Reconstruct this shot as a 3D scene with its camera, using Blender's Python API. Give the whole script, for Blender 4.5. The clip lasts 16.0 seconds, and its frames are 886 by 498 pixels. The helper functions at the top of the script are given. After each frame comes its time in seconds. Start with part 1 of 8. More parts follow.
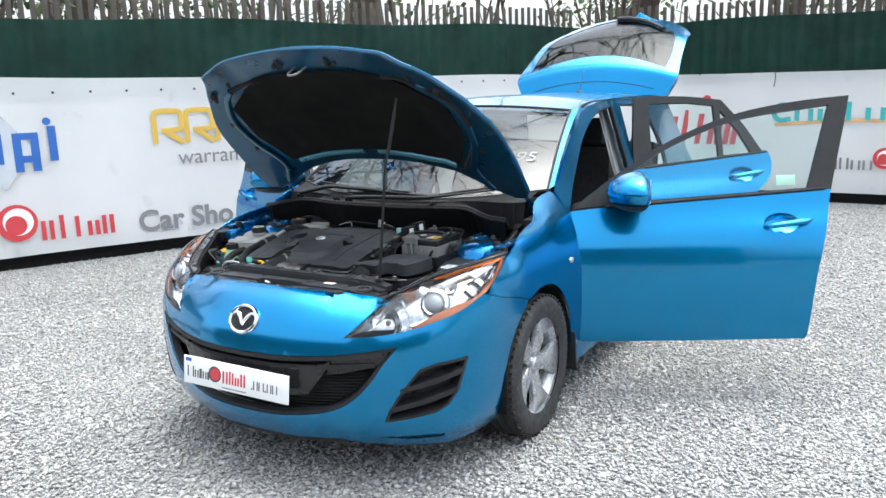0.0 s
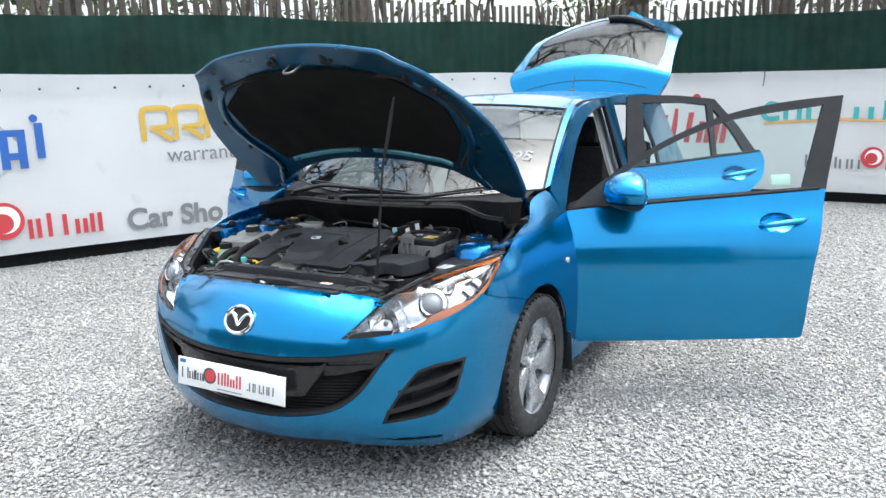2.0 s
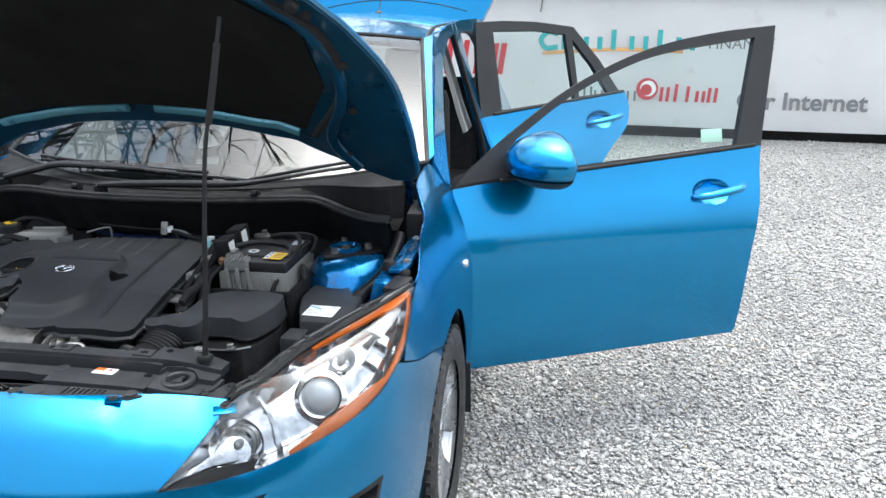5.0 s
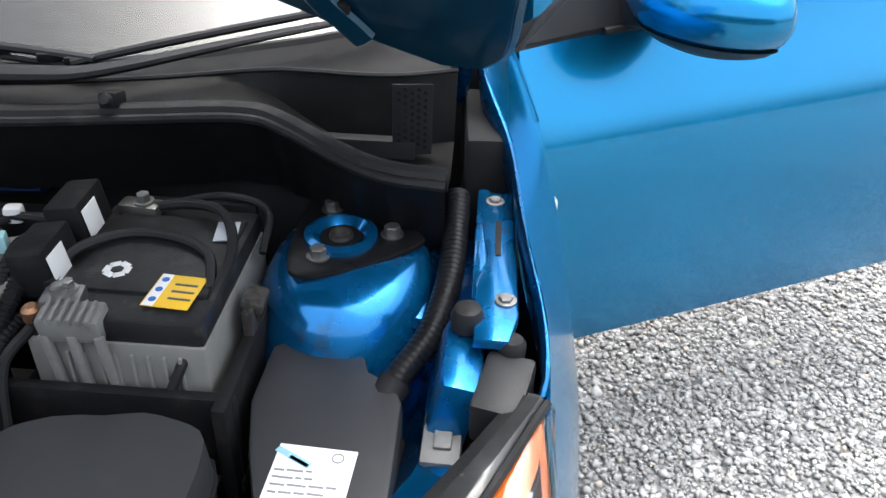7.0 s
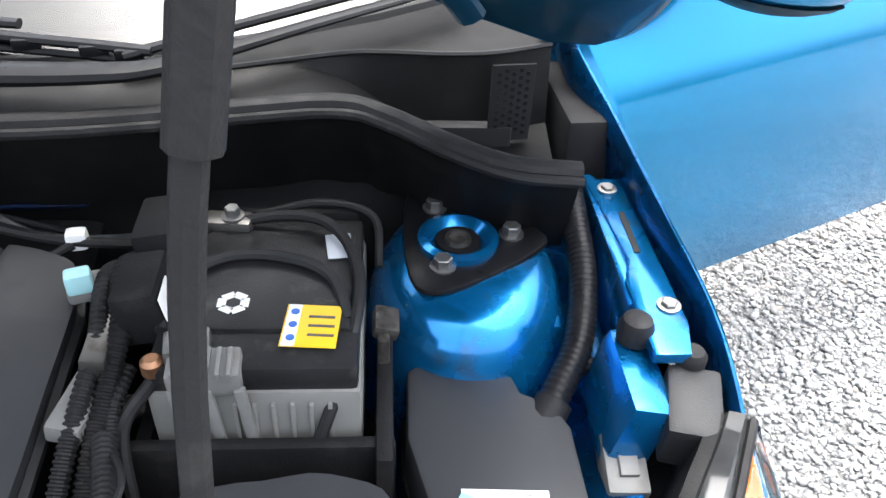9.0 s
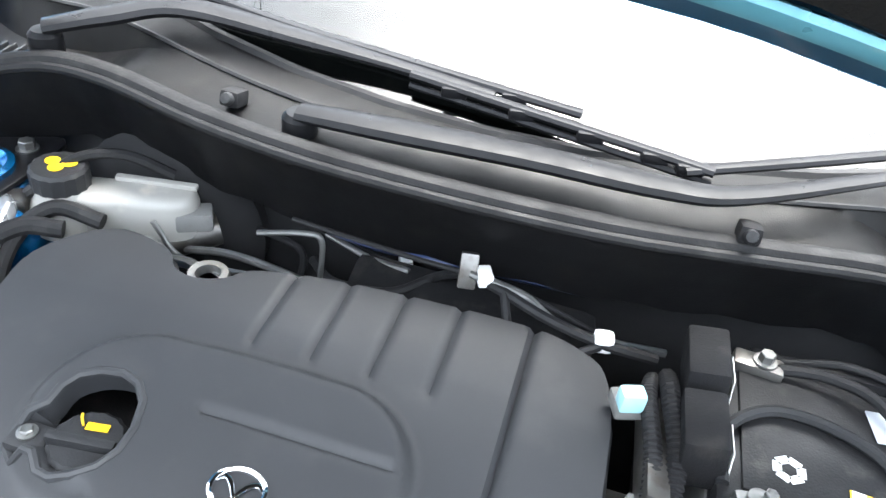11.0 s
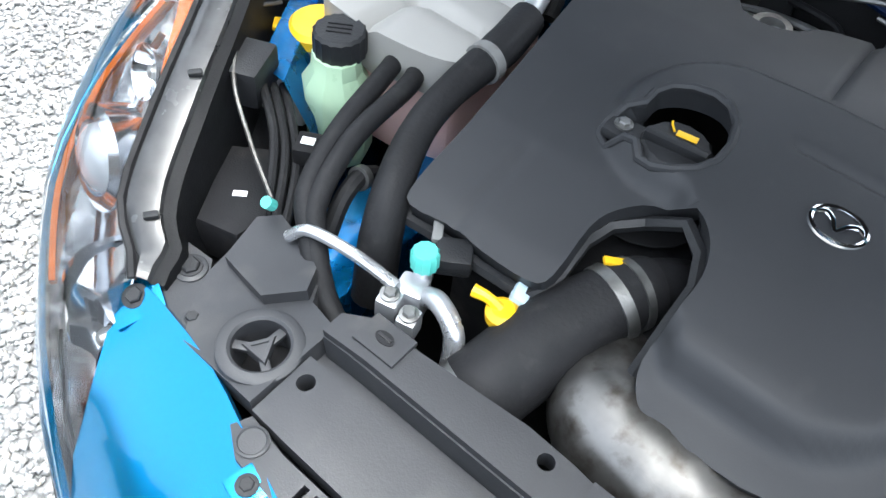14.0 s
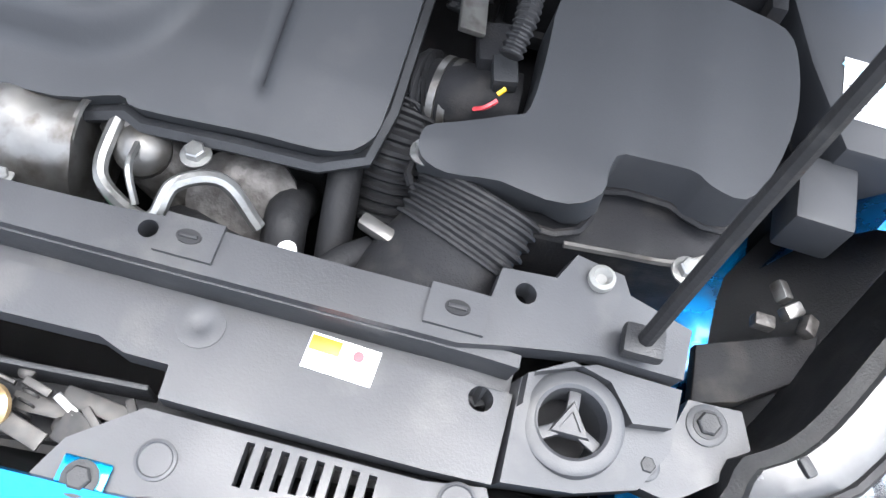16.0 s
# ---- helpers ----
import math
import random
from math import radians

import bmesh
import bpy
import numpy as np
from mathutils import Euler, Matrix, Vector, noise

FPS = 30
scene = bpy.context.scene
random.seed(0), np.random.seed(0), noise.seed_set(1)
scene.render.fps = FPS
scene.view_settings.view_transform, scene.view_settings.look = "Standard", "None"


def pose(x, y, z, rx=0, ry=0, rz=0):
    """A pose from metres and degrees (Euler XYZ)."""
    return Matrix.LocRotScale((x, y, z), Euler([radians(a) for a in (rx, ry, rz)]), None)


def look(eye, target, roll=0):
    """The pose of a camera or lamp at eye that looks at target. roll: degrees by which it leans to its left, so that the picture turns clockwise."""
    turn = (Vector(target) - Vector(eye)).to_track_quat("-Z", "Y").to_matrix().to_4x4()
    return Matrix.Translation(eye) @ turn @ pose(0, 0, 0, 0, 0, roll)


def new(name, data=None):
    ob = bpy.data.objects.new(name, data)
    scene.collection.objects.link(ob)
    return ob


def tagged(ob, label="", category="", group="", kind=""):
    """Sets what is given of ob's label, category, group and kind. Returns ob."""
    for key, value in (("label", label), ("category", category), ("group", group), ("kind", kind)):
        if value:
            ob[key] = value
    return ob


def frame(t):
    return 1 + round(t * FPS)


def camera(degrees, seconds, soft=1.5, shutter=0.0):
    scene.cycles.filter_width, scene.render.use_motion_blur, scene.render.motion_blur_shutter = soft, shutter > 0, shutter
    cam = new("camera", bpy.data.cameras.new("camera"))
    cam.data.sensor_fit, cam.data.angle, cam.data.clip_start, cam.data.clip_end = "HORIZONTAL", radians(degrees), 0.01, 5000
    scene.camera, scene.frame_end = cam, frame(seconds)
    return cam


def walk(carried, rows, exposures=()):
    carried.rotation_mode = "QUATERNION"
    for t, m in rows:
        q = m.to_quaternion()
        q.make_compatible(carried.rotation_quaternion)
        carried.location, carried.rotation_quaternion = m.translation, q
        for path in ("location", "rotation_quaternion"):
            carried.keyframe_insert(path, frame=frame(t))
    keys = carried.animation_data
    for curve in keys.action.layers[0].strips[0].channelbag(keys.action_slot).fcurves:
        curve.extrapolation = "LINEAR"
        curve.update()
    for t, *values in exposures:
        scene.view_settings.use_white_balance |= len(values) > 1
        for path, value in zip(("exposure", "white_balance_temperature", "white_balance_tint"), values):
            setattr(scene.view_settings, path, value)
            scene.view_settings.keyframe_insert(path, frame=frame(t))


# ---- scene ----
cam = camera(58.9, 16.0)
PATH = [
    (0, (2.166, -2.109, 1.532), (1.178, -0.417, 1.13), -1.8),
    (0.5, (2.161, -2.107, 1.53), (1.182, -0.41, 1.128), -2.0),
    (1, (2.162, -2.104, 1.531), (1.185, -0.407, 1.127), -1.9),
    (1.5, (2.154, -2.107, 1.536), (1.184, -0.407, 1.124), -1.4),
    (2, (2.119, -2.109, 1.538), (1.16, -0.402, 1.129), -1.6),
    (2.5, (2.04, -2.114, 1.537), (1.128, -0.381, 1.127), 0.1),
    (3, (1.936, -1.996, 1.51), (1.144, -0.211, 1.078), 1.5),
    (3.5, (1.807, -1.699, 1.503), (1.022, 0.071, 1.001), -0.4),
    (4, (1.571, -1.518, 1.517), (0.872, 0.284, 1.003), -0.8),
    (4.2, (1.483, -1.459, 1.53), (0.902, 0.388, 1.028), -1.8),
    (6.3, (0.845, -0.16, 1.414), (0.719, 1.648, 0.568), 1.9),
    (6.5, (0.809, -0.022, 1.387), (0.686, 1.765, 0.496), 1.3),
    (7, (0.738, 0.158, 1.386), (0.657, 1.822, 0.279), 2.2),
    (7.5, (0.649, 0.177, 1.392), (0.785, 1.799, 0.23), 3.7),
    (8, (0.606, 0.219, 1.375), (0.869, 1.801, 0.179), 4.7),
    (8.2, (0.601, 0.232, 1.373), (0.823, 1.809, 0.164), 3.4),
    (10.3, (0.227, 0.29, 1.414), (0.173, 1.873, 0.193), 7.9),
    (10.5, (0.197, 0.294, 1.418), (0.08, 1.88, 0.205), 8.4),
    (11, (0.12, 0.301, 1.421), (-0.177, 1.879, 0.228), 8.6),
    (11.5, (0.056, 0.301, 1.425), (-0.396, 1.853, 0.248), 7.5),
    (12, (-0.013, 0.288, 1.433), (-0.634, 1.799, 0.279), 7.1),
    (12.5, (-0.075, 0.242, 1.437), (-0.876, 1.68, 0.302), 6.6),
    (13, (-0.108, 0.172, 1.407), (-1.07, 1.417, 0.172), 4.8),
    (13.5, (-0.11, 0.121, 1.365), (-1.038, 1.165, -0.066), 4.6),
    (14, (-0.086, 0.105, 1.334), (-0.794, 1.133, -0.228), 7.4),
    (14.5, (-0.029, 0.115, 1.308), (-0.499, 1.062, -0.39), 11.5),
    (15, (0.064, 0.129, 1.297), (-0.26, 1.01, -0.469), 12.2),
    (15.5, (0.155, 0.132, 1.297), (-0.025, 1.058, -0.467), 13.9),
    (16, (0.287, 0.135, 1.294), (0.239, 1.07, -0.474), 12.1),
]
walk(cam, [(t, look(eye, target, roll)) for t, eye, target, roll in PATH],
     [(0.0, 1.16, 6150, 5), (4.2, 1.15, 6150, 5), (6.3, 1.3, 6350, 7), (8.2, 1.55, 6400, 9), (10.3, 2.85, 6350, 7), (12.0, 3.3, 6250, 4), (13.0, 2.5, 6200, 4), (14.0, 1.9, 6100, 5), (15.0, 1.95, 6250, 14), (16.0, 2.62, 6200, 9)])

# Bright overcast day: a pale sky and a veiled, wide sun.
world = bpy.data.worlds.new("overcast_sky")
scene.world = world
world.use_nodes = True
wn = world.node_tree
sky = wn.nodes.new("ShaderNodeTexSky")
sky.sky_type, sky.sun_disc = "NISHITA", False
sky.sun_elevation, sky.sun_rotation = radians(78), radians(10)
sky.air_density, sky.dust_density, sky.ozone_density = 1.0, 6.0, 1.0
pale = wn.nodes.new("ShaderNodeHueSaturation")
pale.inputs["Saturation"].default_value = 0.38
pale.inputs["Value"].default_value = 1.7
wn.links.new(sky.outputs[0], pale.inputs["Color"])
wn.links.new(pale.outputs[0], wn.nodes["Background"].inputs[0])
wn.nodes["Background"].inputs[1].default_value = 0.15
sun = new("sun", bpy.data.lights.new("sun", "SUN"))
sun.data.energy, sun.data.angle, sun.data.color = 0.65, radians(60), (1.0, 0.985, 0.965)
sun.rotation_euler = Vector((-0.42, 0.08, -0.90)).to_track_quat("-Z", "Y").to_euler()


def spline(pts, n=8, closed=False):
    """Catmull-Rom through the points, n steps a span."""
    P = [np.array(p, float) for p in pts]
    m, out = len(P), []
    for i in range(m if closed else m - 1):
        if closed:
            a, b, c, d = P[i - 1], P[i], P[(i + 1) % m], P[(i + 2) % m]
        else:
            b, c = P[i], P[i + 1]
            a = P[i - 1] if i else 2 * b - c
            d = P[i + 2] if i + 2 < m else 2 * c - b
        for k in range(n):
            t = k / n
            out.append(0.5 * (2 * b + (c - a) * t + (2 * a - 5 * b + 4 * c - d) * t * t + (3 * b - a - 3 * c + d) * t ** 3))
    if not closed:
        out.append(P[-1])
    return np.array(out)


def ease(a, b, x):
    t = min(1.0, max(0.0, (x - a) / (b - a)))
    return t * t * (3 - 2 * t)


# The body's outline seen from above, from the middle of the nose round the left flank to the tail.
PLAN = spline([(0, 0), (0.2, 0.012), (0.39, 0.066), (0.55, 0.135), (0.65, 0.195), (0.745, 0.28), (0.805, 0.375), (0.846, 0.51), (0.87, 0.70),
               (0.878, 0.95), (0.872, 1.32), (0.873, 2.2), (0.873, 3.2), (0.86, 3.8), (0.80, 4.2), (0.62, 4.40), (0.0, 4.45)], 16)
SLEN = np.concatenate(([0], np.cumsum(np.linalg.norm(np.diff(PLAN, axis=0), axis=1))))
NOSE = np.array([(0.14, 0.13), (0.20, 0.07), (0.26, 0.035), (0.34, 0.008), (0.45, 0.0), (0.56, 0.004), (0.62, 0.015), (0.68, 0.046), (0.72, 0.079), (0.748, 0.105), (0.762, 0.122), (0.781, 0.178), (0.81, 0.235), (0.86, 0.30)])
FLANK = np.array([(0.14, 0.10), (0.20, 0.05), (0.26, 0.02), (0.34, 0.006), (0.45, 0.0), (0.62, 0.0), (0.70, 0.006), (0.78, 0.024), (0.85, 0.054), (0.92, 0.086), (1.0, 0.12), (1.06, 0.148)])


def plan_at(s):
    x, y = np.interp(s, SLEN, PLAN[:, 0]), np.interp(s, SLEN, PLAN[:, 1])
    dx = np.interp(s + 0.01, SLEN, PLAN[:, 0]) - np.interp(s - 0.01, SLEN, PLAN[:, 0])
    dy = np.interp(s + 0.01, SLEN, PLAN[:, 1]) - np.interp(s - 0.01, SLEN, PLAN[:, 1])
    if s < 0.01:
        dx, dy = 1.0, 0.0
    d = math.hypot(dx, dy)
    return x, y, dy / d, -dx / d


def s_at(y):
    """Where along the outline the flank has that y."""
    return float(np.interp(y, PLAN[:, 1], SLEN))


def inset(s, z):
    zn = z + 0.018 * min(1.5, (s / 0.5) ** 2) * ease(0.62, 0.75, z)
    w = ease(0.45, 1.0, s)
    roll = 0.05 * ease(0.842, 0.868, z) * ease(0.70, 0.85, s) * ease(1.27, 1.15, s)
    return float(np.interp(zn, NOSE[:, 0], NOSE[:, 1])) * (1 - w) + float(np.interp(z, FLANK[:, 0], FLANK[:, 1])) * w + roll


# Shoulder of the front wing: y, height of its crown line and how far that line lies inboard of the widest one.
CROWN = np.array(spline([(0.60, 0.850, 0.030), (0.70, 0.872, 0.045), (0.85, 0.912, 0.075), (0.95, 0.938, 0.098), (1.05, 0.962, 0.118), (1.15, 0.990, 0.134), (1.27, 1.020, 0.143), (1.40, 1.040, 0.145), (1.50, 1.050, 0.145)], 8))


def wing_skin(s, z, proud=0.0):
    """The fuller shoulder of the front wing, behind the lamp and before the door."""
    front = ease(1.22, 1.40, s)
    x, y, nx, ny = plan_at(s)
    top, deep = np.interp(y, CROWN[:, 0], CROWN[:, 1]), np.interp(y, CROWN[:, 0], CROWN[:, 2])
    h = max(0.0, (z - 0.60) / (top - 0.60))
    full = deep * h ** 3 + (inset(s, z) if z < 0.6 else 0.0)
    flat = sum(inset(s, z + d) for d in (-0.05, -0.034, -0.017, 0, 0.017, 0.034, 0.05)) / 7
    k = ease(s_at(1.47), s_at(1.10), s)
    d = proud - (front * (full * k + flat * (1 - k)) + (1 - front) * inset(s, z))
    return (x + nx * d, y + ny * d, z)


def skin(s, z, proud=0.0):
    """A point of the outer skin (left half), by its way round the outline and its height."""
    side = 1 if s >= 0 else -1
    x, y, nx, ny = plan_at(abs(s))
    k = proud - inset(abs(s), z)
    return (side * max(0.0, x + nx * k), y + ny * k, z)


# The head lamp: its lower and upper edge in space, and a bulging surface between them.
LAMP_LOW = spline([skin(a, b) for a, b in ((0.452, 0.634), (0.54, 0.637), (0.653, 0.650), (0.834, 0.689), (0.988, 0.732), (1.104, 0.774), (1.20, 0.816), (1.265, 0.851))], 12)
LAMP_TOP = spline([skin(0.455, 0.637), skin(0.535, 0.695), (0.528, 0.266, 0.756), (0.587, 0.305, 0.784), (0.639, 0.389, 0.816), (0.698, 0.482, 0.834), (0.759, 0.577, 0.850), (0.819, 0.690, 0.865)], 12)


def lamp_at(u, v, deep=0.0, side=1):
    """A point of the lamp's lens, u from its inner tip to the rear, v from the lower edge up; deep goes inwards."""
    i = min(83.999, max(0.0, u * 84))
    k, f = int(i), i - int(i)
    a = LAMP_LOW[k] * (1 - f) + LAMP_LOW[k + 1] * f
    b = LAMP_TOP[k] * (1 - f) + LAMP_TOP[k + 1] * f
    k0, k1 = max(0, k - 4), min(84, k + 5)
    along = LAMP_LOW[k1] - LAMP_LOW[k0] + LAMP_TOP[k1] - LAMP_TOP[k0]
    n = np.cross(along, b - a)
    n = n / (np.linalg.norm(n) + 1e-9)
    n = n * (1 if n[1] < 0.2 * n[0] or n[0] > 0 else -1)
    w = float(np.linalg.norm(b - a))
    p = a + (b - a) * v + n * (min(0.022 + 0.016 * ease(0.35, 0.7, u), 0.26 * w) * 4 * v * (1 - v) - deep)
    return (side * p[0], p[1], p[2])


def ramp(nt, fac, stops):
    r = nt.nodes.new("ShaderNodeValToRGB")
    e = r.color_ramp.elements
    while len(e) < len(stops):
        e.new(0.5)
    for k, (p, c) in zip(e, stops):
        k.position, k.color = p, (*c, 1)
    nt.links.new(fac, r.inputs[0])
    return r.outputs[0]


def mat(name, color, rough=0.5, metal=0.0, vary=0.15, scale=6.0, grain=0.0, grain_scale=300.0, coat=0.0, dirt=None, dirt_at=0.62, rough_vary=0.12, alpha=1.0, flakes=0.0, emit=0.0, spec=0.5):
    """A procedural surface: colour that varies at two scales, stains, uneven gloss and fine relief."""
    m = bpy.data.materials.new(name)
    m.use_nodes = True
    nt = m.node_tree
    b = nt.nodes["Principled BSDF"]
    co = nt.nodes.new("ShaderNodeTexCoord").outputs["Object"]

    def noise_at(s, d=4.0):
        n = nt.nodes.new("ShaderNodeTexNoise")
        n.inputs["Scale"].default_value, n.inputs["Detail"].default_value = s, d
        nt.links.new(co, n.inputs["Vector"])
        return n.outputs[0]

    big = noise_at(scale)
    lo = [c * (1 - vary) for c in color]
    hi = [min(1, c * (1 + vary)) for c in color]
    col = ramp(nt, big, [(0.3, lo), (0.7, hi)])
    if flakes:
        v = nt.nodes.new("ShaderNodeTexVoronoi")
        v.inputs["Scale"].default_value = 900
        nt.links.new(co, v.inputs["Vector"])
        mixf = nt.nodes.new("ShaderNodeMix")
        mixf.data_type, mixf.blend_type = "RGBA", "OVERLAY"
        mixf.inputs[0].default_value = flakes
        nt.links.new(col, mixf.inputs[6])
        nt.links.new(v.outputs["Color"], mixf.inputs[7])
        col = mixf.outputs[2]
    if dirt:
        dn = noise_at(scale * 3.1, 8.0)
        mixd = nt.nodes.new("ShaderNodeMix")
        mixd.data_type = "RGBA"
        nt.links.new(ramp(nt, dn, [(dirt_at - 0.1, (0, 0, 0)), (dirt_at + 0.12, (1, 1, 1))]), mixd.inputs[0])
        nt.links.new(col, mixd.inputs[6])
        mixd.inputs[7].default_value = (*dirt, 1)
        col = mixd.outputs[2]
    nt.links.new(col, b.inputs["Base Color"])
    rn = ramp(nt, noise_at(scale * 2.3, 6.0), [(0.3, [max(0.02, rough - rough_vary)] * 3), (0.7, [min(1, rough + rough_vary)] * 3)])
    nt.links.new(rn, b.inputs["Roughness"])
    b.inputs["Metallic"].default_value = metal
    b.inputs["Coat Weight"].default_value = coat
    b.inputs["Coat Roughness"].default_value = 0.04
    b.inputs["Specular IOR Level"].default_value = spec
    if grain:
        bp = nt.nodes.new("ShaderNodeBump")
        bp.inputs["Strength"].default_value, bp.inputs["Distance"].default_value = grain, 0.002
        nt.links.new(noise_at(grain_scale, 3.0), bp.inputs["Height"])
        nt.links.new(bp.outputs[0], b.inputs["Normal"])
    if alpha < 1:
        b.inputs["Alpha"].default_value = alpha
    if emit:
        b.inputs["Emission Color"].default_value = (*color, 1)
        b.inputs["Emission Strength"].default_value = emit
    return m


def pane(name, tint, ior=1.45, rough=0.0):
    """Clear sheet: see-through with a mirror gloss that grows towards grazing."""
    m = bpy.data.materials.new(name)
    m.use_nodes = True
    nt = m.node_tree
    nt.nodes.remove(nt.nodes["Principled BSDF"])
    tr, gl, mx, fr = (nt.nodes.new(k) for k in ("ShaderNodeBsdfTransparent", "ShaderNodeBsdfGlossy", "ShaderNodeMixShader", "ShaderNodeFresnel"))
    tr.inputs[0].default_value = (*tint, 1)
    gl.inputs["Roughness"].default_value = rough
    fr.inputs[0].default_value = ior
    nt.links.new(fr.outputs[0], mx.inputs[0])
    nt.links.new(tr.outputs[0], mx.inputs[1])
    nt.links.new(gl.outputs[0], mx.inputs[2])
    nt.links.new(mx.outputs[0], nt.nodes["Material Output"].inputs[0])
    return m


PAINT = mat("blue_metallic_paint", (0.004, 0.205, 0.44), 0.23, 0.88, 0.05, 2.0, coat=0.6, flakes=0.05, rough_vary=0.04)
BAY_PAINT = mat("blue_bay_paint", (0.005, 0.175, 0.46), 0.25, 0.78, 0.12, 7.0, coat=0.5, dirt=(0.05, 0.08, 0.12), dirt_at=0.68)
BLACK = mat("black_plastic", (0.016, 0.0165, 0.018), 0.5, 0, 0.2, 9.0, 0.25, 500, spec=0.32)
COVER = mat("grey_black_moulded_plastic", (0.026, 0.0272, 0.030), 0.54, 0, 0.10, 5.0, 0.06, 700, dirt=(0.036, 0.036, 0.038), dirt_at=0.68, rough_vary=0.06, spec=0.3)
LID = mat("dusty_battery_lid", (0.015, 0.015, 0.016), 0.42, 0, 0.3, 14.0, 0.2, 400, dirt=(0.05, 0.048, 0.044), dirt_at=0.68, spec=0.25)
SCUTTLE = mat("worn_black_scuttle", (0.012, 0.012, 0.013), 0.45, 0, 0.2, 7.0, 0.15, 500, dirt=(0.02, 0.019, 0.018), dirt_at=0.64, spec=0.3)
DUSTY = mat("dusty_black_plastic", (0.010, 0.010, 0.011), 0.66, 0, 0.25, 9.0, 0.3, 500, dirt=(0.028, 0.026, 0.024), dirt_at=0.66, spec=0.16)
RUBBER = mat("black_rubber", (0.012, 0.012, 0.013), 0.62, 0, 0.2, 12.0, 0.3, 250, dirt=(0.03, 0.03, 0.029), dirt_at=0.68, spec=0.24)
WIPER = mat("black_wiper_paint", (0.008, 0.0082, 0.0095), 0.38, 0, 0.15, 20.0, spec=0.16)
# The stiffening ribs' pale sheen is put into this colour.
RIB_SHEEN = mat("rib_sheen_paint", (0.09, 0.26, 0.32), 0.35, 0.4, 0.1, 12.0, coat=0.4)
TYRE = mat("tyre_rubber", (0.018, 0.018, 0.019), 0.72, 0, 0.25, 14.0, 0.4, 200, dirt=(0.06, 0.058, 0.052), dirt_at=0.64)
# Near-black for trim, and for shade painted into holes and recesses.
DARK = mat("black_trim_and_void_shade", (0.008, 0.008, 0.009), 0.9, 0, 0.2, 5.0)
FELT = mat("black_felt_pad", (0.010, 0.0095, 0.009), 0.95, 0, 0.3, 5.0, 0.6, 300, spec=0.1)
CLOTH = mat("charcoal_seat_cloth", (0.02, 0.02, 0.022), 0.95, 0, 0.25, 30.0, 0.5, 700)
CHROME = mat("chrome", (0.80, 0.81, 0.83), 0.10, 1.0, 0.05, 8.0, rough_vary=0.04)
ALLOY = mat("silver_alloy", (0.52, 0.53, 0.55), 0.30, 0.75, 0.08, 10.0, dirt=(0.30, 0.29, 0.27), dirt_at=0.72)
STEEL = mat("zinc_plated_steel", (0.24, 0.24, 0.235), 0.42, 0.9, 0.15, 40.0, 0.2, 300)
CAST_IRON = mat("sooty_cast_iron", (0.075, 0.07, 0.066), 0.55, 0.6, 0.4, 30.0, 0.6, 150, dirt=(0.03, 0.027, 0.024), dirt_at=0.55)
# Darker copy of the body paint: the bonnet underside's shade put into its colour.
SHADED_PAINT = mat("shaded_inner_paint", (0.004, 0.068, 0.135), 0.36, 0.6, 0.12, 6.0, coat=0.5, dirt=(0.012, 0.05, 0.085), dirt_at=0.70)
CASTING = mat("cast_aluminium", (0.15, 0.145, 0.138), 0.40, 0.85, 0.30, 18.0, 0.25, 60, dirt=(0.08, 0.07, 0.06), dirt_at=0.6)
WHITE_PLASTIC = mat("milky_white_tank", (0.30, 0.292, 0.272), 0.42, 0, 0.06, 7.0, dirt=(0.50, 0.44, 0.38), dirt_at=0.72)
GREY_PLASTIC = mat("light_grey_plastic", (0.165, 0.165, 0.16), 0.55, 0, 0.12, 30.0, dirt=(0.13, 0.12, 0.11), dirt_at=0.66)
CASE = mat("battery_case_grey", (0.165, 0.165, 0.157), 0.6, 0, 0.12, 14.0, dirt=(0.16, 0.15, 0.135), dirt_at=0.62)
YELLOW = mat("yellow_plastic", (0.75, 0.45, 0.01), 0.4, 0, 0.06, 20.0)
YELLOW_LABEL = mat("yellow_label", (0.78, 0.48, 0.02), 0.4, 0, 0.05, 30.0)
ORANGE_LABEL = mat("orange_label", (0.74, 0.13, 0.01), 0.4, 0, 0.05, 30.0)
GREEN_FLUID = mat("green_bottle", (0.40, 0.56, 0.38), 0.35, 0, 0.1, 14.0)
PINK_FLUID = mat("pink_tinted_tank", (0.62, 0.42, 0.38), 0.42, 0, 0.1, 12.0)
TEAL = mat("teal_cap", (0.10, 0.48, 0.42), 0.4, 0, 0.06, 30.0)
AMBER = mat("amber_lens", (0.46, 0.115, 0.02), 0.12, 0, 0.12, 30.0, coat=1.0)
RED = mat("red_print", (0.55, 0.05, 0.06), 0.5, 0, 0.08, 4.0)
WHITE = mat("white_label", (0.78, 0.78, 0.77), 0.45, 0, 0.03, 20.0)
INK = mat("dark_print", (0.07, 0.07, 0.08), 0.5, 0, 0.1, 20.0)
GREY_PRINT = mat("grey_print", (0.20, 0.20, 0.21), 0.6, 0, 0.05, 3.0)
GOLD_PRINT = mat("gold_print", (0.62, 0.40, 0.07), 0.5, 0, 0.08, 4.0)
BLUE_PRINT = mat("blue_print", (0.03, 0.12, 0.42), 0.5, 0, 0.06, 4.0)
TEAL_PRINT = mat("teal_print", (0.06, 0.42, 0.42), 0.5, 0, 0.06, 4.0)
FAINT_PRINT = mat("faint_grey_print", (0.46, 0.49, 0.52), 0.5, 0, 0.06, 4.0, alpha=0.3)
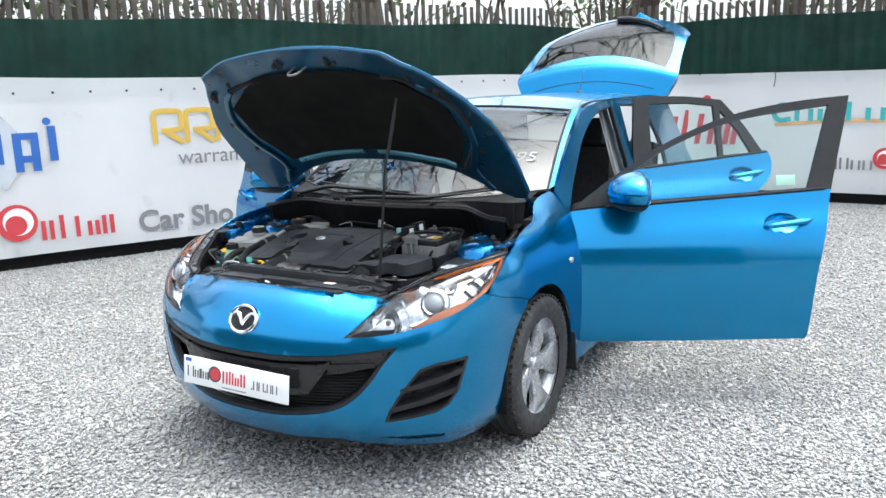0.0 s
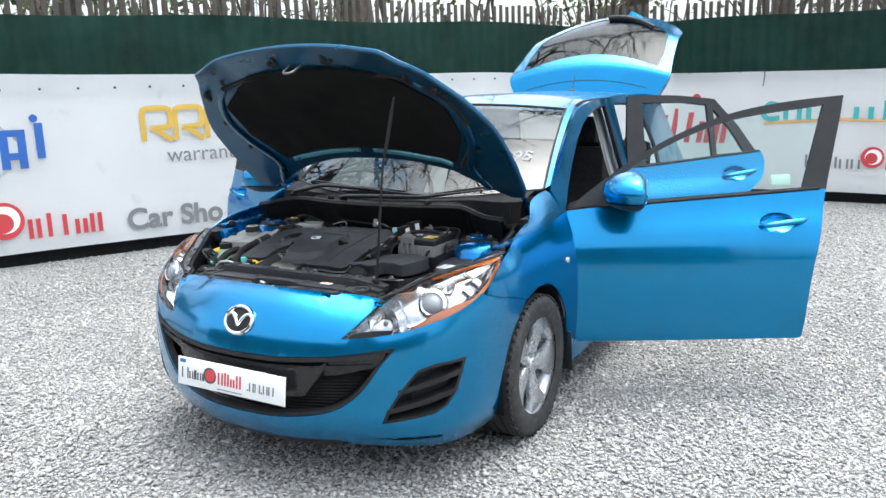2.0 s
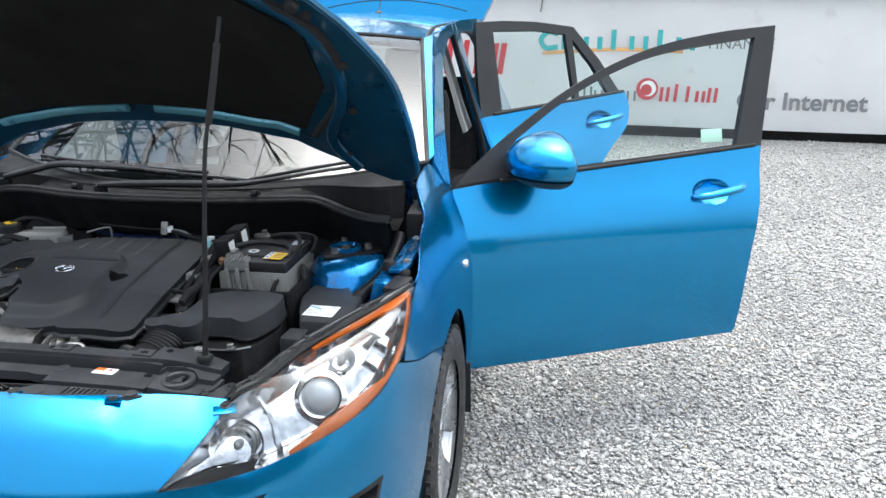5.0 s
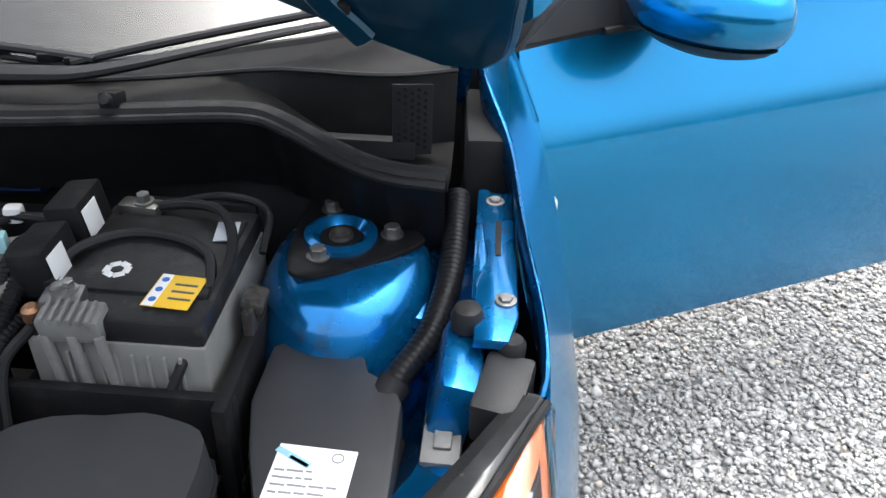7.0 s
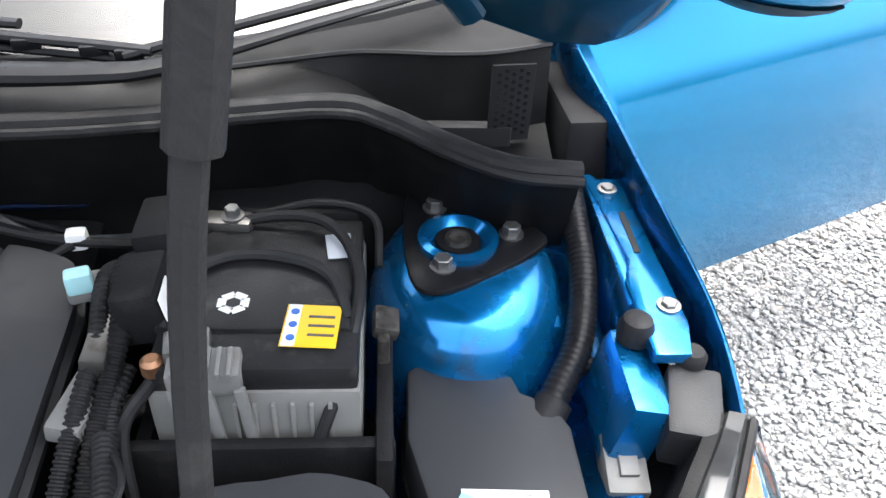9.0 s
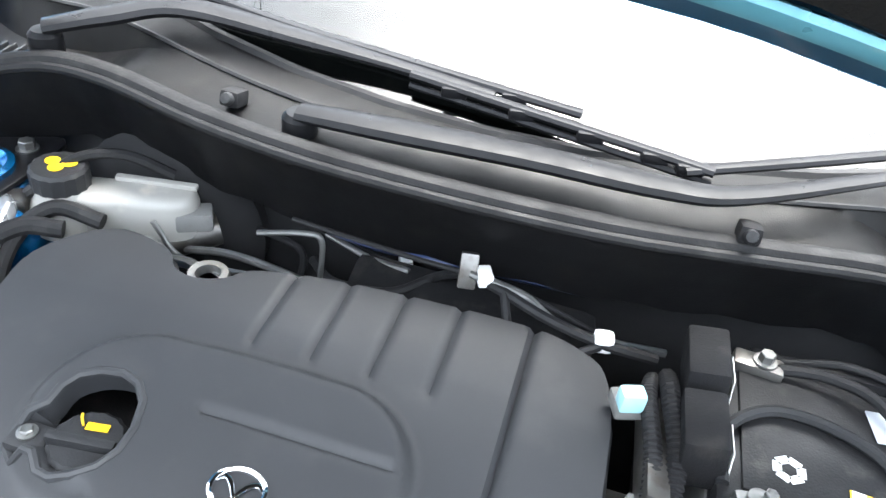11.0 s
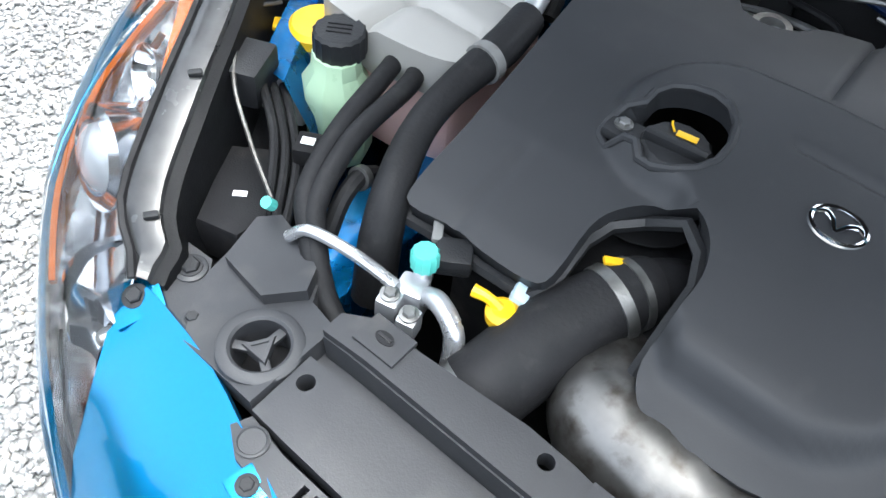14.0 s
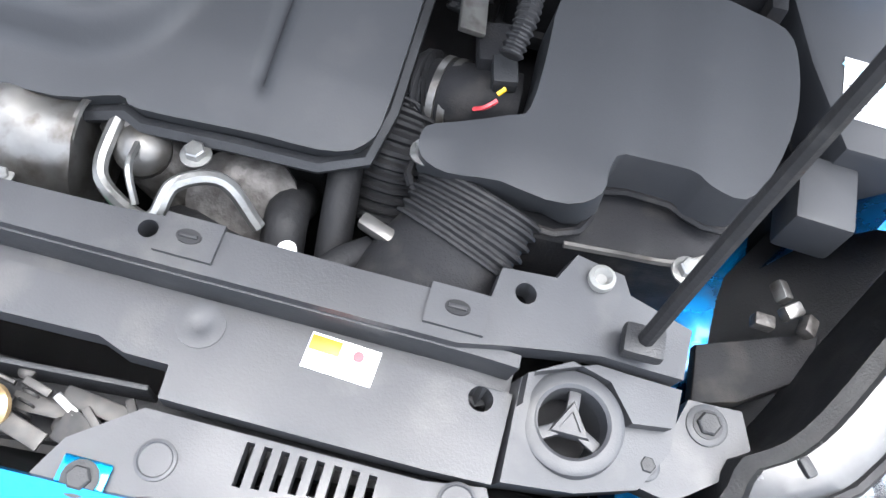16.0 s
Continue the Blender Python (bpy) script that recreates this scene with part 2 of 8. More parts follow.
PALE_PRINT = mat("pale_grey_print", (0.50, 0.53, 0.57), 0.5, 0, 0.06, 4.0)
PVC = mat("white_pvc_banner", (0.93, 0.93, 0.93), 0.5, 0, 0.03, 1.2, 0.1, 40, dirt=(0.74, 0.73, 0.71), dirt_at=0.74)
MESH_GREEN = mat("dark_green_net", (0.012, 0.055, 0.040), 0.8, 0, 0.3, 2.0, 0.8, 400)
GALV = mat("galvanised_steel", (0.075, 0.066, 0.056), 0.75, 0.2, 0.2, 12.0)
BARK = mat("bare_bark", (0.085, 0.066, 0.050), 0.9, 0, 0.35, 6.0, 0.8, 60)
IVY = mat("ivy_leaf", (0.07, 0.10, 0.025), 0.6, 0, 0.4, 9.0)
GLASS = pane("car_glass", (0.80, 0.90, 0.88), 1.45)
SCREEN = pane("windscreen_glass", (0.20, 0.24, 0.235), 1.60)
LENS = pane("clear_lens", (0.96, 0.97, 0.97), 1.5)
TEXTILE = mat("grey_trim", (0.35, 0.35, 0.34), 0.8, 0, 0.05, 10.0)


# ---- builders ----
def part(name, bm, material, parent=None, label="", smooth=True, at=None, angle=35):
    me = bpy.data.meshes.new(name)
    bm.normal_update()
    bm.to_mesh(me)
    bm.free()
    ob = new(name, me)
    if smooth:
        me.shade_smooth()
        me.set_sharp_from_angle(angle=radians(angle))
    me.materials.append(material)
    if parent:
        ob.parent = parent
    if at is not None:
        ob.matrix_basis = at
    if label:
        ob["label"] = label
    return ob


def empty(name, parent=None, m=None):
    ob = new(name)
    ob.empty_display_size = 0.05
    if parent:
        ob.parent = parent
    if m is not None:
        ob.matrix_basis = m
    return ob


def inside(p, poly):
    x, y = p
    c = False
    j = len(poly) - 1
    for i in range(len(poly)):
        xi, yi = poly[i]
        xj, yj = poly[j]
        if (yi > y) != (yj > y) and x < (xj - xi) * (y - yi) / (yj - yi) + xi:
            c = not c
        j = i
    return c


def resample(poly, step):
    out = []
    for i in range(len(poly)):
        a, b = np.array(poly[i], float), np.array(poly[(i + 1) % len(poly)], float)
        n = max(1, int(np.linalg.norm(b - a) / step))
        out += [tuple(a + (b - a) * k / n) for k in range(n)]
    return out


def sheet(outline, f, step=0.05, holes=(), thick=0.0, centre=(0, 2, 0.6), sy=None):
    """A bmesh of the curved sheet f(u, v) inside an outline, less the holes, given thickness towards the centre."""
    from mathutils.geometry import delaunay_2d_cdt
    step_y = sy or step
    loops = [resample([tuple(map(float, p)) for p in outline], step)] + [resample([tuple(map(float, p)) for p in h], step) for h in holes]
    pts, edges = [], []
    for lp in loops:
        n0 = len(pts)
        pts += lp
        edges += [(n0 + i, n0 + (i + 1) % len(lp)) for i in range(len(lp))]
    rim = np.array(pts)
    lo, hi = rim.min(0), rim.max(0)
    for iu in range(int((hi[0] - lo[0]) / step) + 1):
        for iv in range(int((hi[1] - lo[1]) / step_y) + 1):
            p = (lo[0] + (iu + 0.5) * step, lo[1] + (iv + 0.5) * step_y)
            if inside(p, loops[0]) and not any(inside(p, h) for h in loops[1:]) and np.min(np.abs(rim - p).max(1) / 0.5) > min(step, step_y):
                pts.append(p)
    v2, _, fa, *_ = delaunay_2d_cdt([Vector(p) for p in pts], edges, [], 0, 1e-5)
    bm = bmesh.new()
    vs = [bm.verts.new(f(p[0], p[1])) for p in v2]
    for t in fa:
        c = sum((v2[i] for i in t), Vector((0, 0))) / len(t)
        if inside(c, loops[0]) and not any(inside(c, h) for h in loops[1:]):
            try:
                bm.faces.new([vs[i] for i in t])
            except ValueError:
                pass
    bmesh.ops.delete(bm, geom=[v for v in bm.verts if not v.link_faces], context="VERTS")
    bm.normal_update()
    C = Vector(centre)
    if sum((fc.normal.dot(fc.calc_center_median() - C) * fc.calc_area() for fc in bm.faces)) < 0:
        bmesh.ops.reverse_faces(bm, faces=bm.faces[:])
        bm.normal_update()
    if thick:
        old = {v: v.normal.copy() for v in bm.verts}
        rimv = [e for e in bm.edges if e.is_boundary]
        faces = bm.faces[:]
        low = {v: bm.verts.new(v.co - n * thick) for v, n in old.items()}
        for fc in faces:
            bm.faces.new([low[v] for v in reversed(fc.verts)])
        for e in rimv:
            l = e.link_loops[0]
            a, b = l.vert, l.link_loop_next.vert
            bm.faces.new([b, a, low[a], low[b]])
    return bm


def mirrored(bm):
    b2 = bm.copy()
    for v in b2.verts:
        v.co.x = -v.co.x
    bmesh.ops.reverse_faces(b2, faces=b2.faces[:])
    return b2


def add_box(bm, c, size, m=None, bevel=0.0, taper=1.0, seg=2):
    r = bmesh.ops.create_cube(bm, size=1.0)
    vs = r["verts"]
    for v in vs:
        k = taper if v.co.z > 0 else 1.0
        v.co = Vector((v.co.x * size[0] * k, v.co.y * size[1] * k, v.co.z * size[2]))
    if bevel:
        es = list({e for v in vs for e in v.link_edges})
        r = bmesh.ops.bevel(bm, geom=es, offset=bevel, segments=seg, affect="EDGES", profile=0.6)
        vs = list({v for fc in r["faces"] for v in fc.verts} | {v for v in vs if v.is_valid})
    t = Matrix.Translation(c) @ (m or Matrix())
    for v in vs:
        v.co = t @ v.co
    return vs


def box(c, size, rot=(0, 0, 0), bevel=0.004, taper=1.0):
    bm = bmesh.new()
    add_box(bm, c, size, pose(0, 0, 0, *rot), bevel, taper)
    return bm


def add_tube(bm, pts, r, n=10, steps=6, cap=True, ribs=0.0, rib_len=0.01, flat=1.0):
    """A round hose along a smooth line; r may be a list; ribs: depth of corrugation."""
    P = spline(pts, steps) if steps > 1 else np.array(pts, float)
    if ribs:
        L = np.concatenate(([0], np.cumsum(np.linalg.norm(np.diff(P, axis=0), axis=1))))
        k = max(4, int(L[-1] / rib_len * 4))
        q = np.linspace(0, L[-1], k)
        P = np.stack([np.interp(q, L, P[:, i]) for i in range(3)], 1)
    m = len(P)
    rad = np.interp(np.linspace(0, 1, m), np.linspace(0, 1, len(r)), r) if isinstance(r, (list, tuple)) else np.full(m, float(r))
    if ribs:
        rad = rad + ribs * np.array([0, 1, 1, 0])[np.arange(m) % 4]
    up = Vector((0, 0, 1))
    rings, prev = [], None
    for i in range(m):
        d = Vector(P[min(i + 1, m - 1)] - P[max(i - 1, 0)]).normalized()
        if prev is None:
            prev = d.cross(up if abs(d.z) < 0.9 else Vector((1, 0, 0))).normalized()
        a = (prev - d * prev.dot(d)).normalized()
        prev = a
        b = d.cross(a)
        rings.append([bm.verts.new(Vector(P[i]) + (a * math.cos(2 * math.pi * k / n) + b * flat * math.sin(2 * math.pi * k / n)) * rad[i]) for k in range(n)])
    for i in range(m - 1):
        for k in range(n):
            bm.faces.new([rings[i][k], rings[i][(k + 1) % n], rings[i + 1][(k + 1) % n], rings[i + 1][k]])
    if cap:
        bm.faces.new(rings[0][::-1])
        bm.faces.new(rings[-1])


def tube(pts, r, **k):
    bm = bmesh.new()
    add_tube(bm, pts, r, **k)
    bmesh.ops.recalc_face_normals(bm, faces=bm.faces[:])
    return bm


def add_lathe(bm, prof, m=None, n=20, ridges=0, depth=0.0, cap=True):
    """A turned form about z: prof is (radius, height) from bottom to top."""
    m = m or Matrix()
    rings = []
    for r, z in prof:
        rings.append([bm.verts.new(m @ Vector(((r - (depth if ridges and k % 2 and r > 1e-4 else 0)) * math.cos(2 * math.pi * k / n), (r - (depth if ridges and k % 2 and r > 1e-4 else 0)) * math.sin(2 * math.pi * k / n), z))) for k in range(n)])
    for i in range(len(rings) - 1):
        for k in range(n):
            bm.faces.new([rings[i][k], rings[i][(k + 1) % n], rings[i + 1][(k + 1) % n], rings[i + 1][k]])
    if cap:
        bm.faces.new(rings[0][::-1])
        bm.faces.new(rings[-1])


def lathe(prof, m=None, n=20, **k):
    bm = bmesh.new()
    add_lathe(bm, prof, m, n, **k)
    return bm


def slab(outline, z0, z1, bevel=0.0, seg=2, m=None):
    """A prism: the outline (x, y) from height z0 to z1, its top edge rounded."""
    bm = bmesh.new()
    lo = [bm.verts.new((*p, z0)) for p in outline]
    hi = [bm.verts.new((*p, z1)) for p in outline]
    n = len(lo)
    top = bm.faces.new(hi)
    bm.faces.new(lo[::-1])
    for i in range(n):
        bm.faces.new([lo[i], lo[(i + 1) % n], hi[(i + 1) % n], hi[i]])
    bmesh.ops.recalc_face_normals(bm, faces=bm.faces[:])
    if bevel:
        bmesh.ops.bevel(bm, geom=[e for e in bm.edges if all(v in hi for v in e.verts)], offset=bevel, segments=seg, affect="EDGES", profile=0.5)
    if m is not None:
        bmesh.ops.transform(bm, matrix=m, verts=bm.verts[:])
    return bm


def bolt(m, r=0.008, h=0.006, flange=1.5):
    bm = bmesh.new()
    add_lathe(bm, [(r * flange, 0), (r * flange, 0.002), (r * 1.02, 0.0025)], m, 16)
    add_lathe(bm, [(r, 0.002), (r, h - 0.001), (r * 0.85, h)], m, 6)
    return bm


def lettering(text, size, m, material, name, parent, bold=0.0, label=""):
    cu = bpy.data.curves.new(name, "FONT")
    cu.body, cu.size, cu.extrude, cu.offset = text, size, 0.0006, bold
    tmp = bpy.data.objects.new(name, cu)
    scene.collection.objects.link(tmp)
    me = bpy.data.meshes.new_from_object(tmp.evaluated_get(bpy.context.evaluated_depsgraph_get()))
    bpy.data.objects.remove(tmp)
    ob = new(name, me)
    me.materials.clear()
    me.materials.append(material)
    ob.parent = parent
    ob.matrix_basis = m
    if label:
        ob["label"] = label
    return ob


# ---- ground ----
def gravel_material(name, stones):
    m = bpy.data.materials.new(name)
    m.use_nodes = True
    nt = m.node_tree
    b = nt.nodes["Principled BSDF"]
    co = nt.nodes.new("ShaderNodeTexCoord").outputs["Object"]
    n = nt.nodes.new("ShaderNodeTexNoise")
    n.inputs["Scale"].default_value = 1.1
    nt.links.new(co, n.inputs["Vector"])
    if stones:
        g = nt.nodes.new("ShaderNodeNewGeometry").outputs["Random Per Island"]
        col = ramp(nt, g, [(0.0, (0.241, 0.238, 0.232)), (0.25, (0.310, 0.305, 0.295)), (0.6, (0.378, 0.374, 0.362)), (0.93, (0.482, 0.477, 0.461)), (1.0, (0.396, 0.351, 0.287))])
    else:
        v = nt.nodes.new("ShaderNodeTexVoronoi")
        v.inputs["Scale"].default_value = 62
        nt.links.new(co, v.inputs["Vector"])
        col = ramp(nt, v.outputs["Color"], [(0.0, (0.224, 0.221, 0.215)), (0.3, (0.301, 0.297, 0.287)), (0.65, (0.370, 0.365, 0.354)), (1.0, (0.464, 0.460, 0.444))])
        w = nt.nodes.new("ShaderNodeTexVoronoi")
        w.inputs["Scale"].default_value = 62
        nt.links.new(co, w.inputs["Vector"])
        # Gaps between the stones are darkened in the colour, in place of shade.
        gap_shade = ramp(nt, w.outputs["Distance"], [(0.35, (1, 1, 1)), (0.75, (0.42, 0.42, 0.42))])
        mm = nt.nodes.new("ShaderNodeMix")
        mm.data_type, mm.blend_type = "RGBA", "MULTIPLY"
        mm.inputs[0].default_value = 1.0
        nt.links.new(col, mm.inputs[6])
        nt.links.new(gap_shade, mm.inputs[7])
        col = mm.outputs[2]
        bp = nt.nodes.new("ShaderNodeBump")
        bp.inputs["Strength"].default_value, bp.inputs["Distance"].default_value = 1.0, 0.012
        bp.invert = True
        nt.links.new(w.outputs["Distance"], bp.inputs["Height"])
        nt.links.new(bp.outputs[0], b.inputs["Normal"])
    tone = ramp(nt, n.outputs[0], [(0.3, (0.86, 0.86, 0.87)), (0.7, (1, 1, 1))])
    mx = nt.nodes.new("ShaderNodeMix")
    mx.data_type, mx.blend_type = "RGBA", "MULTIPLY"
    mx.inputs[0].default_value = 1.0
    nt.links.new(col, mx.inputs[6])
    nt.links.new(tone, mx.inputs[7])
    nt.links.new(mx.outputs[2], b.inputs["Base Color"])
    b.inputs["Roughness"].default_value = 0.85
    return m


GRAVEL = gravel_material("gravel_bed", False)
CHIPS = gravel_material("limestone_chips", True)
bm = bmesh.new()
bmesh.ops.create_grid(bm, x_segments=60, y_segments=60, size=300)
for v in bm.verts:
    r = v.co.length
    v.co.z = 0.0 if r < 14 else 0.1 * noise.noise(v.co * 0.02)
    v.co.z = min(v.co.z, 0.0)
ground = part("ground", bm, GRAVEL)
tagged(ground, "pale grey limestone gravel yard", "gravel ground", kind="structure")


def chips(name, patches, seed):
    """Loose angular stones scattered over patches (x0, x1, y0, y1, count, size), joined into one mesh."""
    rng = np.random.default_rng(seed)
    base = np.array([(1, 0, 0), (-1, 0, 0), (0, 1, 0), (0, -1, 0), (0, 0, 1), (0, 0, -0.6)], float)
    tri = np.array([(0, 2, 4), (2, 1, 4), (1, 3, 4), (3, 0, 4), (2, 0, 5), (1, 2, 5), (3, 1, 5), (0, 3, 5)])
    V, T = [], []
    n0 = 0
    for x0, x1, y0, y1, n, size in patches:
        p = np.stack([rng.uniform(x0, x1, n) + rng.normal(0, 0.16, n), rng.uniform(y0, y1, n) + rng.normal(0, 0.16, n), rng.uniform(0.000, 0.007, n)], 1)
        k = size * rng.lognormal(0, 0.35, (n, 1, 1)) * rng.uniform(0.65, 1.35, (n, 6, 3)) * np.array([1, 0.75, 0.5])
        q = base[None] * k + rng.uniform(-0.25, 0.25, (n, 6, 3)) * size
        a, t = rng.uniform(0, 6.283, n), rng.uniform(-0.5, 0.5, n)
        ca, sa, ct, st = np.cos(a)[:, None], np.sin(a)[:, None], np.cos(t)[:, None], np.sin(t)[:, None]
        x, y, z = q[..., 0] * ct + q[..., 2] * st, q[..., 1], -q[..., 0] * st + q[..., 2] * ct
        q = np.stack([x * ca - y * sa, x * sa + y * ca, z], 2) + p[:, None]
        V.append(q.reshape(-1, 3))
        T.append((tri[None] + (n0 + 6 * np.arange(n))[:, None, None]).reshape(-1, 3))
        n0 += 6 * n
    V, T = np.concatenate(V), np.concatenate(T)
    me = bpy.data.meshes.new(name)
    me.vertices.add(len(V))
    me.vertices.foreach_set("co", V.ravel())
    me.loops.add(T.size)
    me.loops.foreach_set("vertex_index", T.ravel().astype(np.int32))
    me.polygons.add(len(T))
    me.polygons.foreach_set("loop_start", np.arange(0, T.size, 3, dtype=np.int32))
    me.update(calc_edges=True)
    me.materials.append(CHIPS)
    return new(name, me)


gravel = chips("gravel", [(0.8, 3.0, 0.6, 3.4, 42000, 0.0085), (-2.6, -0.8, 0.2, 3.0, 26000, 0.0085), (-1.6, 2.9, -1.2, 0.6, 34000, 0.009), (1.0, 4.6, 3.4, 7.0, 14000, 0.011), (-4.0, -0.9, -0.6, 2.6, 16000, 0.011), (-5.5, 5.5, -2.0, 8.4, 60000, 0.011)], 4)
tagged(gravel, "loose angular pale grey limestone chippings", "gravel", kind="stuff")

# ---- boundary: white printed banners, a green net above, a palisade fence and trees behind ----
FENCE = [(-7.3, -2.55), (-4.86, 1.92), (-1.55, 8.2), (-0.4, 8.7), (2.0, 8.5), (4.6, 8.29), (8.5, 7.6)]


def fence_point(s):
    P = np.array(FENCE)
    L = np.concatenate(([0], np.cumsum(np.linalg.norm(np.diff(P, axis=0), axis=1))))
    return Vector((np.interp(s, L, P[:, 0]), np.interp(s, L, P[:, 1]), 0))


FENCE_LEN = float(sum(np.linalg.norm(np.diff(np.array(FENCE), axis=0), axis=1)))


def fence_sheet(z0, z1, back, wave, step, sag=0.0, period=0.16, rise=lambda s: 0.0):
    bm = bmesh.new()
    n = int(FENCE_LEN / step)
    rows = 10
    grid = []
    for i in range(n + 1):
        s = FENCE_LEN * i / n
        p, q = fence_point(s), fence_point(min(FENCE_LEN, s + 0.05)) - fence_point(max(0, s - 0.05))
        nrm = Vector((-q.y, q.x, 0)).normalized()
        col = []
        for j in range(rows + 1):
            t = j / rows
            w = wave * (math.sin(s * 6.283 / period) + 0.7 * noise.noise(Vector((s * 3, t * 1.2, back)))) + 0.02 * noise.noise(Vector((s * 1.3, t * 2, 3 + back)))
            z = z0 + (z1 - z0) * t + (sag * math.sin(s * 1.9) if j == rows else 0) + rise(s) * t + (sag * math.sin(s * 1.3) if j == 0 else 0)
            col.append(bm.verts.new(p + nrm * (back + w) + Vector((0, 0, z))))
        grid.append(col)
    for i in range(n):
        for j in range(rows):
            bm.faces.new([grid[i][j], grid[i + 1][j], grid[i + 1][j + 1], grid[i][j + 1]])
    bmesh.ops.solidify(bm, geom=bm.faces[:], thickness=0.003)
    return bm


banner = part("banner", fence_sheet(0.12, 1.66, 0.0, 0.006, 0.08, 0.008, 1.7, lambda s: float(np.interp(s, [5.3, 7.1, 10.7, 14.0, 16.0], [0.09, 0.045, 0.01, -0.07, -0.066]))), PVC)
tagged(banner, "white printed pvc banner laced along the fence", "banner", kind="structure")
net = part("privacy_net", fence_sheet(1.50, 2.27, 0.04, 0.014, 0.03, 0.02), MESH_GREEN)
tagged(net, "dark green ribbed privacy netting on the fence", "netting", kind="structure")
kick = part("kickboard", fence_sheet(-0.02, 0.2, 0.06, 0.0, 0.3), RUBBER)
tagged(kick, "black rubber strip under the banner", "strip", kind="structure")

# unseen board wall added to close the yard and darken reflections and the bay
bm = bmesh.new()
for k in range(120):
    add_box(bm, (-9.0 + 0.15 * k, -6.6 + 0.012 * (k % 2), 1.45), (0.146, 0.03, 2.9))
light_block_wall = part("light_block_wall", bm, mat("light_block_boards", (0.045, 0.042, 0.038), 0.8, 0, 0.25, 4.0, 0.3, 80), smooth=False)
tagged(light_block_wall, "unseen dark board wall added to cut low sky light and reflections", "wall", kind="structure")

# palisade fence behind
fence = empty("palisade_fence")
tagged(fence, "grey galvanised steel palisade fence behind the netting", "fence")
pale = bmesh.new()
add_box(pale, (0, 0, 1.25), (0.050, 0.012, 2.5), None, 0.003)
pale_ob = part("pale", pale, GALV, fence)
pale_me = pale_ob.data
for i in range(int(FENCE_LEN / 0.10)):
    s = 0.05 + 0.10 * i
    p, q = fence_point(s), fence_point(s + 0.05) - fence_point(s - 0.05)
    a = math.degrees(math.atan2(q.y, q.x))
    nrm = Vector((-q.y, q.x, 0)).normalized()
    m = Matrix.Translation(p + nrm * 0.28 + Vector((0, 0, 0.03 * random.random()))) @ pose(0, 0, 0, 0, 0, a)
    if i == 0:
        pale_ob.matrix_basis = m
    elif i < 290:
        o = new("pale", pale_me)
        o.parent = fence
        o.matrix_basis = m
for zr in (0.5, 2.1):
    bm = bmesh.new()
    P = [fence_point(FENCE_LEN * k / 60) + Vector((0, 0, zr)) for k in range(61)]
    P = [p + Vector((-(P[min(60, k + 1)] - P[max(0, k - 1)]).y, (P[min(60, k + 1)] - P[max(0, k - 1)]).x, 0)).normalized() * 0.31 for k, p in enumerate(P)]
    add_tube(bm, [tuple(p) for p in P], 0.025, n=6, steps=1)
    part("rail", bm, GALV, fence)


def bare_tree(name, base, height, seed, spread=1.0, lean=(0, 0), ivy=False):
    rng = random.Random(seed)
    bm = bmesh.new()
    leaves = bmesh.new()

    def limb(p, d, length, r, depth):
        n = 5
        pts = [tuple(p)]
        q = Vector(p)
        dd = Vector(d)
        for i in range(n):
            dd = (dd + Vector((rng.uniform(-1, 1), rng.uniform(-1, 1), rng.uniform(-0.6, 0.9))) * 0.16).normalized()
            q = q + dd * length / n
            pts.append(tuple(q))
        add_tube(bm, pts, [r, r * 0.45], n=8 if depth == 0 else (5 if depth < 3 else 3), steps=2 if depth < 2 else 1, cap=False)
        if ivy and depth < 2:
            for _ in range(110 if depth == 0 else 30):
                k = rng.random()
                c = Vector(pts[int(k * n)]) + Vector((rng.gauss(0, 1), rng.gauss(0, 1), rng.gauss(0, 1))) * (r * 1.2 + 0.12)
                a, b = Vector((rng.gauss(0, 1), rng.gauss(0, 1), rng.gauss(0, 1))).normalized() * 0.07, Vector((rng.gauss(0, 1), rng.gauss(0, 1), rng.gauss(0, 1))).normalized() * 0.06
                leaves.faces.new([leaves.verts.new(c - a), leaves.verts.new(c + b), leaves.verts.new(c + a), leaves.verts.new(c - b)])
        if depth >= 4:
            return
        for _ in range((7, 5, 5, 4)[depth]):
            k = rng.uniform(0.35, 1.0)
            i = min(n - 1, int(k * n))
            s = Vector(pts[i]).lerp(Vector(pts[i + 1]), k * n - i)
            side = Vector((rng.uniform(-1, 1), rng.uniform(-1, 1), rng.uniform(-0.15, 0.8))) * spread
            limb(s, (dd * 0.6 + side).normalized(), length * rng.uniform(0.42, 0.62), r * 0.42, depth + 1)

    limb(Vector(base), Vector((lean[0], lean[1], 1)).normalized(), height * 0.5, height * 0.018, 0)
    tree = empty(name, m=Matrix.Translation(base))
    for b in (bm, leaves):
        bmesh.ops.translate(b, verts=b.verts[:], vec=-Vector(base))
    part("trunk", bm, BARK, tree)
    if ivy:
        part("ivy", leaves, IVY, tree, "green ivy round the trunk", smooth=False)
    else:
        leaves.free()
    return tagged(tree, "tall bare spring tree behind the fence" + (", trunk clad in ivy" if ivy else ""), "tree", "trees behind the fence")


for i, (x, y, h, iv) in enumerate([(-6.3, 3.6, 9, True), (-4.4, 7.6, 15, False), (-2.2, 11.4, 16, True), (0.4, 11.8, 12, False), (2.2, 11.0, 10, True), (4.2, 11.4, 11, True), (6.6, 10.2, 11, False), (8.8, 9.6, 10, True), (-7.6, 0.4, 10, False)]):
    bare_tree("tree", (x, y, 0), h, 20 + i, ivy=iv)


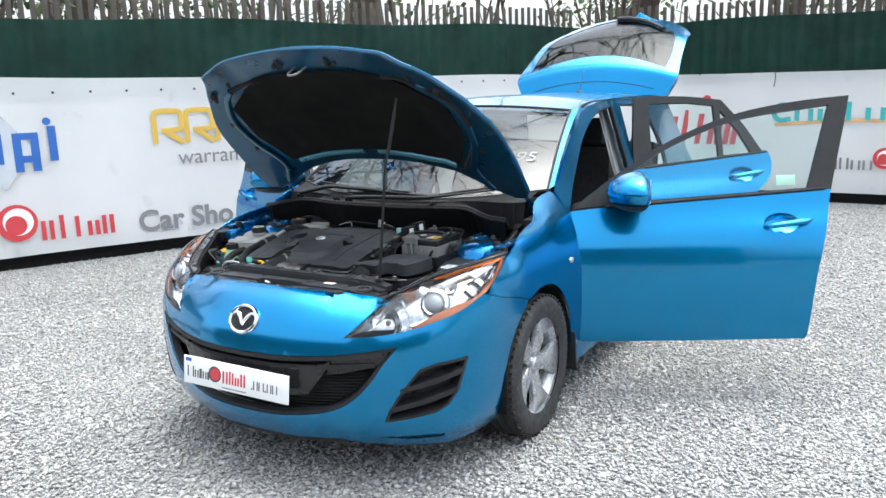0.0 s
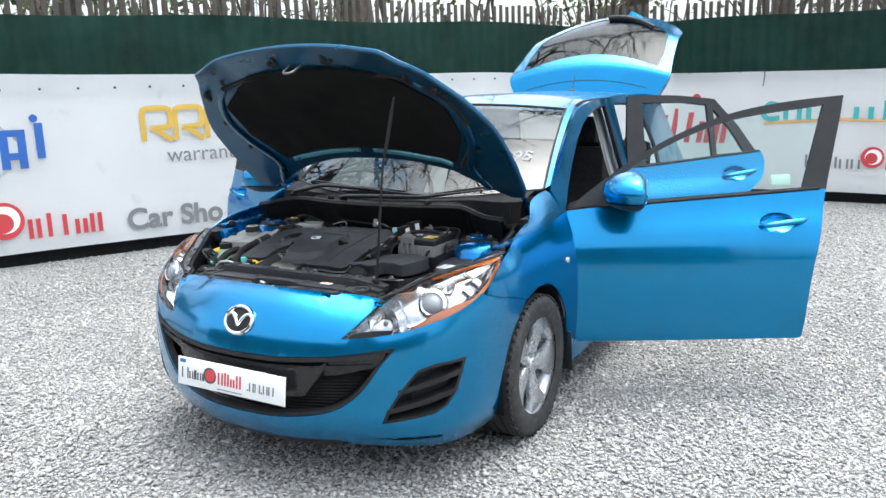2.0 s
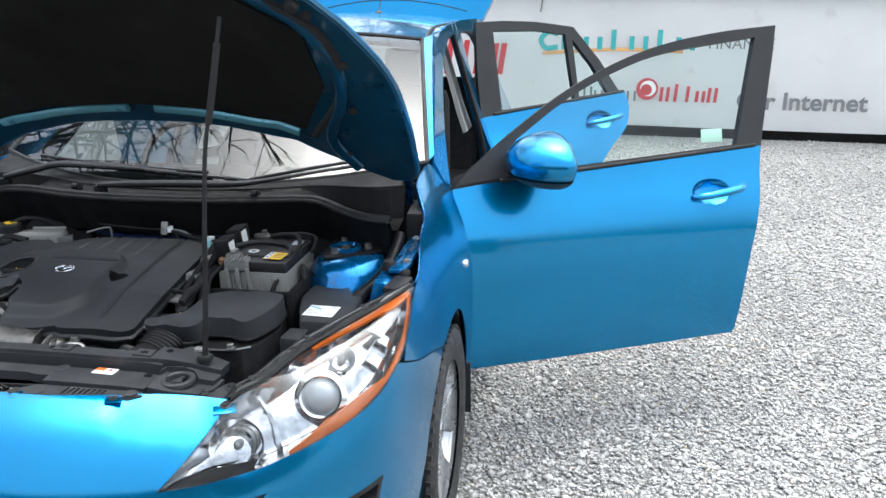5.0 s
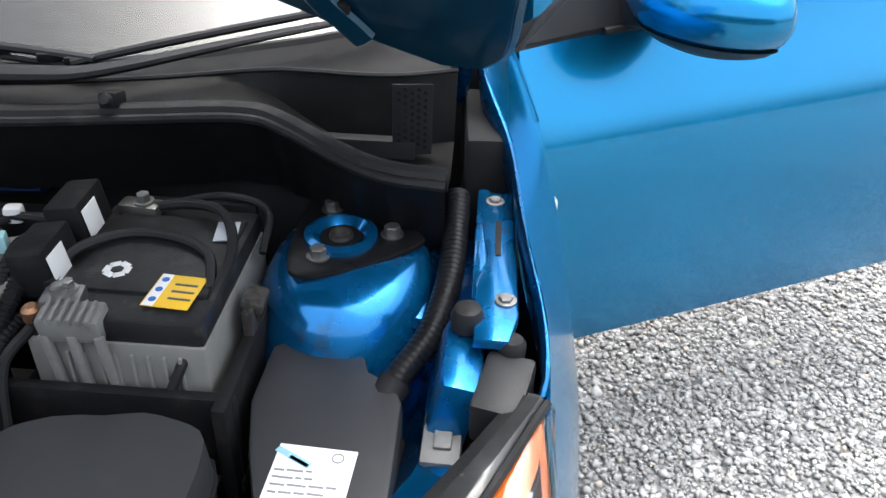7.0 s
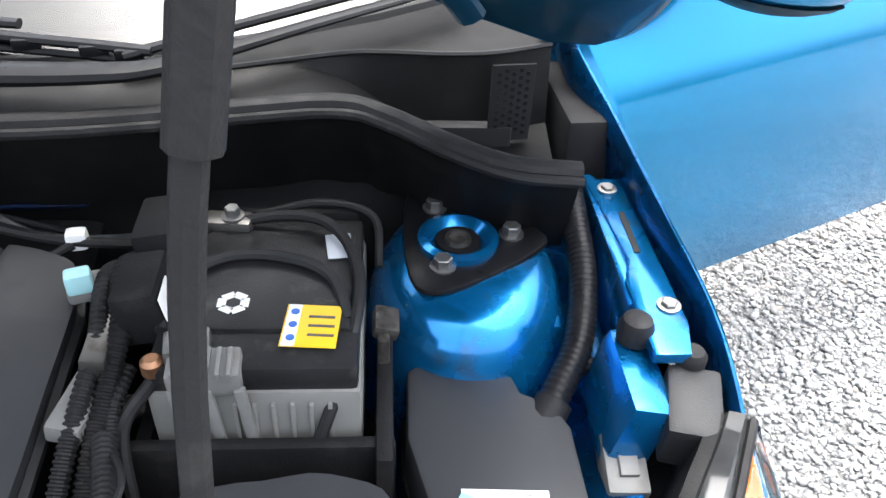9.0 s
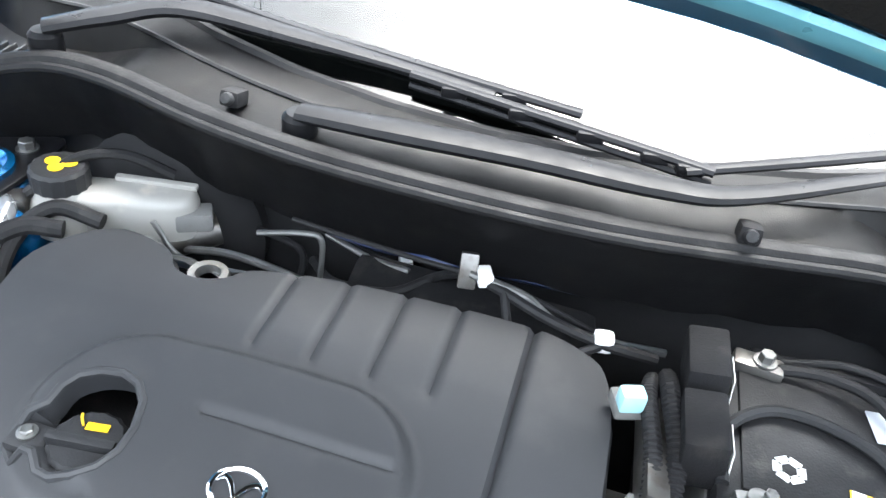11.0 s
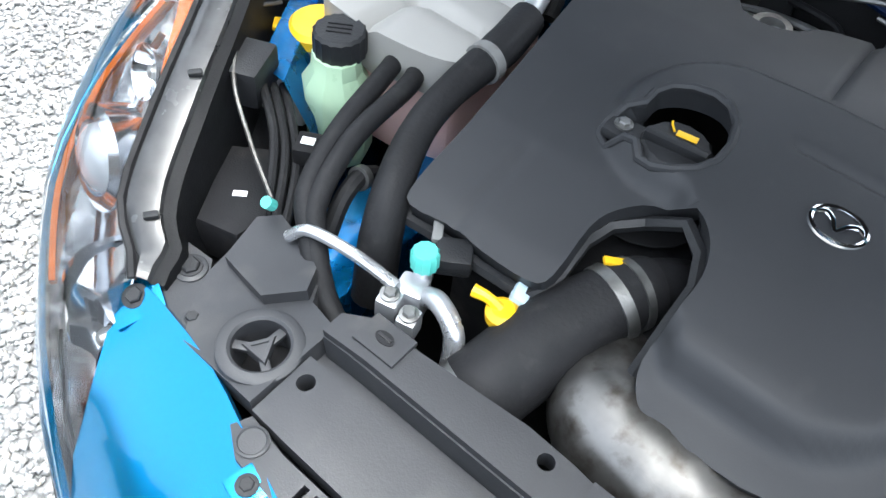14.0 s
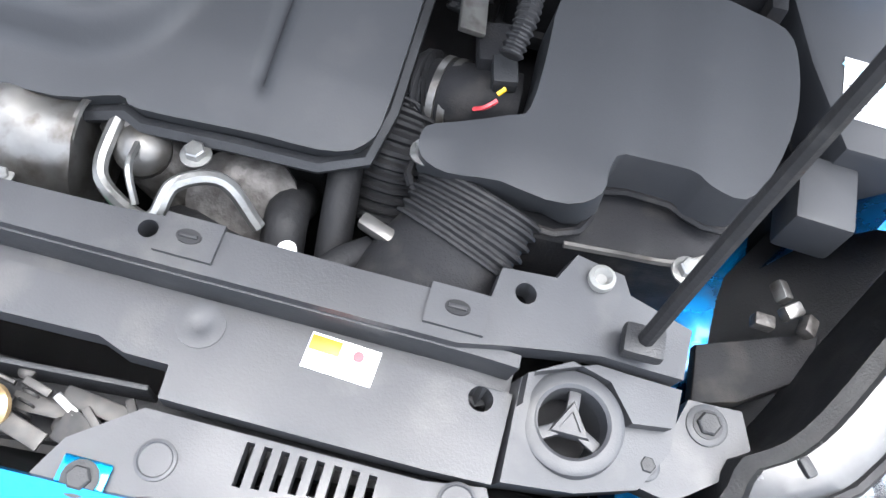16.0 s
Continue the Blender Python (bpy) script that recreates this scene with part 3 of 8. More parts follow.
# ---- the car: nose at y = 0, tail at y = 4.45, x to its left ----
car = tagged(empty("car"), "metallic blue hatchback, bonnet, doors and tailgate open, on gravel", "car")


def both(name, bm, material, parent=None, label="", **k):
    """A left part and its mirror image on the right."""
    r = mirrored(bm)
    return part(name, bm, material, parent or car, label, **k), part(name, r, material, parent or car, label, **k)


def side_x(z):
    """Inset of the flank from the widest line, windows included."""
    return float(np.interp(z, [0.14, 0.20, 0.26, 0.34, 0.45, 0.62, 0.70, 0.78, 0.85, 0.92, 1.0, 1.06, 1.44, 1.5], [0.10, 0.05, 0.02, 0.006, 0, 0, 0.006, 0.024, 0.054, 0.086, 0.115, 0.135, 0.245, 0.30]))


def flank(y, z, proud=0.0):
    return (0.873 - side_x(z) + proud - 0.06 * ease(3.4, 4.4, y), y, z)


HUB = s_at(0.951)
ARCH = [(HUB + 0.362 * math.cos(a), 0.318 + 0.362 * math.sin(a)) for a in np.linspace(math.pi + 0.45, -0.45, 30)]
GRILLE_TOP = [(-0.66, 0.602), (-0.52, 0.583), (-0.39, 0.570), (-0.2, 0.563), (0, 0.560), (0.2, 0.563), (0.39, 0.570), (0.52, 0.583), (0.66, 0.602)]
GRILLE_BOT = [(0.60, 0.535), (0.55, 0.465), (0.48, 0.395), (0.38, 0.345), (0.2, 0.315), (0, 0.306), (-0.2, 0.315), (-0.38, 0.345), (-0.48, 0.395), (-0.55, 0.465), (-0.60, 0.535)]
GRILLE = [tuple(p) for p in spline(GRILLE_TOP, 4)] + [tuple(p) for p in spline(GRILLE_BOT, 4)]
FOG = [(0.938, 0.535), (0.91, 0.46), (0.885, 0.40), (0.85, 0.357), (0.80, 0.332), (0.70, 0.315), (0.595, 0.302), (0.612, 0.345), (0.645, 0.40), (0.69, 0.46), (0.735, 0.512), (0.80, 0.53)]
SLOT = [(0.556, 0.229), (0.679, 0.216), (0.832, 0.214), (0.845, 0.222), (0.832, 0.229), (0.679, 0.232)]
TOP_EDGE = [(-0.604, 0.752), (-0.45, 0.766), (-0.3, 0.775), (-0.12, 0.7805), (0, 0.7815), (0.12, 0.7805), (0.3, 0.775), (0.45, 0.766), (0.604, 0.752)]


def mirror2(poly):
    return [(-a, b) for a, b in reversed(poly)]


# front bumper with its openings
low = [(1.215, 0.20), (1.1, 0.175), (0.92, 0.165), (0.7, 0.178), (0.5, 0.195), (0.4, 0.215), (0.2, 0.212), (0, 0.21)]
seam_l = [(1.075, 0.742), (s_at(0.59), 0.714), (1.28, 0.683), (1.365, 0.655)] + [p for p in ARCH if p[0] < HUB - 0.165 and 0.24 < p[1] < 0.66][::-1]
lampcut = [(0.60, 0.747), (0.452, 0.634), (0.54, 0.637), (0.653, 0.650), (0.744, 0.668), (0.834, 0.689), (0.911, 0.709), (0.988, 0.732), (1.05, 0.753)]
right_half = [(0.604, 0.752)] + lampcut[1:] + seam_l + low
outline = [tuple(p) for p in spline(TOP_EDGE, 4)] + right_half[1:] + mirror2(right_half[1:-1])
bumper = part("front_bumper", sheet(outline, skin, 0.032, [GRILLE, FOG, mirror2(FOG), SLOT, mirror2(SLOT)], 0.006), PAINT, car)

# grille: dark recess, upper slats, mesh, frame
# Near-black sheet behind the grille takes the place of shade there.
part("grille_depth_shade", sheet([(a * 0.99, b) for a, b in GRILLE], lambda s, z: skin(s, z, -0.075), 0.05, thick=0.004), DARK, bumper)
frame_in = [(a * 0.965, 0.44 + (b - 0.44) * 0.90) for a, b in GRILLE]
part("grille_surround", sheet(GRILLE, lambda s, z: skin(s, z, -0.004), 0.03, [frame_in], 0.03), BLACK, bumper, "black grille surround")
for k, (z, h, d) in enumerate([(0.548, 0.016, 0.002), (0.515, 0.018, -0.008)]):
    w = (0.60, 0.57)[k]
    band = [(s, z + 0.012 * (abs(s) / 0.6) ** 2 * (2.2 if k == 0 else 1.6) + (h / 2 if up else -h / 2)) for up, ss in ((1, np.linspace(-w, w, 25)), (0, np.linspace(w, -w, 25))) for s in ss]
    part("slat", sheet(band, lambda s, zz, d=d: skin(s, zz, d), 0.05, thick=0.03), BLACK, bumper)
bm = bmesh.new()
for k in range(13):
    z = 0.325 + 0.0125 * k
    w = float(np.interp(z, [0.30, 0.345, 0.395, 0.465, 0.535], [0.15, 0.36, 0.46, 0.53, 0.58]))
    add_tube(bm, [skin(s, z + 0.012 * (abs(s) / 0.6) ** 2, -0.060) for s in np.linspace(-w, w, 17)], 0.0036, n=4, steps=1, flat=1.0)
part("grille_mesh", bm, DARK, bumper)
# broad gloss bar behind the plate, its ends cut aslant, and the cheeks beside it
GLOSS_BLACK = mat("gloss_black_grille", (0.013, 0.0135, 0.015), 0.24, 0, 0.2, 8.0, 0.05, 400, spec=0.45)
barp = [(-0.40, 0.545)] + [(s, 0.508 + 0.030 * (s / 0.40) ** 2) for s in np.linspace(-0.37, 0.37, 17)] + [(0.40, 0.545), (0.365, 0.49), (0.30, 0.41)] + [(s, 0.398 + 0.008 * (s / 0.3) ** 2) for s in np.linspace(0.28, -0.28, 13)] + [(-0.30, 0.41), (-0.365, 0.49)]
part("grille_bar", sheet(barp, lambda s, z: skin(s, z, -0.006 - 0.10 * max(0, 0.47 - z)), 0.04, thick=0.02), GLOSS_BLACK, bumper, "gloss black plate carrier bar")
for sg in (1, -1):
    cheek = [(0.408, 0.553), (0.52, 0.572), (0.625, 0.588), (0.60, 0.535), (0.53, 0.515), (0.45, 0.497), (0.375, 0.488)]
    part("grille_cheek", sheet(cheek if sg > 0 else mirror2(cheek), lambda s, z: skin(s, z, -0.010 - 0.22 * max(0, 0.55 - z)), 0.03, thick=0.02), GLOSS_BLACK, bumper, "gloss black grille cheek")

# fog lamp blanks with three blades
for sg in (1, -1):
    P = FOG if sg > 0 else mirror2(FOG)
    pk = part("fog_blank", sheet(P, lambda s, z: skin(s, z, -0.05), 0.05, thick=0.004), BLACK, bumper, "black fog lamp blank with blades")
    inner = [(0.775 * sg + (a - 0.775 * sg) * 0.90, 0.415 + (b - 0.415) * 0.90) for a, b in P]
    part("fog_frame", sheet(P, lambda s, z: skin(s, z, 0.001), 0.03, [inner], 0.05), BLACK, pk)
    for za, zb, sa, sb in ((0.352, 0.415, 0.615, 0.90), (0.430, 0.487, 0.66, 0.925)):
        blade = [(sg * s, za + (zb - za) * (s - sa) / (sb - sa) + o) for o, ss in ((0.010, np.linspace(sa, sb, 8)), (-0.010, np.linspace(sb, sa, 8))) for s in ss]
        part("blade", sheet(blade, lambda s, z: skin(s, z, 0.0), 0.04, thick=0.045), BLACK, pk)
# Slots are backed with near-black sheets, their shade given as colour.
part("lower_slot_shade", sheet(SLOT, lambda s, z: skin(s, z, -0.02), 0.04, thick=0.003), DARK, bumper)
part("lower_slot_shade", sheet(mirror2(SLOT), lambda s, z: skin(s, z, -0.02), 0.04, thick=0.003), DARK, bumper)
lip = [(s, 0.214 + 0.003 * math.cos(s * 3)) for s in np.linspace(-0.42, 0.42, 21)] + [(s, 0.185) for s in np.linspace(0.42, -0.42, 21)]
part("chin_lip", sheet(lip, lambda s, z: skin(s, z, -0.004), 0.05, thick=0.01), BLACK, bumper)

# number plate in dealer print: plain bars stand for the trade name
PL = Matrix.Translation((0.0, -0.034, 0.452)) @ pose(0, 0, 0, 84, 2.0, 3.0)
plate = part("number_plate", slab([(-0.26, -0.0555), (0.26, -0.0555), (0.26, 0.0555), (-0.26, 0.0555)], -0.004, 0.002, 0.001), WHITE, bumper, "white dealer show plate with dark and red print", at=PL)


def word_bars(x, widths, heights, base, stroke, material, put):
    """Plain bars in a word's rhythm: for each sign two thin uprights of its width and height."""
    for w, h in zip(widths, heights):
        for dx in ((0.0, w - stroke) if w > stroke * 1.6 else (0.0,)):
            put(x + dx + stroke / 2, base + h / 2, stroke, h, material)
        x += w + stroke * 0.75


def plate_bar(x, z, w, h, mt):
    part("print", box((x, z, 0.0026), (w, h, 0.001), bevel=0.0002), mt, plate)


word_bars(-0.240, (0.034, 0.020, 0.012, 0.020, 0.010), (0.044, 0.030, 0.038, 0.030, 0.030), -0.026, 0.006, INK, plate_bar)
word_bars(-0.058, (0.026, 0.008, 0.008, 0.022, 0.024), (0.048, 0.052, 0.048, 0.032, 0.050), -0.026, 0.0085, RED, plate_bar)
word_bars(0.085, (0.006, 0.022, 0.026, 0.006, 0.022, 0.024), (0.007, 0.034, 0.034, 0.007, 0.034, 0.034), -0.026, 0.005, INK, plate_bar)
part("print", lathe([(0.032, 0.002), (0.032, 0.0032)], Matrix.Translation((-0.098, 0.002, 0)), 20), INK, plate)
part("print", lathe([(0.024, 0.002), (0.024, 0.0042)], Matrix.Translation((-0.095, 0.002, 0)), 20), RED, plate)
part("print", box((-0.235, 0.042, 0.0026), (0.03, 0.014, 0.001), bevel=0.0002), BLUE_PRINT, plate)
part("print", box((0.0, -0.044, 0.0026), (0.12, 0.004, 0.001), bevel=0.0002), GREY_PRINT, plate)


def emblem(size, m, parent, ring=0.12):
    """A plain winged oval in chrome."""
    bm = bmesh.new()
    P = [(size * math.cos(a), size * 0.80 * math.sin(a), 0) for a in np.linspace(0, 2 * math.pi, 33)[:-1]]
    n, k = 32, 8
    rings = []
    for i in range(n):
        c, d = Vector(P[i]), Vector(P[i]).normalized()
        rings.append([bm.verts.new(c + (d * math.cos(2 * math.pi * j / k) + Vector((0, 0, 1)) * math.sin(2 * math.pi * j / k)) * size * ring) for j in range(k)])
    for i in range(n):
        for j in range(k):
            bm.faces.new([rings[i][j], rings[(i + 1) % n][j], rings[(i + 1) % n][(j + 1) % k], rings[i][(j + 1) % k]])
    for sg in (1, -1):
        add_tube(bm, [(sg * size * 0.95, size * 0.16, 0), (sg * size * 0.62, size * 0.36, size * 0.02), (sg * size * 0.30, size * 0.14, size * 0.05), (0, -size * 0.34, 0.05 * size)], [size * 0.07, size * 0.12, size * 0.12, size * 0.07], n=8, flat=0.7)
    bmesh.ops.recalc_face_normals(bm, faces=bm.faces[:])
    return part("emblem", bm, CHROME, parent, "chrome winged oval emblem", at=m)


part("emblem_backing", lathe([(0.062, -0.012), (0.062, 0.002), (0.058, 0.004)], Matrix.Diagonal((1, 0.8, 1, 1)), 32), DARK, bumper, at=Matrix.Translation((0, 0.044, 0.672)) @ pose(0, 0, 0, 62, 0, 0))
emblem(0.066, Matrix.Translation((0, 0.041, 0.674)) @ pose(0, 0, 0, 62, 0, 0), bumper)

# head lamps
SHELL = mat("lamp_reflector", (0.40, 0.41, 0.43), 0.14, 1.0, 0.35, 34.0, 0.5, 45)
BALL = mat("lamp_ball", (0.30, 0.32, 0.35), 0.06, 0.2, 0.1, 30.0, coat=1.0)
GRID = mat("lamp_grid", (0.46, 0.46, 0.45), 0.3, 0.4, 0.5, 260.0)


def lamp_sheet(outline, deep, thick, sg, res=0.05):
    bm = sheet(outline, lambda u, v: lamp_at(u, v, deep(u, v)), res, thick=thick)
    if sg > 0:
        return bm
    r = mirrored(bm)
    bm.free()
    return r


def edge_in(u, v):
    return min(1.0, 5 * v, 5 * (1 - v), 9 * u, 7 * (1 - u))


RECT = [(u, 0.0) for u in np.linspace(0, 1, 22)] + [(u, 1.0) for u in np.linspace(1, 0, 22)]
for sg in (1, -1):
    lamp = part("headlamp", lamp_sheet([(0.005 + 0.99 * u, 0.01 + 0.98 * v) for u, v in RECT], lambda u, v: 0.004 + 0.055 * edge_in(u, v), 0.002, sg), SHELL, car, "clear head lamp with chrome reflector and amber indicator")
    lens = part("lamp_lens", lamp_sheet(RECT, lambda u, v: -0.001, 0.0, sg), LENS, lamp, "clear polycarbonate lens")
    lens.visible_shadow = False
    tip = [(0.02, 0.04), (0.15, 0.02), (0.27, 0.02), (0.29, 0.14), (0.22, 0.22), (0.14, 0.35), (0.06, 0.5)]
    part("bezel", lamp_sheet(tip, lambda u, v: 0.020, 0.003, sg, 0.03), BLACK, lamp, "black inner lamp tip")
    low = [(u, 0.02) for u in np.linspace(0.34, 0.97, 16)] + [(u, 0.02 + w) for u, w in zip(np.linspace(0.97, 0.34, 16), np.interp(np.linspace(0.97, 0.34, 16), [0.34, 0.42, 0.53, 0.58, 0.78, 0.9, 0.97], [0.03, 0.15, 0.13, 0.045, 0.05, 0.14, 0.42]))]
    part("indicator", lamp_sheet(low, lambda u, v: 0.010, 0.006, sg, 0.03), AMBER, lamp, "amber indicator strip")
    top = [(u, 0.985) for u in np.linspace(0.97, 0.60, 12)] + [(u, 0.985 - w) for u, w in zip(np.linspace(0.60, 0.97, 12), np.interp(np.linspace(0.60, 0.97, 12), [0.60, 0.70, 0.80, 0.88, 0.97], [0.03, 0.10, 0.22, 0.42, 0.55]))]
    part("indicator", lamp_sheet(top, lambda u, v: 0.010, 0.006, sg, 0.03), AMBER, lamp, "amber indicator panel")
    part("side_reflector", lamp_sheet([(0.70, 0.40), (0.86, 0.36), (0.87, 0.60), (0.72, 0.66)], lambda u, v: 0.022, 0.010, sg, 0.03), GRID, lamp, "gridded side reflector")
    for u0, v0 in ((0.62, 0.14), (0.70, 0.18)):
        part("reflector_step", lamp_sheet([(u0, v0), (u0 + 0.035, v0 + 0.01), (u0 + 0.04, v0 + 0.22), (u0 + 0.005, v0 + 0.24)], lambda u, v: 0.044, 0.008, sg, 0.03), CHROME, lamp)
    part("divider", lamp_sheet([(0.322, 0.05), (0.332, 0.05), (0.358, 0.55), (0.372, 0.90), (0.364, 0.90), (0.348, 0.5)], lambda u, v: 0.022, 0.012, sg, 0.03), SHELL, lamp, "bright dividing rib")
    for u, v, r, kind in ((0.475, 0.46, 0.040, "projector"), (0.255, 0.46, 0.052, "bowl"), (0.60, 0.62, 0.028, "bowl")):
        p = Vector(lamp_at(u, v, 0.040, sg))
        q = Vector(lamp_at(u, v, 0.0, sg)) - p
        d = (q.normalized() * 0.55 + Vector((0, -0.7, 0.05))).normalized()
        m = Matrix.Translation(p) @ d.to_track_quat("Z", "Y").to_matrix().to_4x4()
        if kind == "projector":
            part("projector_ring", lathe([(r * 1.4, -0.03), (r * 1.4, 0.004), (r * 1.1, 0.010), (r, 0.008), (r * 0.96, 0.0)], m, 28), CHROME, lamp)
            part("projector_lens", lathe([(r * 0.95, 0.0), (r * 0.85, 0.010), (r * 0.6, 0.017), (r * 0.25, 0.020), (0.001, 0.0205)], m, 28), BALL, lamp)
        else:
            part("reflector_bowl", lathe([(r * 0.2, -0.03), (r * 0.7, -0.02), (r, 0.0), (r * 1.08, 0.002), (r * 0.98, -0.004), (r * 0.65, -0.022), (0.004, -0.028)], m, 28), CHROME, lamp)
            part("bulb", lathe([(0.010, -0.03), (0.010, -0.012), (0.006, -0.004), (0.001, -0.002)], m, 14), STEEL, lamp)

# front wings
WTOP = [(1.30, 0.862), (s_at(0.85), 0.908), (s_at(0.95), 0.924), (s_at(1.05), 0.935), (s_at(1.1), 0.950), (s_at(1.15), 0.982), (s_at(1.20), 1.008), (s_at(1.27), 1.024), (s_at(1.36), 1.035)]
WREAR = [(s_at(1.455), 1.0), (s_at(1.462), 0.93), (s_at(1.455), 0.7), (s_at(1.45), 0.45), (s_at(1.45), 0.24), (s_at(1.38), 0.22), (s_at(1.32), 0.22)]
arch_in = [p for p in ARCH if p[1] > 0.24]
wing = [(1.268, 0.850)] + [tuple(p) for p in spline(WTOP, 3)] + WREAR + [p for p in reversed(arch_in) if p[0] > HUB - 0.15] + [(1.367, 0.658), (1.28, 0.686), (s_at(0.59), 0.717), (1.078, 0.745), (1.106, 0.774), (1.20, 0.816)]
wings = both("front_wing", sheet(wing, lambda s, z: wing_skin(s, z), 0.020, thick=0.004), PAINT)
for w, sg in zip(wings, (1, -1)):
    x, y, z = wing_skin(s_at(1.32), 0.717)
    part("repeater", lathe([(0.014, -0.004), (0.014, 0.004), (0.010, 0.008), (0.001, 0.009)], Matrix.Translation((sg * x, y, z)) @ pose(0, 0, 0, 0, 90 * sg, 0) @ Matrix.Diagonal((1.0, 1.5, 1, 1)), 20), mat("clear_repeater", (0.42, 0.42, 0.42), 0.15, 0.3, 0.1, 40.0, coat=1.0) if sg > 0 else bpy.data.materials["clear_repeater"], w, "clear side repeater")
# arch liners
for sg in (1, -1):
    bm = bmesh.new()
    prev = None
    for a in np.linspace(math.pi + 0.3, -0.3, 24):
        row = [bm.verts.new((sg * x, 0.951 + 0.362 * math.cos(a), 0.318 + 0.352 * math.sin(a))) for x in (0.86, 0.72, 0.58)]
        if prev:
            for j in range(2):
                bm.faces.new([prev[j], row[j], row[j + 1], prev[j + 1]])
        prev = row
    bmesh.ops.solidify(bm, geom=bm.faces[:], thickness=0.004)
    part("arch_liner", bm, DARK, car)
    part("mud_flap", box((sg * 0.83, 1.345, 0.26), (0.10, 0.012, 0.20), (6, 0, 0), 0.004), BLACK, car)


# wheels
def wheel(x, y, turn):
    w = empty("wheel", car, pose(x, y, 0.316, 0, 90 if x > 0 else -90, turn))
    tw = 0.1025
    prof = [(0.212, -tw * 0.92), (0.235, -tw * 0.98), (0.275, -tw * 1.03), (0.300, -tw * 0.96), (0.312, -tw * 0.80)]
    tread = []
    for k in range(4):
        c = (-0.6 + 0.4 * k) * tw
        tread += [(0.317, c - 0.016), (0.317, c + 0.014), (0.309, c + 0.016), (0.309, c + 0.022)]
    full = prof + tread + [(r, -z) for r, z in reversed(prof)]
    part("tyre", lathe(full, None, 64, cap=False), TYRE, w, "black road tyre, dusty tread", angle=50)
    bm = bmesh.new()
    for k in range(56):
        for sg in (1, -1):
            a = 2 * math.pi * (k + 0.25 * sg) / 56
            add_box(bm, (0, 0, 0), (0.009, 0.013, 0.034), Matrix.Rotation(a, 4, "Z") @ Matrix.Translation((0.3085, 0, sg * tw * 0.78)) @ pose(0, 0, 0, 0, 14 * sg, 0))
    tagged(part("tread_block", bm, TYRE, w, smooth=False), kind="stuff")
    rim = empty("rim", w, Matrix.Diagonal((1.05, 1.05, 1.02, 1)))
    part("rim_barrel", lathe([(0.200, -0.09), (0.208, -0.085), (0.195, -0.05), (0.19, 0.03), (0.200, 0.075), (0.2135, 0.084), (0.2135, 0.078), (0.196, 0.066), (0.184, 0.03), (0.184, -0.09)], None, 48, cap=False), ALLOY, rim)
    # Added near-black disc paints the shade between the spokes.
    part("rim_shade", lathe([(0.186, 0.012), (0.184, 0.016), (0.12, 0.012)], None, 40), DARK, rim)
    part("brake_disc", lathe([(0.14, -0.02), (0.14, 0.0), (0.07, 0.0), (0.07, 0.01)], None, 32), STEEL, rim)
    for k in range(5):
        a = 72 * k + 10
        bm = slab([(0.03, -0.034), (0.075, -0.036), (0.13, -0.046), (0.178, -0.076), (0.196, -0.086), (0.206, -0.05), (0.208, 0.0), (0.206, 0.05), (0.196, 0.086), (0.178, 0.076), (0.13, 0.046), (0.075, 0.036), (0.03, 0.034)], 0.036, 0.060, 0.007, 2)
        for v in bm.verts:
            r = math.hypot(v.co.x, v.co.y)
            v.co.z += 0.016 * (r / 0.2) ** 2
        part("spoke", bm, ALLOY, rim, at=pose(0, 0, 0, 0, 0, a))
        part("lug_nut", lathe([(0.011, 0.04), (0.011, 0.058), (0.007, 0.061)], Matrix.Translation((0.052 * math.cos(radians(a + 36)), 0.052 * math.sin(radians(a + 36)), 0)), 6), STEEL, rim)
    part("hub_cap", lathe([(0.034, 0.03), (0.034, 0.066), (0.029, 0.071), (0.001, 0.072)], None, 28), ALLOY, rim)
    return w


for x, y in ((0.772, 0.951), (-0.772, 0.951), (0.765, 3.59), (-0.765, 3.59)):
    wheel(x, y, 0)

# body sides with the door openings
FD = [tuple(p) for p in spline([(1.52, 0.30), (1.50, 0.6), (1.50, 0.92)], 3)] + [tuple(p) for p in spline([(1.62, 1.01), (1.90, 1.205), (2.12, 1.315), (2.35, 1.375), (2.58, 1.394)], 4)] + [(2.60, 1.0), (2.57, 0.5), (2.54, 0.32)]
RD = [tuple(p) for p in spline([(2.70, 0.32), (2.72, 0.7), (2.73, 1.0), (2.74, 1.395)], 3)] + [tuple(p) for p in spline([(2.95, 1.392), (3.22, 1.36), (3.40, 1.20), (3.46, 1.05)], 4)] + [tuple(p) for p in spline([(3.42, 0.92), (3.27, 0.75), (3.19, 0.5), (3.08, 0.33)], 3)]
RARCH = [(3.59 + 0.36 * math.cos(a), 0.318 + 0.36 * math.sin(a)) for a in np.linspace(0, math.pi, 20)]
bs = [(1.45, 0.20), (3.225, 0.20), (3.23, 0.318)] + RARCH[::-1][1:-1] + [(3.95, 0.318), (3.96, 0.22), (4.25, 0.25), (4.36, 0.5), (4.36, 0.85), (4.28, 1.05), (4.12, 1.28), (3.98, 1.415), (3.5, 1.44), (2.9, 1.445), (2.45, 1.432), (2.2, 1.412), (2.03, 1.38), (1.75, 1.225), (1.52, 1.09), (1.40, 1.035), (1.445, 0.97), (1.465, 0.8), (1.455, 0.45)]
both("body_side", sheet(bs, flank, 0.05, [FD, RD], 0.03), PAINT)
# door seals and inner pillars
for P in (FD, RD):
    both("door_seal", tube([flank(a, b, -0.012) for a, b in P] + [flank(*P[0], -0.012)], 0.011, n=6, steps=1), RUBBER)
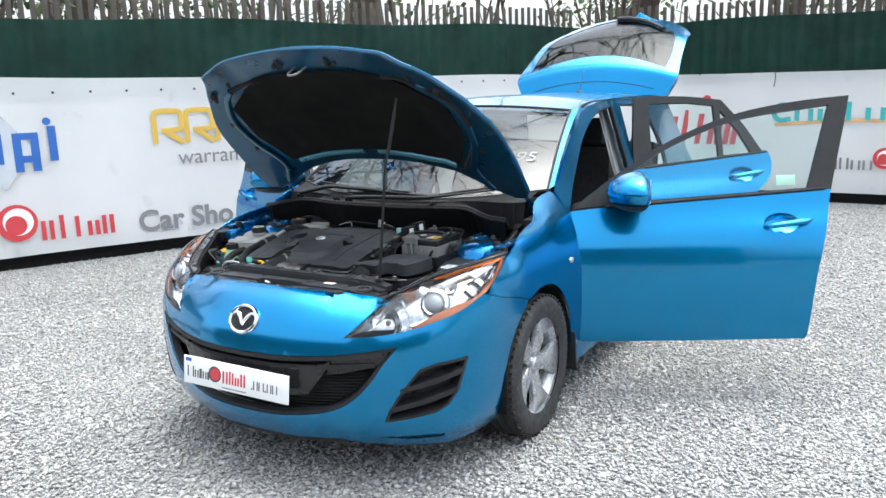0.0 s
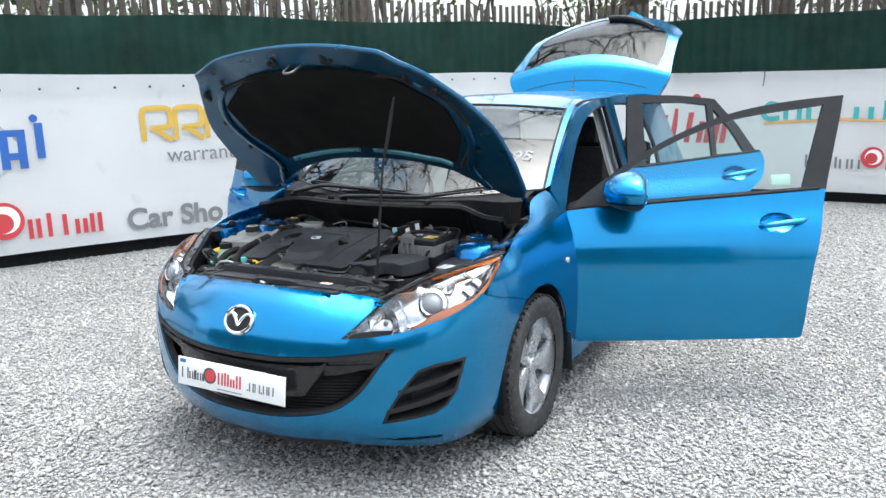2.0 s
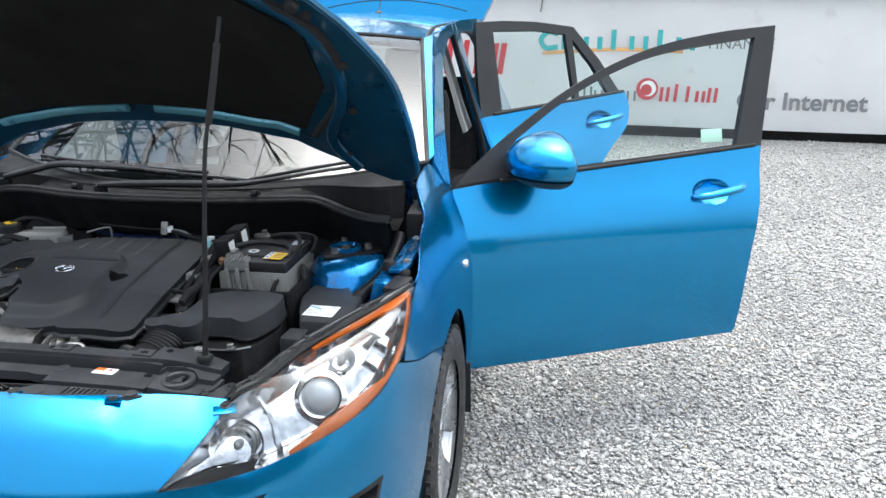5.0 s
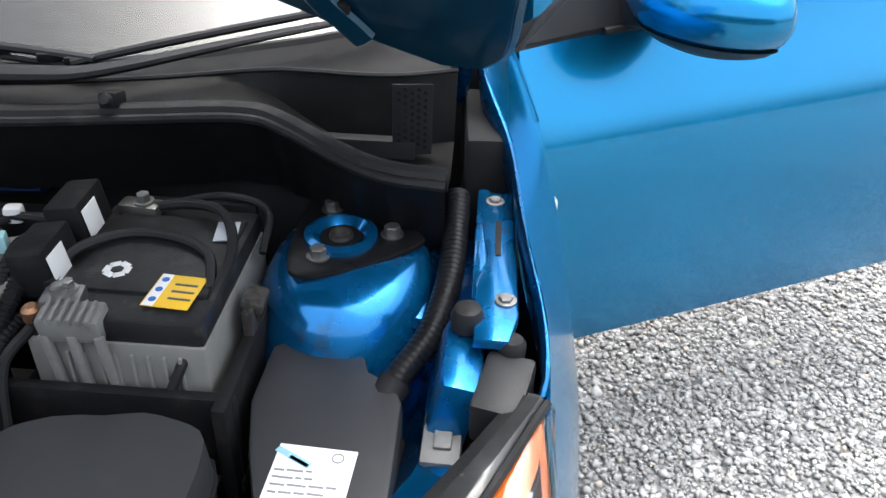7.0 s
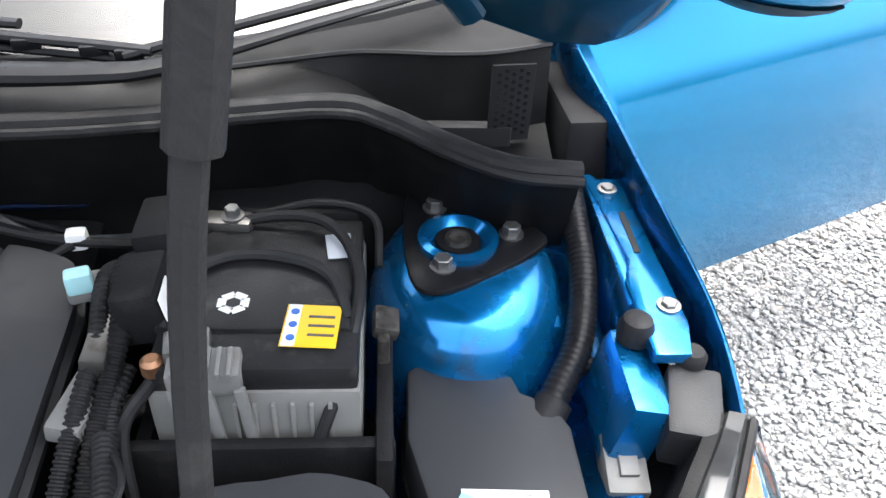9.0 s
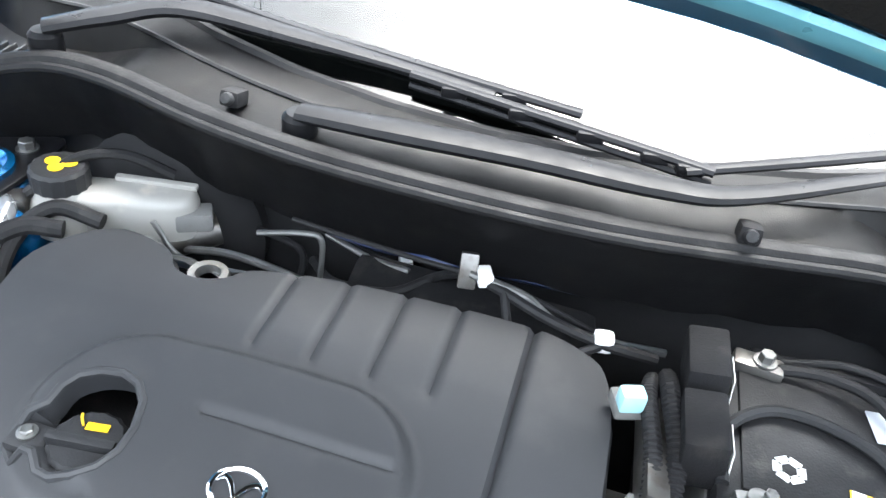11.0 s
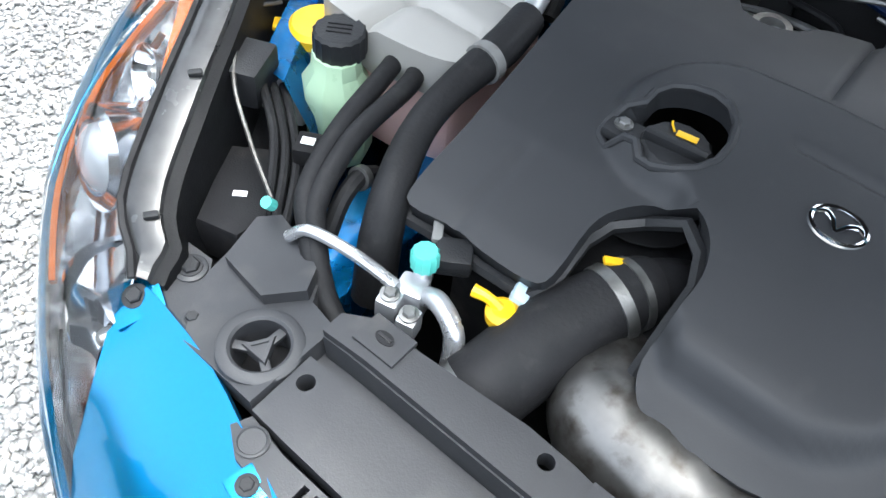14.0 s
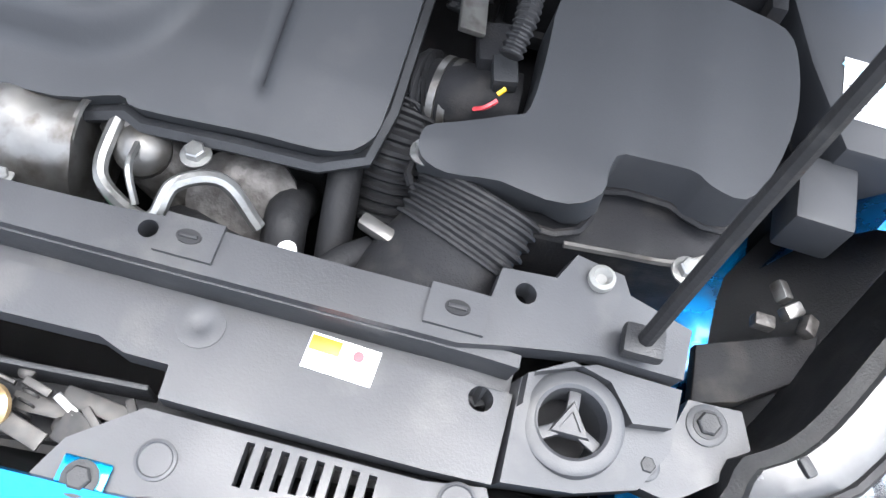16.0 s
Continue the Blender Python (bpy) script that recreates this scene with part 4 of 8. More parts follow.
both("b_pillar_trim", sheet([(2.56, 0.95), (2.74, 0.95), (2.70, 1.38), (2.58, 1.38)], lambda a, b: flank(a, b, -0.075), 0.08, thick=0.02), TEXTILE, label="light grey pillar trim")
both("sill", box((0.77, 2.35, 0.235), (0.16, 1.85, 0.13), bevel=0.02), PAINT)

# roof, windscreen, cowl
def roof_z(x, y):
    return 1.475 - 0.048 * (x / 0.6) ** 2 - 0.075 * ease(2.5, 1.9, y) ** 1.0 * ((2.5 - y) / 0.6 if y < 2.5 else 0) ** 0.5 - 0.03 * ease(3.3, 4.1, y)


roof_o = [(x, 1.94 + 0.10 * (x / 0.6) ** 2) for x in np.linspace(-0.60, 0.60, 13)] + [(0.625, 2.6), (0.63, 3.2), (0.61, 4.0)] + [(x, 4.02) for x in np.linspace(0.55, -0.55, 9)] + [(-0.61, 4.0), (-0.63, 3.2), (-0.625, 2.6)]
roof = part("roof", sheet(roof_o, lambda x, y: (x, y, roof_z(x, y)), 0.08, thick=0.02), PAINT, car)
for sg in (1, -1):
    part("roof_ditch", tube([(sg * x, y, roof_z(x, y) + 0.001) for x, y in ((0.60, 2.06), (0.585, 2.3), (0.59, 2.7), (0.59, 3.3), (0.57, 3.95))], 0.008, n=6), RUBBER, car)
part("aerial_base", lathe([(0.03, 0), (0.024, 0.02), (0.01, 0.03)], Matrix.Translation((0, 3.75, 1.452)), 16), BLACK, car)
part("aerial", tube([(0, 3.75, 1.47), (0, 3.86, 1.62)], [0.004, 0.002], n=6, steps=1), BLACK, car)


def screen_at(u, v):
    """The windscreen: u across from -1 to 1, v from base to top."""
    b = Vector((0.735 * u, 1.09 + 0.255 * u * u, 1.0 + 0.042 * u * u))
    t = Vector((0.598 * u, 1.935 + 0.07 * u * u, 1.425 - 0.034 * u * u))
    p = b.lerp(t, v)
    return p + Vector((0, -0.3, 1)).normalized() * 0.045 * (1 - v) * v * 4 * 0.5


ws = part("windscreen", sheet([(-1, 0), (1, 0), (1, 1), (-1, 1)], screen_at, 0.1, thick=0.0), SCREEN, car, "bright reflecting windscreen")
ws.visible_shadow = False
for a, b in (((-1, 0), (-1, 1)), ((1, 0), (1, 1)), ((-1, 1), (1, 1)), ((-1, 0.0), (1, 0.0))):
    part("screen_seal", tube([screen_at(a[0] + (b[0] - a[0]) * k / 12, a[1] + (b[1] - a[1]) * k / 12) for k in range(13)], 0.008, n=6, steps=1), RUBBER, car)
# A pillars
for sg in (1, -1):
    bm = bmesh.new()
    rows = []
    for k in range(15):
        v = k / 14
        p = screen_at(sg * 1.005, v)
        yy = p.y + 0.055 + 0.02 * v
        zz = p.z + 0.0
        q = Vector(flank(yy + 0.02, min(1.43, zz + 0.004)))
        q.x *= sg
        mid = (p + q) / 2 + Vector((0.010 * sg, 0, 0.014))
        rows.append([bm.verts.new(c) for c in (p + Vector((0, 0, 0.004)), mid, q, q + Vector((-0.04 * sg, 0.02, -0.03)), p + Vector((-0.02 * sg, 0.02, -0.03)))])
    for r0, r1 in zip(rows, rows[1:]):
        for j in range(5):
            bm.faces.new([r0[j], r0[(j + 1) % 5], r1[(j + 1) % 5], r1[j]])
    bmesh.ops.recalc_face_normals(bm, faces=bm.faces[:])
    part("a_pillar", bm, PAINT, car)
lettering("995", 0.115, Matrix.Translation(screen_at(0.66, 0.36) + Vector((-0.01, -0.004, -0.014))) @ pose(0, 0, 0, 29, 0, 6), FAINT_PRINT, "price_digits", ws, 0.0, "white price digits on the windscreen")

# interior
part("floor_pan", box((0, 2.7, 0.24), (1.5, 2.9, 0.06), bevel=0.02), DARK, car)
part("dashboard", sheet([(-0.66, 0), (0.66, 0), (0.66, 1), (-0.66, 1)], lambda x, v: (x, 1.22 + 0.45 * v + 0.1 * (x / 0.7) ** 2 * (1 - v), 0.985 - 0.02 * v - 0.22 * ease(0.75, 1, v)), 0.1, thick=0.03, centre=(0, 1.5, 0.5)), DUSTY, car, "grey dashboard top")
part("bulkhead", box((0, 1.32, 0.62), (1.46, 0.03, 0.72), bevel=0.01), DARK, car)
part("headlining", sheet([(-0.54, 2.1), (0.54, 2.1), (0.54, 3.9), (-0.54, 3.9)], lambda x, y: (x, y, roof_z(x, y) - 0.035), 0.2, thick=0.005), TEXTILE, car)
for sx in (0.36, -0.36):
    seat = empty("front_seat", car, pose(sx, 2.45, 0.30))
    part("seat_cushion", box((0, 0, 0.18), (0.50, 0.52, 0.16), (6, 0, 0), 0.05), CLOTH, seat)
    part("seat_back", box((0, 0.34, 0.52), (0.48, 0.16, 0.62), (-18, 0, 0), 0.06, 0.85), CLOTH, seat)
    part("head_rest", box((0, 0.47, 0.92), (0.26, 0.10, 0.18), (-12, 0, 0), 0.04), CLOTH, seat)
rs = empty("rear_bench", car, pose(0, 3.3, 0.3))
part("seat_cushion", box((0, 0, 0.18), (1.26, 0.5, 0.16), (6, 0, 0), 0.05), CLOTH, rs)
part("seat_back", box((0, 0.36, 0.5), (1.24, 0.16, 0.62), (-22, 0, 0), 0.06), CLOTH, rs)
part("steering_wheel", tube([(-0.36 + 0.18 * math.cos(a), 1.86 + 0.06 * math.sin(a), 0.90 + 0.17 * math.sin(a)) for a in np.linspace(0, 2 * math.pi, 25)], 0.015, n=8, steps=1), BLACK, car)


# doors: drawn closed, then swung open about the hinge
def door(name, sg, hinge, angle, skin_o, win_o, glass_o, belt, handle, mirror, back=0.0):
    swing = Matrix.Translation((0, back, 0)) @ Matrix.Translation((sg * hinge[0], hinge[1], 0)) @ pose(0, 0, 0, 0, 0, -sg * angle) @ Matrix.Translation((-sg * hinge[0], -hinge[1], 0))
    d = empty(name, car, swing)
    d["label"] = "open blue door with black window frame"
    F = (lambda y, z: flank(y, z, -0.002 + 0.004 * math.exp(-((z - belt(y) + 0.17) / 0.045) ** 2)))
    G = lambda y, z: flank(y, z, -0.004)

    def put(nm, bm, m, lab="", **k):
        if sg < 0:
            b2 = mirrored(bm)
            bm.free()
            bm = b2
        return part(nm, bm, m, d, lab, **k)

    hy, hz = handle
    dish = [(hy - 0.02 + 0.082 * math.cos(a), hz + 0.046 * math.sin(a)) for a in np.linspace(0, 2 * math.pi, 29)[:-1]]
    put("door_skin", sheet(skin_o, F, 0.04, [dish], 0.006), PAINT, "blue door skin")
    ins = [(np.mean([p[0] for p in skin_o]) + (a - np.mean([p[0] for p in skin_o])) * 0.98, 0.6 + (b - 0.6) * 0.98) for a, b in skin_o]
    put("door_trim", sheet(ins, lambda y, z: flank(y, z, -0.10), 0.08, thick=0.02), DARK, "black inner door trim")
    bm = bmesh.new()
    n = len(ins)
    ring = [(bm.verts.new(flank(*p, -0.006)), bm.verts.new(flank(*p, -0.10))) for p in ins]
    for i in range(n):
        bm.faces.new([ring[i][0], ring[(i + 1) % n][0], ring[(i + 1) % n][1], ring[i][1]])
    bmesh.ops.recalc_face_normals(bm, faces=bm.faces[:])
    put("door_edge", bm, PAINT)
    put("window_frame", sheet(win_o, G, 0.04, glass_o, 0.028), BLACK, "satin black window frame")
    for g in glass_o:
        bm = sheet(g, lambda y, z: flank(y, z, -0.016), 0.1)
        o = put("window_glass", bm, GLASS, "clear door glass")
        o.visible_shadow = False
    a0, a1 = min(p[0] for p in glass_o[0]) - 0.05, max(p[0] for p in skin_o) - 0.03
    put("waist_strip", tube([flank(y, belt(y) + 0.004, 0.002) for y in np.linspace(a0, a1, 12)], 0.009, n=8, steps=1, flat=0.8), RUBBER)
    put("handle_cup", sheet(dish, lambda y, z: flank(y, z, -0.003 - 0.030 * max(0, 1 - ((y - hy + 0.02) / 0.082) ** 2 - ((z - hz) / 0.046) ** 2) ** 0.7), 0.014, thick=0.002), PAINT, "dished handle recess")
    put("door_handle", tube([flank(hy - 0.10, hz - 0.012, 0.004), flank(hy - 0.07, hz - 0.006, 0.030), flank(hy, hz + 0.004, 0.040), flank(hy + 0.08, hz + 0.014, 0.034), flank(hy + 0.115, hz + 0.018, 0.004)], [0.010, 0.017, 0.019, 0.019, 0.014], n=12, flat=0.8), PAINT, "body-coloured pull handle")
    if mirror:
        my, mz = mirror
        c = Vector(flank(my, mz, 0.115))
        put("mirror_arm", box(tuple(c + Vector((-0.10, -0.02, -0.065))), (0.20, 0.16, 0.05), (0, -12, 0), 0.016), BLACK)
        put("mirror_sail", sheet([(1.515, 0.93), (1.60, 0.995), (1.74, 1.085), (1.74, 0.952)], lambda y, z: flank(y, z, 0.004), 0.05, thick=0.02), BLACK, "black mirror sail")
        bm = bmesh.new()
        bmesh.ops.create_uvsphere(bm, u_segments=28, v_segments=18, radius=1.0)
        for v in bm.verts:
            x, y, z = v.co
            y = y if y < 0 else y * 0.35
            k = 1 - 0.25 * max(0, -x) * abs(z)
            v.co = Vector((0.178 * x * k, 0.15 * y, 0.097 * z * (1.0 if z > 0 else 0.92) * (1 - 0.18 * max(0, -x)))) + c + Vector((0.038, 0, -0.006))
        lowb = bm.copy()
        put("mirror_cap", bm, PAINT, "blue mirror cap")
        for v in lowb.verts:
            v.co = c + Vector((0.038, 0, -0.006)) + (v.co - c - Vector((0.038, 0, -0.006))) * 1.03
        bmesh.ops.delete(lowb, geom=[v for v in lowb.verts if v.co.z > c.z - 0.048], context="VERTS")
        put("mirror_base", lowb, BLACK, "black mirror underside")
        put("mirror_glass", box(tuple(c + Vector((0.02, 0.045, 0))), (0.16, 0.006, 0.11), bevel=0.003), CHROME, "mirror glass")
    return d


belt_f = lambda y: 0.922 + 0.072 * (y - 1.5) / 1.1
FSKIN = [tuple(p) for p in spline([(1.50, 0.918), (1.495, 0.7), (1.50, 0.4), (1.515, 0.285)], 4)] + [tuple(p) for p in spline([(1.56, 0.272), (2.0, 0.275), (2.5, 0.283), (2.622, 0.286)], 3)] + [tuple(p) for p in spline([(2.630, 0.30), (2.656, 0.6), (2.694, 0.8), (2.735, 1.002)], 4)] + [(y, belt_f(y)) for y in np.linspace(2.5, 1.6, 8)]
FWIN = [(1.50, 0.915)] + [tuple(p) for p in spline([(1.56, 0.972), (1.72, 1.085), (1.93, 1.215), (2.15, 1.315), (2.36, 1.378), (2.60, 1.417), (2.84, 1.438)], 4)] + [(2.82, 1.34), (2.735, 0.992)] + [(y, belt_f(y) - 0.01) for y in np.linspace(2.5, 1.6, 6)]
FGLASS = [(1.72, 0.955)] + [tuple(p) for p in spline([(1.735, 1.06), (1.95, 1.195), (2.16, 1.288), (2.37, 1.348), (2.745, 1.396)], 4)] + [(2.63, 1.010)]
belt_r = lambda y: 1.0 + 0.075 * (y - 2.62) / 0.88
RSKIN = [tuple(p) for p in spline([(2.62, 0.995), (2.615, 0.7), (2.62, 0.4), (2.63, 0.29)], 4)] + [(2.8, 0.285), (3.05, 0.29)] + [tuple(p) for p in spline([(3.13, 0.40), (3.20, 0.62), (3.32, 0.78), (3.47, 0.90), (3.515, 1.0), (3.50, 1.075)], 4)] + [(y, belt_r(y)) for y in np.linspace(3.4, 2.72, 5)]
RWIN = [(2.62, 0.99), (2.63, 1.2), (2.655, 1.435)] + [tuple(p) for p in spline([(2.80, 1.44), (3.0, 1.432), (3.22, 1.405)], 3)] + [(3.36, 1.24), (3.47, 1.068)] + [(y, belt_r(y) - 0.01) for y in np.linspace(3.4, 2.72, 5)]
RGLASS = [[(2.74, 1.025), (2.745, 1.395), (3.0, 1.393), (3.165, 1.372), (3.175, 1.055)], [(3.205, 1.065), (3.205, 1.345), (3.31, 1.215), (3.39, 1.075)]]
for sg in (1, -1):
    fd = door("front_door", sg, (0.79, 1.495), 64.8, FSKIN, FWIN, [FGLASS], belt_f, (2.515, 0.85), (1.805, 1.03))
    if sg > 0:
        part("sticker", box((0.873 - side_x(1.04) - 0.012, 2.53, 1.045), (0.002, 0.09, 0.05), (0, -14, 0), 0.0005), mat("green_sticker", (0.35, 0.55, 0.45), 0.4), fd, "small green window sticker")
    door("rear_door", sg, (0.76, 2.625), 54.0, RSKIN, RWIN, RGLASS, belt_r, (3.33, 0.945), None, 0.066)

# bonnet: drawn closed, then raised about its hinges
def bonnet_z(x, y):
    t = (y - 0.19) / 1.0
    return 0.812 + 0.19 * (1 - (1 - min(1, max(0, t))) ** 1.6) - float(np.interp(y, [0.2, 0.27, 0.34, 0.48, 0.64, 1.0, 1.2], [0.20, 0.175, 0.115, 0.080, 0.073, 0.064, 0.034])) * (abs(x) / 0.78) ** 2.6 + 0.012 * math.exp(-((abs(x) - 0.42) / 0.05) ** 2)


BON = [(-0.553, 0.280), (-0.42, 0.226), (-0.25, 0.200), (0, 0.188), (0.25, 0.200), (0.42, 0.226), (0.553, 0.280)]
BON = [tuple(p) for p in spline(BON, 4)] + [tuple(p) for p in spline([(0.595, 0.338), (0.69, 0.48), (0.765, 0.64), (0.784, 0.80), (0.782, 0.98), (0.775, 1.06), (0.752, 1.105)], 4)] + [tuple(p) for p in spline([(0.70, 1.115), (0.60, 1.068), (0.48, 1.00), (0.25, 0.925), (0, 0.908), (-0.25, 0.925), (-0.48, 1.00), (-0.60, 1.068), (-0.70, 1.115)], 4)] + [tuple(p) for p in spline([(-0.752, 1.105), (-0.775, 1.06), (-0.782, 0.98), (-0.784, 0.80), (-0.765, 0.64), (-0.69, 0.48), (-0.595, 0.338)], 4)]
HB = (1.195, 1.0)
BONNET_ANGLE = 55.0
lift = Matrix.Translation((-0.010, *HB)) @ pose(0, 0, 0, -BONNET_ANGLE, 0, 0) @ Matrix.Translation((0, -HB[0], -HB[1]))
bonnet = empty("bonnet", car, lift)
bonnet["label"] = "raised blue bonnet with black felt pad inside"
U = lambda off: (lambda x, y: (x, y, bonnet_z(x, y) - off))
part("bonnet_skin", sheet(BON, U(0), 0.05, thick=0.003, centre=(0, 0.7, -2)), PAINT, bonnet)


def shrink(poly, k, cy=0.68):
    return [(x * k, cy + (y - cy) * k) for x, y in poly]


PADH = [(-0.33, 0.352), (-0.17, 0.328), (0, 0.322), (0.17, 0.328), (0.33, 0.352), (0.57, 0.52), (0.57, 0.72), (0.47, 0.90), (0.25, 0.832), (0, 0.815), (-0.25, 0.832), (-0.47, 0.90), (-0.57, 0.72), (-0.57, 0.52)]
# Frame, rim and ribs carry the body paint with shade painted in.
part("bonnet_frame", sheet(shrink(BON, 0.99), U(0.022), 0.05, [PADH], 0.006, centre=(0, 0.7, 5)), SHADED_PAINT, bonnet, "blue inner bonnet frame")
part("bonnet_rim", tube([(x, y, bonnet_z(x, y) - 0.012) for x, y in shrink(BON, 0.99)] + [(BON[0][0] * 0.99, 0.68 + (BON[0][1] - 0.68) * 0.99, bonnet_z(*BON[0]) - 0.012)], 0.010, n=6, steps=1), SHADED_PAINT, bonnet)
PAD = [(x * 1.02, 0.68 + (y - 0.68) * 1.02) for x, y in PADH]
part("insulation_pad", sheet(PAD, lambda x, y: (x, y, bonnet_z(x, y) - 0.026 - 0.012 * (1 - (x / 0.62) ** 2)), 0.06, thick=0.012, centre=(0, 0.7, 5)), FELT, bonnet, "black felt insulation pad")
part("channel", tube([(x, y, bonnet_z(x, y) - 0.024) for x, y in spline([(-0.50, 0.40), (-0.3, 0.352), (0, 0.325), (0.3, 0.352), (0.50, 0.40), (0.635, 0.53), (0.62, 0.74), (0.50, 0.93)], 4)], 0.012, n=6, steps=1), DARK, bonnet)
for xa, xb in ((-0.44, -0.02), (0.06, 0.46)):
    part("stiffener", tube([(x, 0.845 + 0.075 * (x / 0.48) ** 2, bonnet_z(x, 0.85) - 0.030) for x in np.linspace(xa, xb, 8)], 0.014, n=8, steps=1, flat=0.6), RIB_SHEEN, bonnet, "blue stiffening rib, its pale sheen painted in")
for sg in (1, -1):
    # Hook slots are not cut: dark boxes on the frame paint their shade.
    part("hook_slot_shade", box((sg * 0.125, 0.262, bonnet_z(0.125, 0.262) - 0.0295), (0.014, 0.045, 0.006), (0, 0, 12 * sg), 0.003), DARK, bonnet)
    part("hook_slot_shade", box((sg * 0.135, 0.285, bonnet_z(0.135, 0.285) - 0.0295), (0.034, 0.014, 0.006), (0, 0, 8 * sg), 0.003), DARK, bonnet)
    part("rubber_buffer", lathe([(0.016, 0), (0.016, 0.012), (0.010, 0.018)], Matrix.Translation((sg * 0.60, 0.415, bonnet_z(0.60, 0.415) - 0.028)) @ pose(0, 0, 0, 180, 0, 0), 16), RUBBER, bonnet)
    part("frame_web", tube([(sg * x, y, bonnet_z(x, y) - 0.030) for x, y in spline([(0.50, 0.40), (0.575, 0.47), (0.635, 0.60), (0.62, 0.76), (0.55, 0.93), (0.60, 1.06)], 4)], 0.016, n=8, steps=1, flat=0.5), SHADED_PAINT, bonnet, "blue pressed frame rib")
part("striker", tube([(-0.03, 0.27, 0.785), (-0.025, 0.265, 0.73), (0.0, 0.262, 0.715), (0.025, 0.265, 0.73), (0.03, 0.27, 0.785)], 0.005, n=8), STEEL, bonnet)
for x, y in ((-0.16, 0.275), (0.16, 0.275), (-0.62, 0.45), (0.62, 0.45), (-0.66, 0.62), (0.66, 0.62), (-0.48, 0.36), (0.48, 0.36), (-0.64, 0.80), (0.64, 0.80), (-0.58, 1.0), (0.58, 1.0)):
    # Uncut holes, drawn as dark discs in the shade's colour.
    part("frame_hole_shade", lathe([(0.012, -0.004), (0.012, 0.0), (0.010, 0.001)], Matrix.Translation((x, y, bonnet_z(x, y) - 0.0295)) @ pose(0, 0, 0, 180, 0, 0), 12), DARK, bonnet)
for sg in (1, -1):
    part("bonnet_hinge", tube([(sg * 0.70, 1.24, 0.93), (sg * 0.705, 1.20, 1.0), (sg * 0.69, 1.13, 1.06)], 0.012, n=6, flat=0.5), BAY_PAINT, car)
rod = part("prop_rod", tube([(0.425, 0.367, 0.795), (0.432, 0.385, 0.95), (0.446, 0.41, 1.22), (0.466, 0.432, 1.36), (0.486, 0.450, 1.50)], [0.0062, 0.0058, 0.0048, 0.0045, 0.0045], n=8), RUBBER, car, "black bonnet prop rod")
part("rod_sleeve", tube([(0.455, 0.421, 1.29), (0.466, 0.432, 1.36), (0.479, 0.444, 1.45)], 0.0072, n=10), RUBBER, rod, "grey foam grip sleeve")
part("rod_pivot", box((0.425, 0.367, 0.795), (0.03, 0.024, 0.014), bevel=0.004), BLACK, rod)

# tailgate, raised
TG = lambda v: (float(np.interp(v, [0, 0.30, 0.42, 0.80, 1.0], [4.02, 4.10, 4.17, 4.60, 4.96])), float(np.interp(v, [0, 0.30, 0.42, 0.80, 1.0], [1.455, 1.66, 1.72, 1.985, 2.085])))


def gate(x, v, off=0.0):
    y, z = TG(v)
    return (x, y - 0.10 * (x / 0.6) ** 2 * v + off * 0.5, z - (0.07 + 0.07 * v) * (x / 0.62) ** 2 - off)


gate_o = [(x, 0) for x in np.linspace(-0.55, 0.55, 9)] + [tuple(p) for p in spline([(0.60, 0.06), (0.665, 0.33), (0.64, 0.6), (0.615, 0.90)], 4)] + [(x, 0.93 + 0.13 * (1 - (x / 0.6) ** 2)) for x in np.linspace(0.56, -0.56, 11)] + [tuple(p) for p in spline([(-0.615, 0.90), (-0.64, 0.6), (-0.665, 0.33), (-0.60, 0.06)], 4)]
gwin = [(x, 0.40 + 0.06 * (1 - (x / 0.56) ** 2)) for x in np.linspace(-0.56, 0.56, 9)] + [(0.57, 0.56), (0.545, 0.76)] + [(x, 0.83 + 0.14 * (1 - (x / 0.5) ** 2)) for x in np.linspace(0.50, -0.50, 11)] + [(-0.545, 0.76), (-0.57, 0.56)]
tailgate = part("tailgate", sheet(gate_o, gate, 0.05, [gwin], 0.05, centre=(0, 4.6, 0)), PAINT, car, "raised blue tailgate with rear window")
part("rear_window", sheet(gwin, lambda x, v: gate(x, v, 0.004), 0.1, centre=(0, 4.6, 0)), pane("dark_glass", (0.14, 0.15, 0.15), 1.35), tailgate, "tinted rear window")
part("rear_wiper", tube([gate(-0.05, 0.945, -0.012), gate(0.06, 0.935, -0.016), gate(0.22, 0.905, -0.014), gate(0.40, 0.845, -0.010)], [0.026, 0.024, 0.018, 0.009], n=10), BLACK, tailgate)
part("spoiler_seam", tube([gate(x, 0.10 + 0.03 * (1 - (x / 0.5) ** 2), -0.001) for x in np.linspace(-0.5, 0.5, 12)], 0.003, n=5, steps=1), RUBBER, tailgate)
for sg in (1, -1):
    part("gas_strut", tube([(sg * 0.56, 4.10, 1.30), (sg * 0.57, 4.35, 1.66)], 0.009, n=8, steps=1), BLACK, car)
part("rear_panel", box((0, 4.36, 0.55), (1.40, 0.10, 0.62), bevel=0.04), PAINT, car)


# ---- under the bonnet ----
def up(x, y, z, rx=0, ry=0, rz=0):
    return Matrix.Translation((x, y, z)) @ pose(0, 0, 0, rx, ry, rz)


def smooth_poly(pts, n=4):
    return [tuple(p) for p in spline(pts, n, closed=True)]


# Dark box added below the engine to block the bright ground.
part("bay_floor_block", box((0, 0.72, 0.40), (1.30, 0.95, 0.03), bevel=0.005), DARK, car)
part("radiator", box((0, 0.25, 0.49), (0.80, 0.05, 0.36), bevel=0.01), DARK, car)
part("engine_block", box((-0.09, 0.68, 0.60), (0.50, 0.40, 0.34), bevel=0.03), DUSTY, car)
